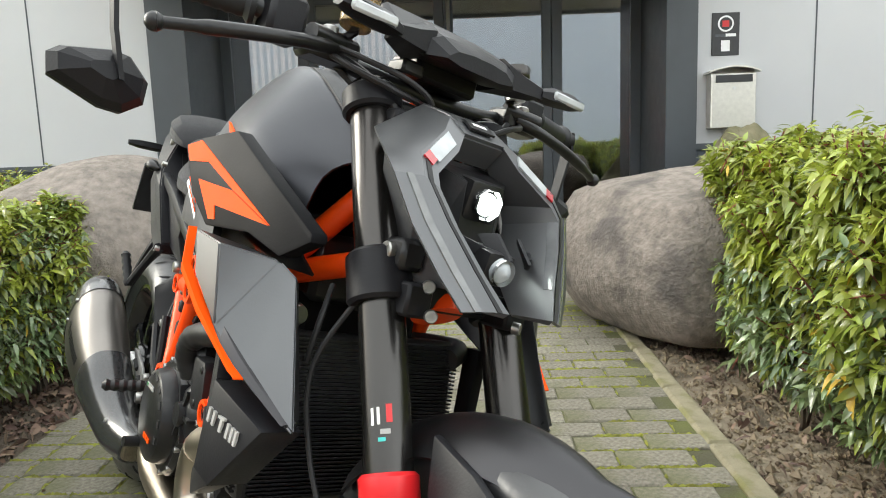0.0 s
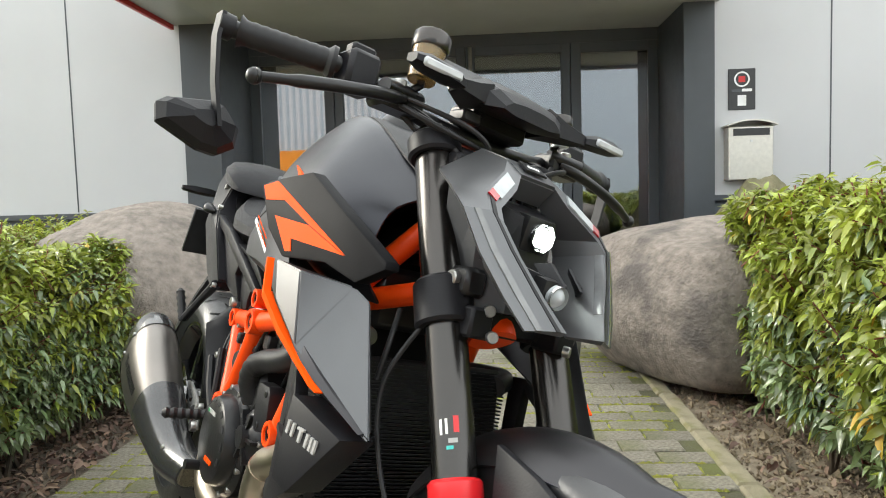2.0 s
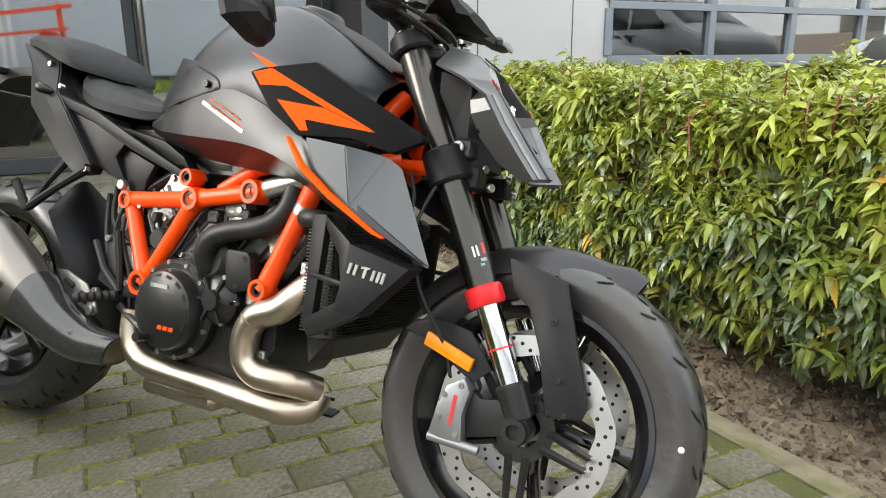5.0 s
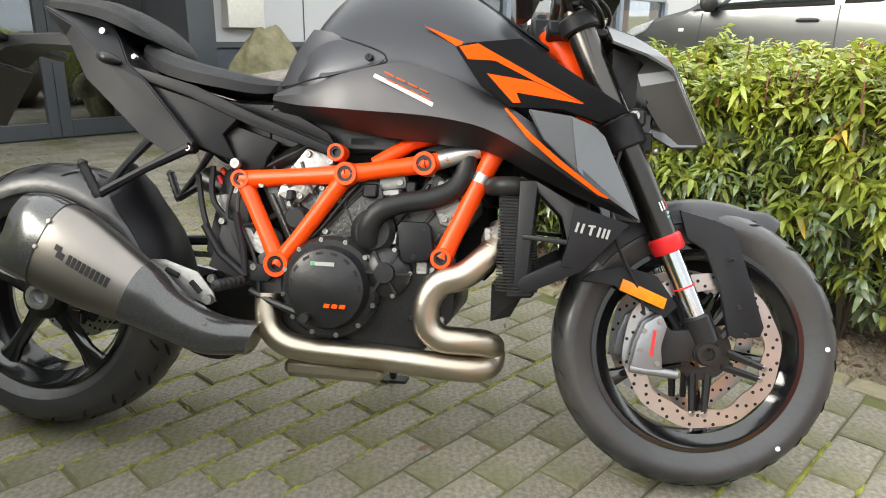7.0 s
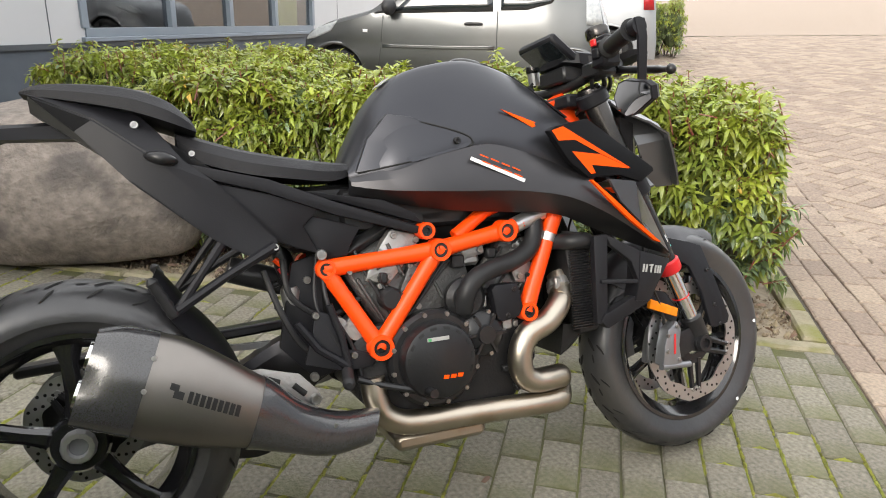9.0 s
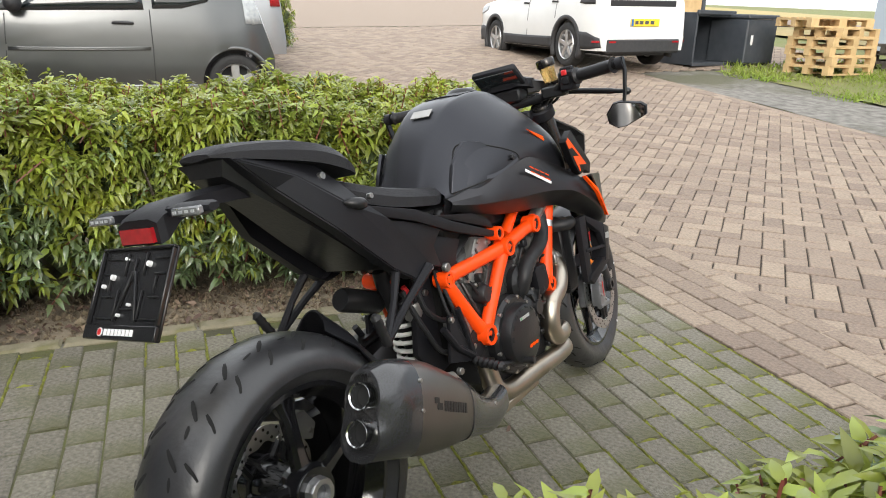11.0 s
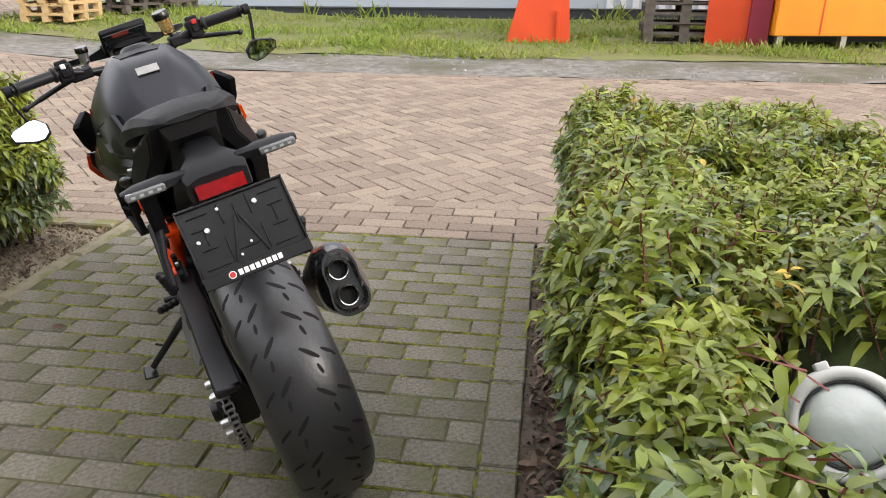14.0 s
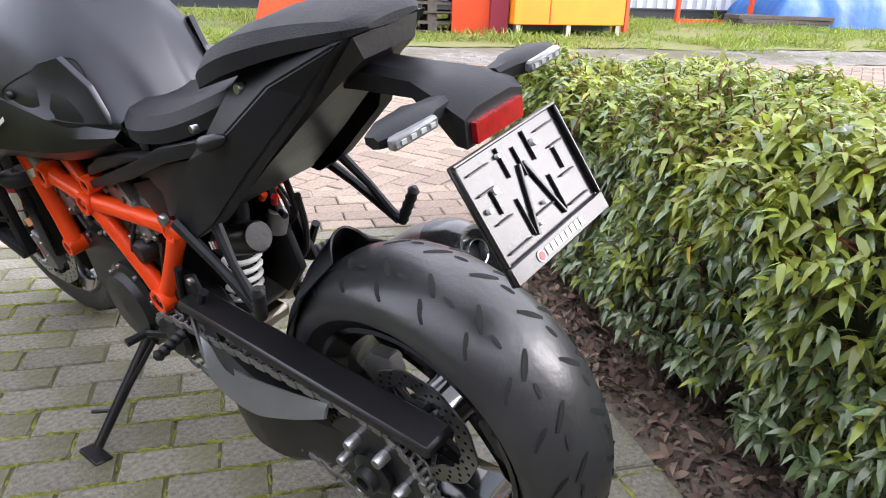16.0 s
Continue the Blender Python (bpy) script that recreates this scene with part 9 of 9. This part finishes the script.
w_suv = car("car", "white sport utility car with black plastic cladding", pose(6.78, 10.52, rise(6.8, 9.6), 1.2, 0, -90), suv, M["car_white"])
bm = boxes((2.13, 2.24, -0.68, 0.68, 0.24, 0.46), bevel=0.03)
part("rear_bumper", bm, M["car_trim"], w_suv, "black lower rear bumper")
for s in (-1, 1):
    part("reflector", boxes((2.242, 2.247, s * 0.58 - 0.06, s * 0.58 + 0.06, 0.40, 0.425)), M["tail_red"], w_suv, "low red reflector")
plate = part("number_plate", boxes((2.205, 2.225, -0.26, 0.26, 0.64, 0.75), bevel=0.004), M["yellow_plate"], w_suv, "yellow number plate with dark bars")
part("tail_light_bar", boxes((2.135, 2.155, -0.60, 0.60, 0.93, 1.02), bevel=0.008), M["black"], w_suv, "dark light bar across the tailgate")
part("plate_mark", boxes((2.2255, 2.228, -0.255, -0.215, 0.645, 0.745)), M["tarp"], plate)
for a, b in ((-0.19, -0.13), (-0.11, -0.04), (-0.01, 0.06), (0.09, 0.16)):
    part("plate_bar", boxes((2.2255, 2.228, a, b, 0.67, 0.72)), M["frame_grey"], plate)
bm = bmesh.new()
box(bm, 1.75, 2.12, -0.5, 0.5, 0.2, 0.32, 0.03)
part("exhaust_box", bm, M["car_trim"], w_suv)

# a white car far down the road
mini = dict(small)
mini["arch"] = M["car_white"]
car("car", "small white car parked far down the road", pose(16.6, 58.0, rise(15, 58), 0, 0, 150), mini, M["car_white"])

# ---- the dark open crates ----
crate = thing("open_crate", "dark open metal crate lying on its side", "crate", pose(8.55, 9.25, rise(8.5, 9.2), 0, 0, 12))
for nm, b in (("floor_panel", (-0.42, 0.42, -0.35, 0.45, 0.0, 0.05)), ("side_panel", (-0.46, -0.42, -0.35, 0.45, 0.0, 0.86)), ("side_panel", (0.42, 0.46, -0.35, 0.45, 0.0, 0.86)),
              ("top_panel", (-0.42, 0.42, -0.35, 0.45, 0.80, 0.86)), ("back_panel", (-0.42, 0.42, 0.41, 0.45, 0.05, 0.80)), ("lip", (-0.5, 0.5, -0.40, -0.35, -0.01, 0.05)), ("lip", (-0.5, 0.5, -0.40, -0.35, 0.83, 0.9))):
    part(nm, boxes(b, bevel=0.008), M["dark_crate"], crate)
bx = thing("storage_box", "closed dark blue-grey storage box", "box", pose(9.42, 9.05, rise(9.4, 9), 0, 0, 12))
part("body", boxes((-0.42, 0.42, -0.36, 0.40, 0.03, 0.76), bevel=0.02), M["dark_crate"], bx)
part("lid", boxes((-0.44, 0.44, -0.38, 0.42, 0.765, 0.84), bevel=0.02), M["dark_crate"], bx)
part("label_sticker", boxes((-0.30, -0.24, -0.364, -0.3605, 0.34, 0.50)), M["white"], bx, "small white sticker")
for s in (-0.3, 0.3):
    part("skid", boxes((s - 0.06, s + 0.06, -0.34, 0.38, -0.02, 0.03)), M["car_trim"], bx)
board = thing("wood_board", "upright yellow plywood board behind the crates", "board", pose(9.3, 10.6, rise(9.3, 10.6) - 0.02, 0, 0, 5))
part("sheet", boxes((-1.3, 0.45, -0.012, 0.012, 0.0, 1.5)), M["pallet"], board)
part("frame", boxes((0.45, 0.53, -0.04, 0.04, 0.0, 1.9), (-1.38, -1.3, -0.04, 0.04, 0.0, 1.5)), M["frame_grey"], board)


# ---- pallets ----
def pallet(label, m, mat, group, name="pallet"):
    """A euro pallet: five top boards, three stringer boards, nine blocks and three bottom boards."""
    ob = thing(name, label, "pallet", m, group)
    for y, w in ((-0.3275, 0.145), (-0.165, 0.10), (0.0, 0.145), (0.165, 0.10), (0.3275, 0.145)):
        part("board", boxes((-0.6, 0.6, y - w / 2, y + w / 2, 0.122, 0.144)), mat, ob)
    for x in (-0.5275, 0, 0.5275):
        part("stringer", boxes((x - 0.0725, x + 0.0725, -0.4, 0.4, 0.1, 0.122)), mat, ob)
        for y in (-0.35, 0, 0.35):
            part("block", boxes((x - 0.0725, x + 0.0725, y - 0.05, y + 0.05, 0.022, 0.1)), mat, ob)
    for y in (-0.35, 0, 0.35):
        part("bottom_board", boxes((-0.6, 0.6, y - 0.05, y + 0.05, 0.0, 0.022)), mat, ob)
    return ob


rp = random.Random(6)


def pile(x, y, z, turn, levels, mat, label, group, skew, dx=0.0):
    first = None
    for i, (jx, jy, jt) in enumerate(levels):
        m = pose(x + jx, y + jy, z + i * 0.1445, jt * 0, 0, turn + jt)
        if first is None:
            first = pallet(label, m, mat, group)
        else:
            copy_thing(first, m)


pile(10.05, 7.72, rise(10, 7.7) + 0.015, 8, [(0, 0, 0), (0.01, -0.01, 1), (-0.01, 0.01, -1), (0.0, 0.01, 0.5), (0.10, 0.05, 6), (-0.16, 0.10, -14)], M["pallet"],
     "pale new wooden pallet in a stack on the grass", "stacked pale pallets", 4)
pile(11.9, 7.65, rise(11.9, 7.6) + 0.012, -4, [(0, 0, 0), (0.06, 0.03, 5), (-0.05, 0.0, -6)], M["old_wood"], "weathered dark wooden pallet in a low pile", "old pallets", 4)
pile(13.05, 7.4, rise(13, 7.4) + 0.012, 7, [(0, 0, 0), (0.0, 0.03, -9)], M["old_wood"], "weathered dark wooden pallet in a low pile", "old pallets", 4)
pile(10.5, -2.55, rise(10.5) + 0.012, 86, [(0, 0, 0), (0.02, 0.03, 3), (-0.02, 0.0, -3), (0.03, 0.02, 2), (0, 0, -2), (0.03, 0.0, 4), (-0.02, 0.02, 0), (0, 0, 2), (0.02, -0.03, -3)], M["old_wood"],
     "weathered grey wooden pallet in a tall stack", "grey pallets", 4)

# ---- warehouse: cladding on a dark base ----
wh = thing("warehouse", "long pale blue-grey clad warehouse wall with a dark base", "building", kind="structure")
WX = 14.2
zf = rise(WX) - 0.1
bm = bmesh.new()
box(bm, WX, WX + 12, -45, 10.4, zf + 0.32, zf + 7)
part("wall", bm, M["warehouse"], wh)
part("base", boxes((WX - 0.03, WX + 11.9, -45.02, 10.42, zf - 0.3, zf + 0.30)), M["dark_base"], wh, "dark base strip")
part("drip_edge", boxes((WX - 0.06, WX - 0.001, -45, 10.4, zf + 0.302, zf + 0.33)), M["frame_grey"], wh)
bm = bmesh.new()
y = -44.9
while y < -1.5:
    box(bm, WX - 0.028, WX - 0.002, y, y + 0.13, zf + 0.335, zf + 6.9)
    y += 0.26
tagged(part("cladding_ribs", bm, M["warehouse_light"], wh, "white corrugated cladding"), kind="stuff")
part("downpipe", boxes((WX - 0.1, WX - 0.03, 8.62, 8.74, zf + 0.4, zf + 6.5), bevel=0.02), M["white"], wh, "pale downpipe")
part("roof_edge", boxes((WX - 0.2, WX + 12.1, -45.1, 10.5, zf + 7.0, zf + 7.25)), M["frame_grey"], wh)

# ---- painted steel things by the lawn ----
ramp = thing("steel_stand", "red-orange tapered sheet steel stand on the lawn", "stand", pose(10.4, -0.28, rise(10.4) - 0.01))


def taper(x0, x1, ya, yb, yc, yd, h):
    bm = bmesh.new()
    lo = [(x0, ya, 0), (x1, ya, 0), (x1, yb, 0), (x0, yb, 0)]
    hi = [(x0 + 0.12, yc, h), (x1 - 0.12, yc, h), (x1 - 0.12, yd, h), (x0 + 0.12, yd, h)]
    loft(bm, [[Vector(p) for p in lo], [Vector(p) for p in hi]])
    bmesh.ops.bevel(bm, geom=bm.edges[:], offset=0.012, segments=2, affect="EDGES")
    return bm


part("body", taper(-0.35, 0.35, -0.53, 0.47, -0.42, 0.02, 1.6), M["red_steel"], ramp)
part("rib", boxes((-0.372, -0.33, -0.36, -0.30, 0.02, 0.5), bevel=0.006), M["red_steel"], ramp)
part("bracket", boxes((-0.3, 0.1, 0.19, 0.50, 0.80, 0.98), bevel=0.02), M["red_steel"], ramp)
part("bracket_slot", boxes((-0.303, -0.299, 0.25, 0.48, 0.90, 0.93)), M["black"], ramp)
part("cap", boxes((-0.22, 0.22, 0.05, 0.30, 0.98, 1.3), bevel=0.02), M["orange_steel"], ramp)
for nm, p0_, p1_, w_ in (("mast", (-0.1, 0.15, 1.25), (-0.1, 0.10, 2.35), 0.10), ("boom", (-0.25, 0.45, 2.30), (-0.25, -2.05, 1.95), 0.075), ("lower_boom", (-0.25, 0.30, 1.70), (-0.25, -1.95, 1.45), 0.06), ("jib", (-0.25, -2.05, 2.60), (-0.25, -2.02, 1.45), 0.065)):
    bm = bmesh.new()
    tube(bm, [p0_, p1_], w_, 4)
    part(nm, bm, M["red_steel"], ramp, "red steel crane beam")
pn = thing("orange_screen", "red-orange upright steel screen on the lawn", "screen", pose(10.0, -2.98, rise(10) - 0.01, 0, 0, -14))
part("sheet", boxes((-0.04, 0.9, -0.42, 0.18, 0.0, 1.9), bevel=0.01), M["red_steel"], pn)
mn = thing("steel_post", "maroon painted steel corner post", "post", pose(9.86, -3.50, rise(9.8) - 0.01, 0, 0, -8))
part("column", boxes((-0.12, 0.3, -0.15, 0.14, 0.0, 2.1), bevel=0.012), M["maroon"], mn)
ct = thing("steel_container", "bright orange steel container on short legs", "container", pose(9.75, -4.7, rise(9.7), 0, 0, 7.8))
part("body", boxes((0, 2.4, -1.03, 1.03, 0.20, 2.3), bevel=0.012), M["orange_steel"], ct)
part("front_seam", boxes((-0.006, -0.0005, 0.38, 0.40, 0.22, 2.28)), M["red_steel"], ct)
part("corner_post", boxes((-0.012, 0.07, -1.10, -1.032, 0.10, 2.3)), M["red_steel"], ct, "red corner post")
for y in (-0.95, 0.0, 0.92):
    part("leg", boxes((0.05, 0.15, y - 0.04, y + 0.04, -0.03, 0.2)), M["steel"], ct)
    part("leg", boxes((2.2, 2.3, y - 0.04, y + 0.04, -0.03, 0.2)), M["steel"], ct)
part("crossbeam", boxes((0.3, 2.1, -0.98, 0.98, 0.10, 0.198)), M["dark_base"], ct)

# ---- frame, planks and tarpaulin further along ----
fr = thing("steel_rack", "orange-red open steel rack standing on the lawn", "rack", pose(13.0, -9.6, rise(13)))
for b in ((-0.05, 0.05, -0.95, -0.87, 0, 1.3), (-0.05, 0.05, 0.87, 0.95, 0, 1.3), (-0.05, 0.05, -0.87, 0.87, 0.02, 0.10), (-0.05, 0.05, -0.87, 0.87, 1.2, 1.3)):
    part("bar", boxes(b, bevel=0.006), M["red_steel"], fr)
for i in range(9):
    px, py = 12.3 + (i % 3) * 0.24, -10.9 + rp.uniform(-0.1, 0.1)
    pk = thing("plank", "weathered grey plank in a low pile", "plank", pose(px, py, rise(12.5) + 0.006 + 0.085 * (i // 3), 0, 0, 90 + rp.uniform(-5, 5)), "plank pile")
    part("timber", boxes((-1.2, 1.2, -0.1, 0.1, 0.0, 0.08), bevel=0.006), M["old_wood"], pk)
bm = bmesh.new()
g = []
for i in range(41):
    row = []
    for j in range(61):
        u, v = i / 40, j / 60
        e = min(u, 1 - u, v, 1 - v) * 6
        h = min(1, e) ** 0.5 * (1.05 + 0.25 * noise.noise((u * 3, v * 5, 2)) + 0.10 * noise.noise((u * 14, v * 20, 5)))
        row.append(bm.verts.new((-0.9 + 1.8 * u + 0.06 * noise.noise((u * 9, v * 9, 1)), -2.4 + 4.4 * v, max(0.0, h))))
    g.append(row)
for i in range(40):
    for j in range(60):
        bm.faces.new((g[i][j], g[i + 1][j], g[i + 1][j + 1], g[i][j + 1]))
tp = obj_from("tarpaulin", bm, M["tarp"], smooth=True)
tp.matrix_world = pose(13.15, -12.6, rise(13) - 0.005)
tagged(tp, "crumpled blue tarpaulin draped over a heap", "tarpaulin")

# ---- far fence and shrubs closing the view ----
fc = thing("fence", "grey wooden fence far down the road", "fence", pose(0, 0, rise(15, 60)))
for i in range(40):
    part("board", boxes((18.0 + i * 0.36, 18.33 + i * 0.36, 61.0, 61.05, -0.1, 1.9)), M["fence"], fc)

# ---- rough grass on the lawn and weeds by the gravel ----
rg = np.random.default_rng(77)
n = 30000
gx = 8.1 + 6.0 * rg.beta(1.0, 1.3, n)
gy = rg.uniform(-15, 8.7, n)
keep = np.array([noise.noise((x * 0.9, y * 0.9, 9)) > -0.35 + max(0, 9.0 - x) * 0.8 for x, y in zip(gx, gy)])
gx, gy = gx[keep], gy[keep]
n = len(gx)
gz = np.array([rise(x, y) for x, y in zip(gx, gy)])
d = np.stack([rg.normal(0, 0.6, n), rg.normal(0, 0.6, n), rg.uniform(0.5, 1.2, n)], 1)
sz = rg.uniform(0.06, 0.15, n) * np.array([0.9 + 0.8 * noise.noise((x * 0.7, y * 0.7, 2)) for x, y in zip(gx, gy)])
v, f = scatter_leaves(np.stack([gx, gy, gz], 1), d, rg.uniform(-3, 3, n), sz, 0.4)
tagged(raw("lawn_grass", v, f, M["blade"], smooth=True), "rough green grass with longer tufts", "grass", kind="stuff")
n = 500
gx, gy = 14.05 - np.abs(rg.normal(0, 0.10, n)), rg.uniform(-12, 8, n)
sel = np.array([noise.noise((y * 0.8, 3, 1)) > 0.15 for y in gy])
gx, gy = gx[sel], gy[sel]
n = len(gx)
v, f = scatter_leaves(np.stack([gx, gy, np.full(n, rise(14))], 1), np.stack([rg.normal(0, 0.2, n), rg.normal(0, 0.25, n), np.ones(n)], 1), rg.uniform(-3, 3, n), rg.uniform(0.15, 0.42, n), 0.25)
tagged(raw("tall_weeds", v, f, M["blade"], smooth=True), "tall dry weeds against the warehouse wall", "weeds", kind="stuff")


# ---- paving: every stone with bevelled edges, laid a little uneven ----
def paver_mesh(name, lx, ly, th, mat, bevel=0.005, seed=1):
    """A worn block with chamfered top edges, its top at z = 0."""
    rg = np.random.default_rng(seed)
    a, b = lx / 2, ly / 2
    vs = []
    for (h, ins) in ((-th, 0.0), (-bevel, 0.0), (0.0, bevel)):
        for sx, sy in ((-1, -1), (1, -1), (1, 1), (-1, 1)):
            j = rg.normal(0, 0.0009, 3)
            vs.append((sx * (a - ins) + j[0], sy * (b - ins) + j[1], h + 0.3 * j[2]))
    fs = []
    for k in (0, 4):
        fs += [(k + i, k + (i + 1) % 4, k + 4 + (i + 1) % 4, k + 4 + i) for i in range(4)]
    fs.append((8, 9, 10, 11))
    me = bpy.data.meshes.new(name)
    me.from_pydata(vs, [], fs)
    me.materials.append(mat)
    return me


def lay(places, sizes, near, parent, name, label, mats):
    """places: (x, y, z, turn, size key). The near ones are objects of their own, the rest one joined mesh."""
    rg = random.Random(31)
    shared = {k: [paver_mesh(name, *sizes[k], mats[0], seed=s) for s in range(3)] for k in sizes}
    V, F = [], []
    count = 0
    for x, y, z, turn, k in places:
        dz, tilt = rg.gauss(0, 0.0016), (rg.gauss(0, 0.25), rg.gauss(0, 0.25))
        sx, sy = rise(x + 0.05, y) - rise(x - 0.05, y), rise(x, y + 0.05) - rise(x, y - 0.05)
        m = pose(x, y, z + dz, math.degrees(sy * 10), -math.degrees(sx * 10), 0) @ pose(0, 0, 0, tilt[0], tilt[1], turn + rg.gauss(0, 0.35))
        me = rg.choice(shared[k])
        if count < 300 and near(x, y):
            ob = new(name, me)
            ob.parent = parent
            ob.matrix_world = m
            count += 1
        else:
            o = len(V)
            V += [m @ v.co for v in me.vertices]
            F += [tuple(o + i for i in p.vertices) for p in me.polygons]
    ob = raw(label.split()[0] + "_" + name + "s", V, F, mats[1], parent)
    tagged(ob, label, kind="stuff")


PITCH = 0.110
driveway = thing("driveway", "grey concrete block paving with moss in the joints", "paving", kind="structure")
sizes = {"h": (0.1050, 0.2120, 0.06), "v": (0.2120, 0.105, 0.06), "half": (0.1050, 0.1035, 0.06)}
places = []
y_lo, y_hi = -0.39, 1.62
n_course = int((1.83 + 5.1) / PITCH)
for i in range(n_course):
    x = 1.83 - PITCH * (i + 0.5)
    y = y_lo if i % 2 else y_lo - 0.1085
    wide = x < -2.6
    lo, hi = (y_lo - 2.17, y_hi + 1.4) if wide else (y_lo, y_hi)
    if wide:
        y = lo if i % 2 else lo - 0.1085
    while y < hi - 0.05:
        a, b = max(y, lo), min(y + 0.217, hi)
        if b - a > 0.15:
            places.append((x, y + 0.1085, 0.0, 0, "h"))
        elif b - a > 0.06:
            places.append((x, (a + b) / 2, 0.0, 0, "half"))
        y += 0.217
i = 0
x = 1.83 - 0.1085
while x > -2.55:
    places.append((x, -0.445, 0.0, 0, "v"))
    x -= 0.217
lay(places, sizes, lambda x, y: -0.75 < x < 1.83 and -0.5 < y < 1.62, driveway, "paver", "distant grey block pavers", (M["paver"], M["paver_stuff"]))

street = thing("street", "pale pinkish brick street laid in herringbone", "street", kind="structure")
sizes = {"b": (0.2290, 0.1105, 0.05), "c": (0.1100, 0.2290, 0.05)}
near_b, far_b = [], []
# straight rows along the mouth of the driveway
for r in range(5):
    x = 1.845 + 0.1165 * (r + 0.5)
    y = -9.0 + (0.118 if r % 2 else 0.0)
    while y < 8.6:
        near_b.append((x, y, rise(x, y), 0, "c"))
        y += 0.236
for r in range(2):
    x = STREET_END - 0.06 - 0.1165 * r
    y = -14.0 + (0.118 if r % 2 else 0.0)
    while y < 8.6:
        near_b.append((x, y, rise(x, y), 0, "c"))
        y += 0.236
S45 = math.sqrt(0.5)
CELL = 0.1182
for gi in range(-150, 200):
    for gj in range(-200, 200):
        k = (gi - gj) % 4
        if k == 0:
            u, v, turn = (gi + 1.0) * CELL, (gj + 0.5) * CELL, 45
        elif k == 3:
            u, v, turn = (gi + 0.5) * CELL, (gj + 1.0) * CELL, 135
        else:
            continue
        x, y = S45 * (u - v), S45 * (u + v)
        if (2.36 < x < STREET_END - 0.14 and -14 < y < 8.6) or (-4.2 < x < 12.3 and 8.6 <= y < 17.8) or (-4.2 < x < 1.78 and 4.5 < y < 8.6):
            edge = x < 2.60 or (x > STREET_END - 0.38 and y < 8.6)
            near_b.append((x, y, rise(x, y) - (0.0025 if edge else 0.0), turn, "b"))
near_b.sort(key=lambda p: (p[0] - 2.0) ** 2 + 0.6 * (p[1] - 0.4) ** 2)
lay(near_b, sizes, lambda x, y: x < 6, street, "brick", "distant pale street bricks", (M["brick"], M["brick_stuff"]))
# pale edge of the bed, block by block
bed_edge = thing("bed_edge", "pale weathered concrete edging along the soil bed", "kerb", kind="structure")
shared = [paver_mesh("edging_block", 0.492, 0.074, 0.12, M["kerb"], 0.010, s) for s in range(4)]
rg_e = random.Random(8)
x = 1.83 - 0.25
while x > -2.3:
    ob = new("edging_block", rg_e.choice(shared))
    ob.parent = bed_edge
    ob.matrix_world = pose(x, 1.664 + rg_e.gauss(0, 0.003), 0.010 + rg_e.gauss(0, 0.003), 0, 0, rg_e.gauss(0, 0.5))
    x -= 0.50
shared = [paver_mesh("edging_block", 0.085, 0.296, 0.12, M["kerb"], 0.009, s) for s in range(4)]
for y in list(np.arange(1.88, 4.4, 0.30)) + list(np.arange(-0.66, -3.3, -0.30)):
    ob = new("edging_block", rg_e.choice(shared))
    ob.parent = bed_edge
    ob.matrix_world = pose(1.785, y, 0.008 + rg_e.gauss(0, 0.002), 0, 0, rg_e.gauss(0, 0.4))
# moss in the joints: low ridges along them
rg = np.random.default_rng(5)
mv, mf = [], []
for i in range(11000):
    c = rg.integers(0, 40)
    along = rg.uniform() < 0.75
    if along:
        x, y = 1.83 - PITCH * c + rg.normal(0, 0.001), rg.uniform(-0.5, 1.6)
    else:
        k = rg.integers(0, 20)
        x, y = 1.83 - PITCH * (c + 0.5), -0.39 + 0.1085 * k
        if (k + c) % 2 == 0:
            y = -0.39 + rg.normal(0, 0.001)
    if noise.noise((x * 1.5, y * 1.5, 4.0)) < -0.02 - 0.2 * (y < 0.3):
        continue
    l, w = rg.uniform(0.006, 0.032), rg.uniform(0.0028, 0.0075)
    o = len(mv)
    for q in range(6):
        u, v = math.cos(q * 1.047) * rg.uniform(0.5, 1.3), math.sin(q * 1.047) * rg.uniform(0.7, 1.2)
        mv.append((x + (w if along else l) * u, y + (l if along else w) * v, -0.004))
    mv.append((x, y, rg.uniform(0.002, 0.007)))
    mf += [(o + q, o + (q + 1) % 6, o + 6) for q in range(6)]
tagged(raw("moss", mv, mf, M["moss"], None, smooth=True), "green moss growing in the paving joints", "moss", kind="stuff")
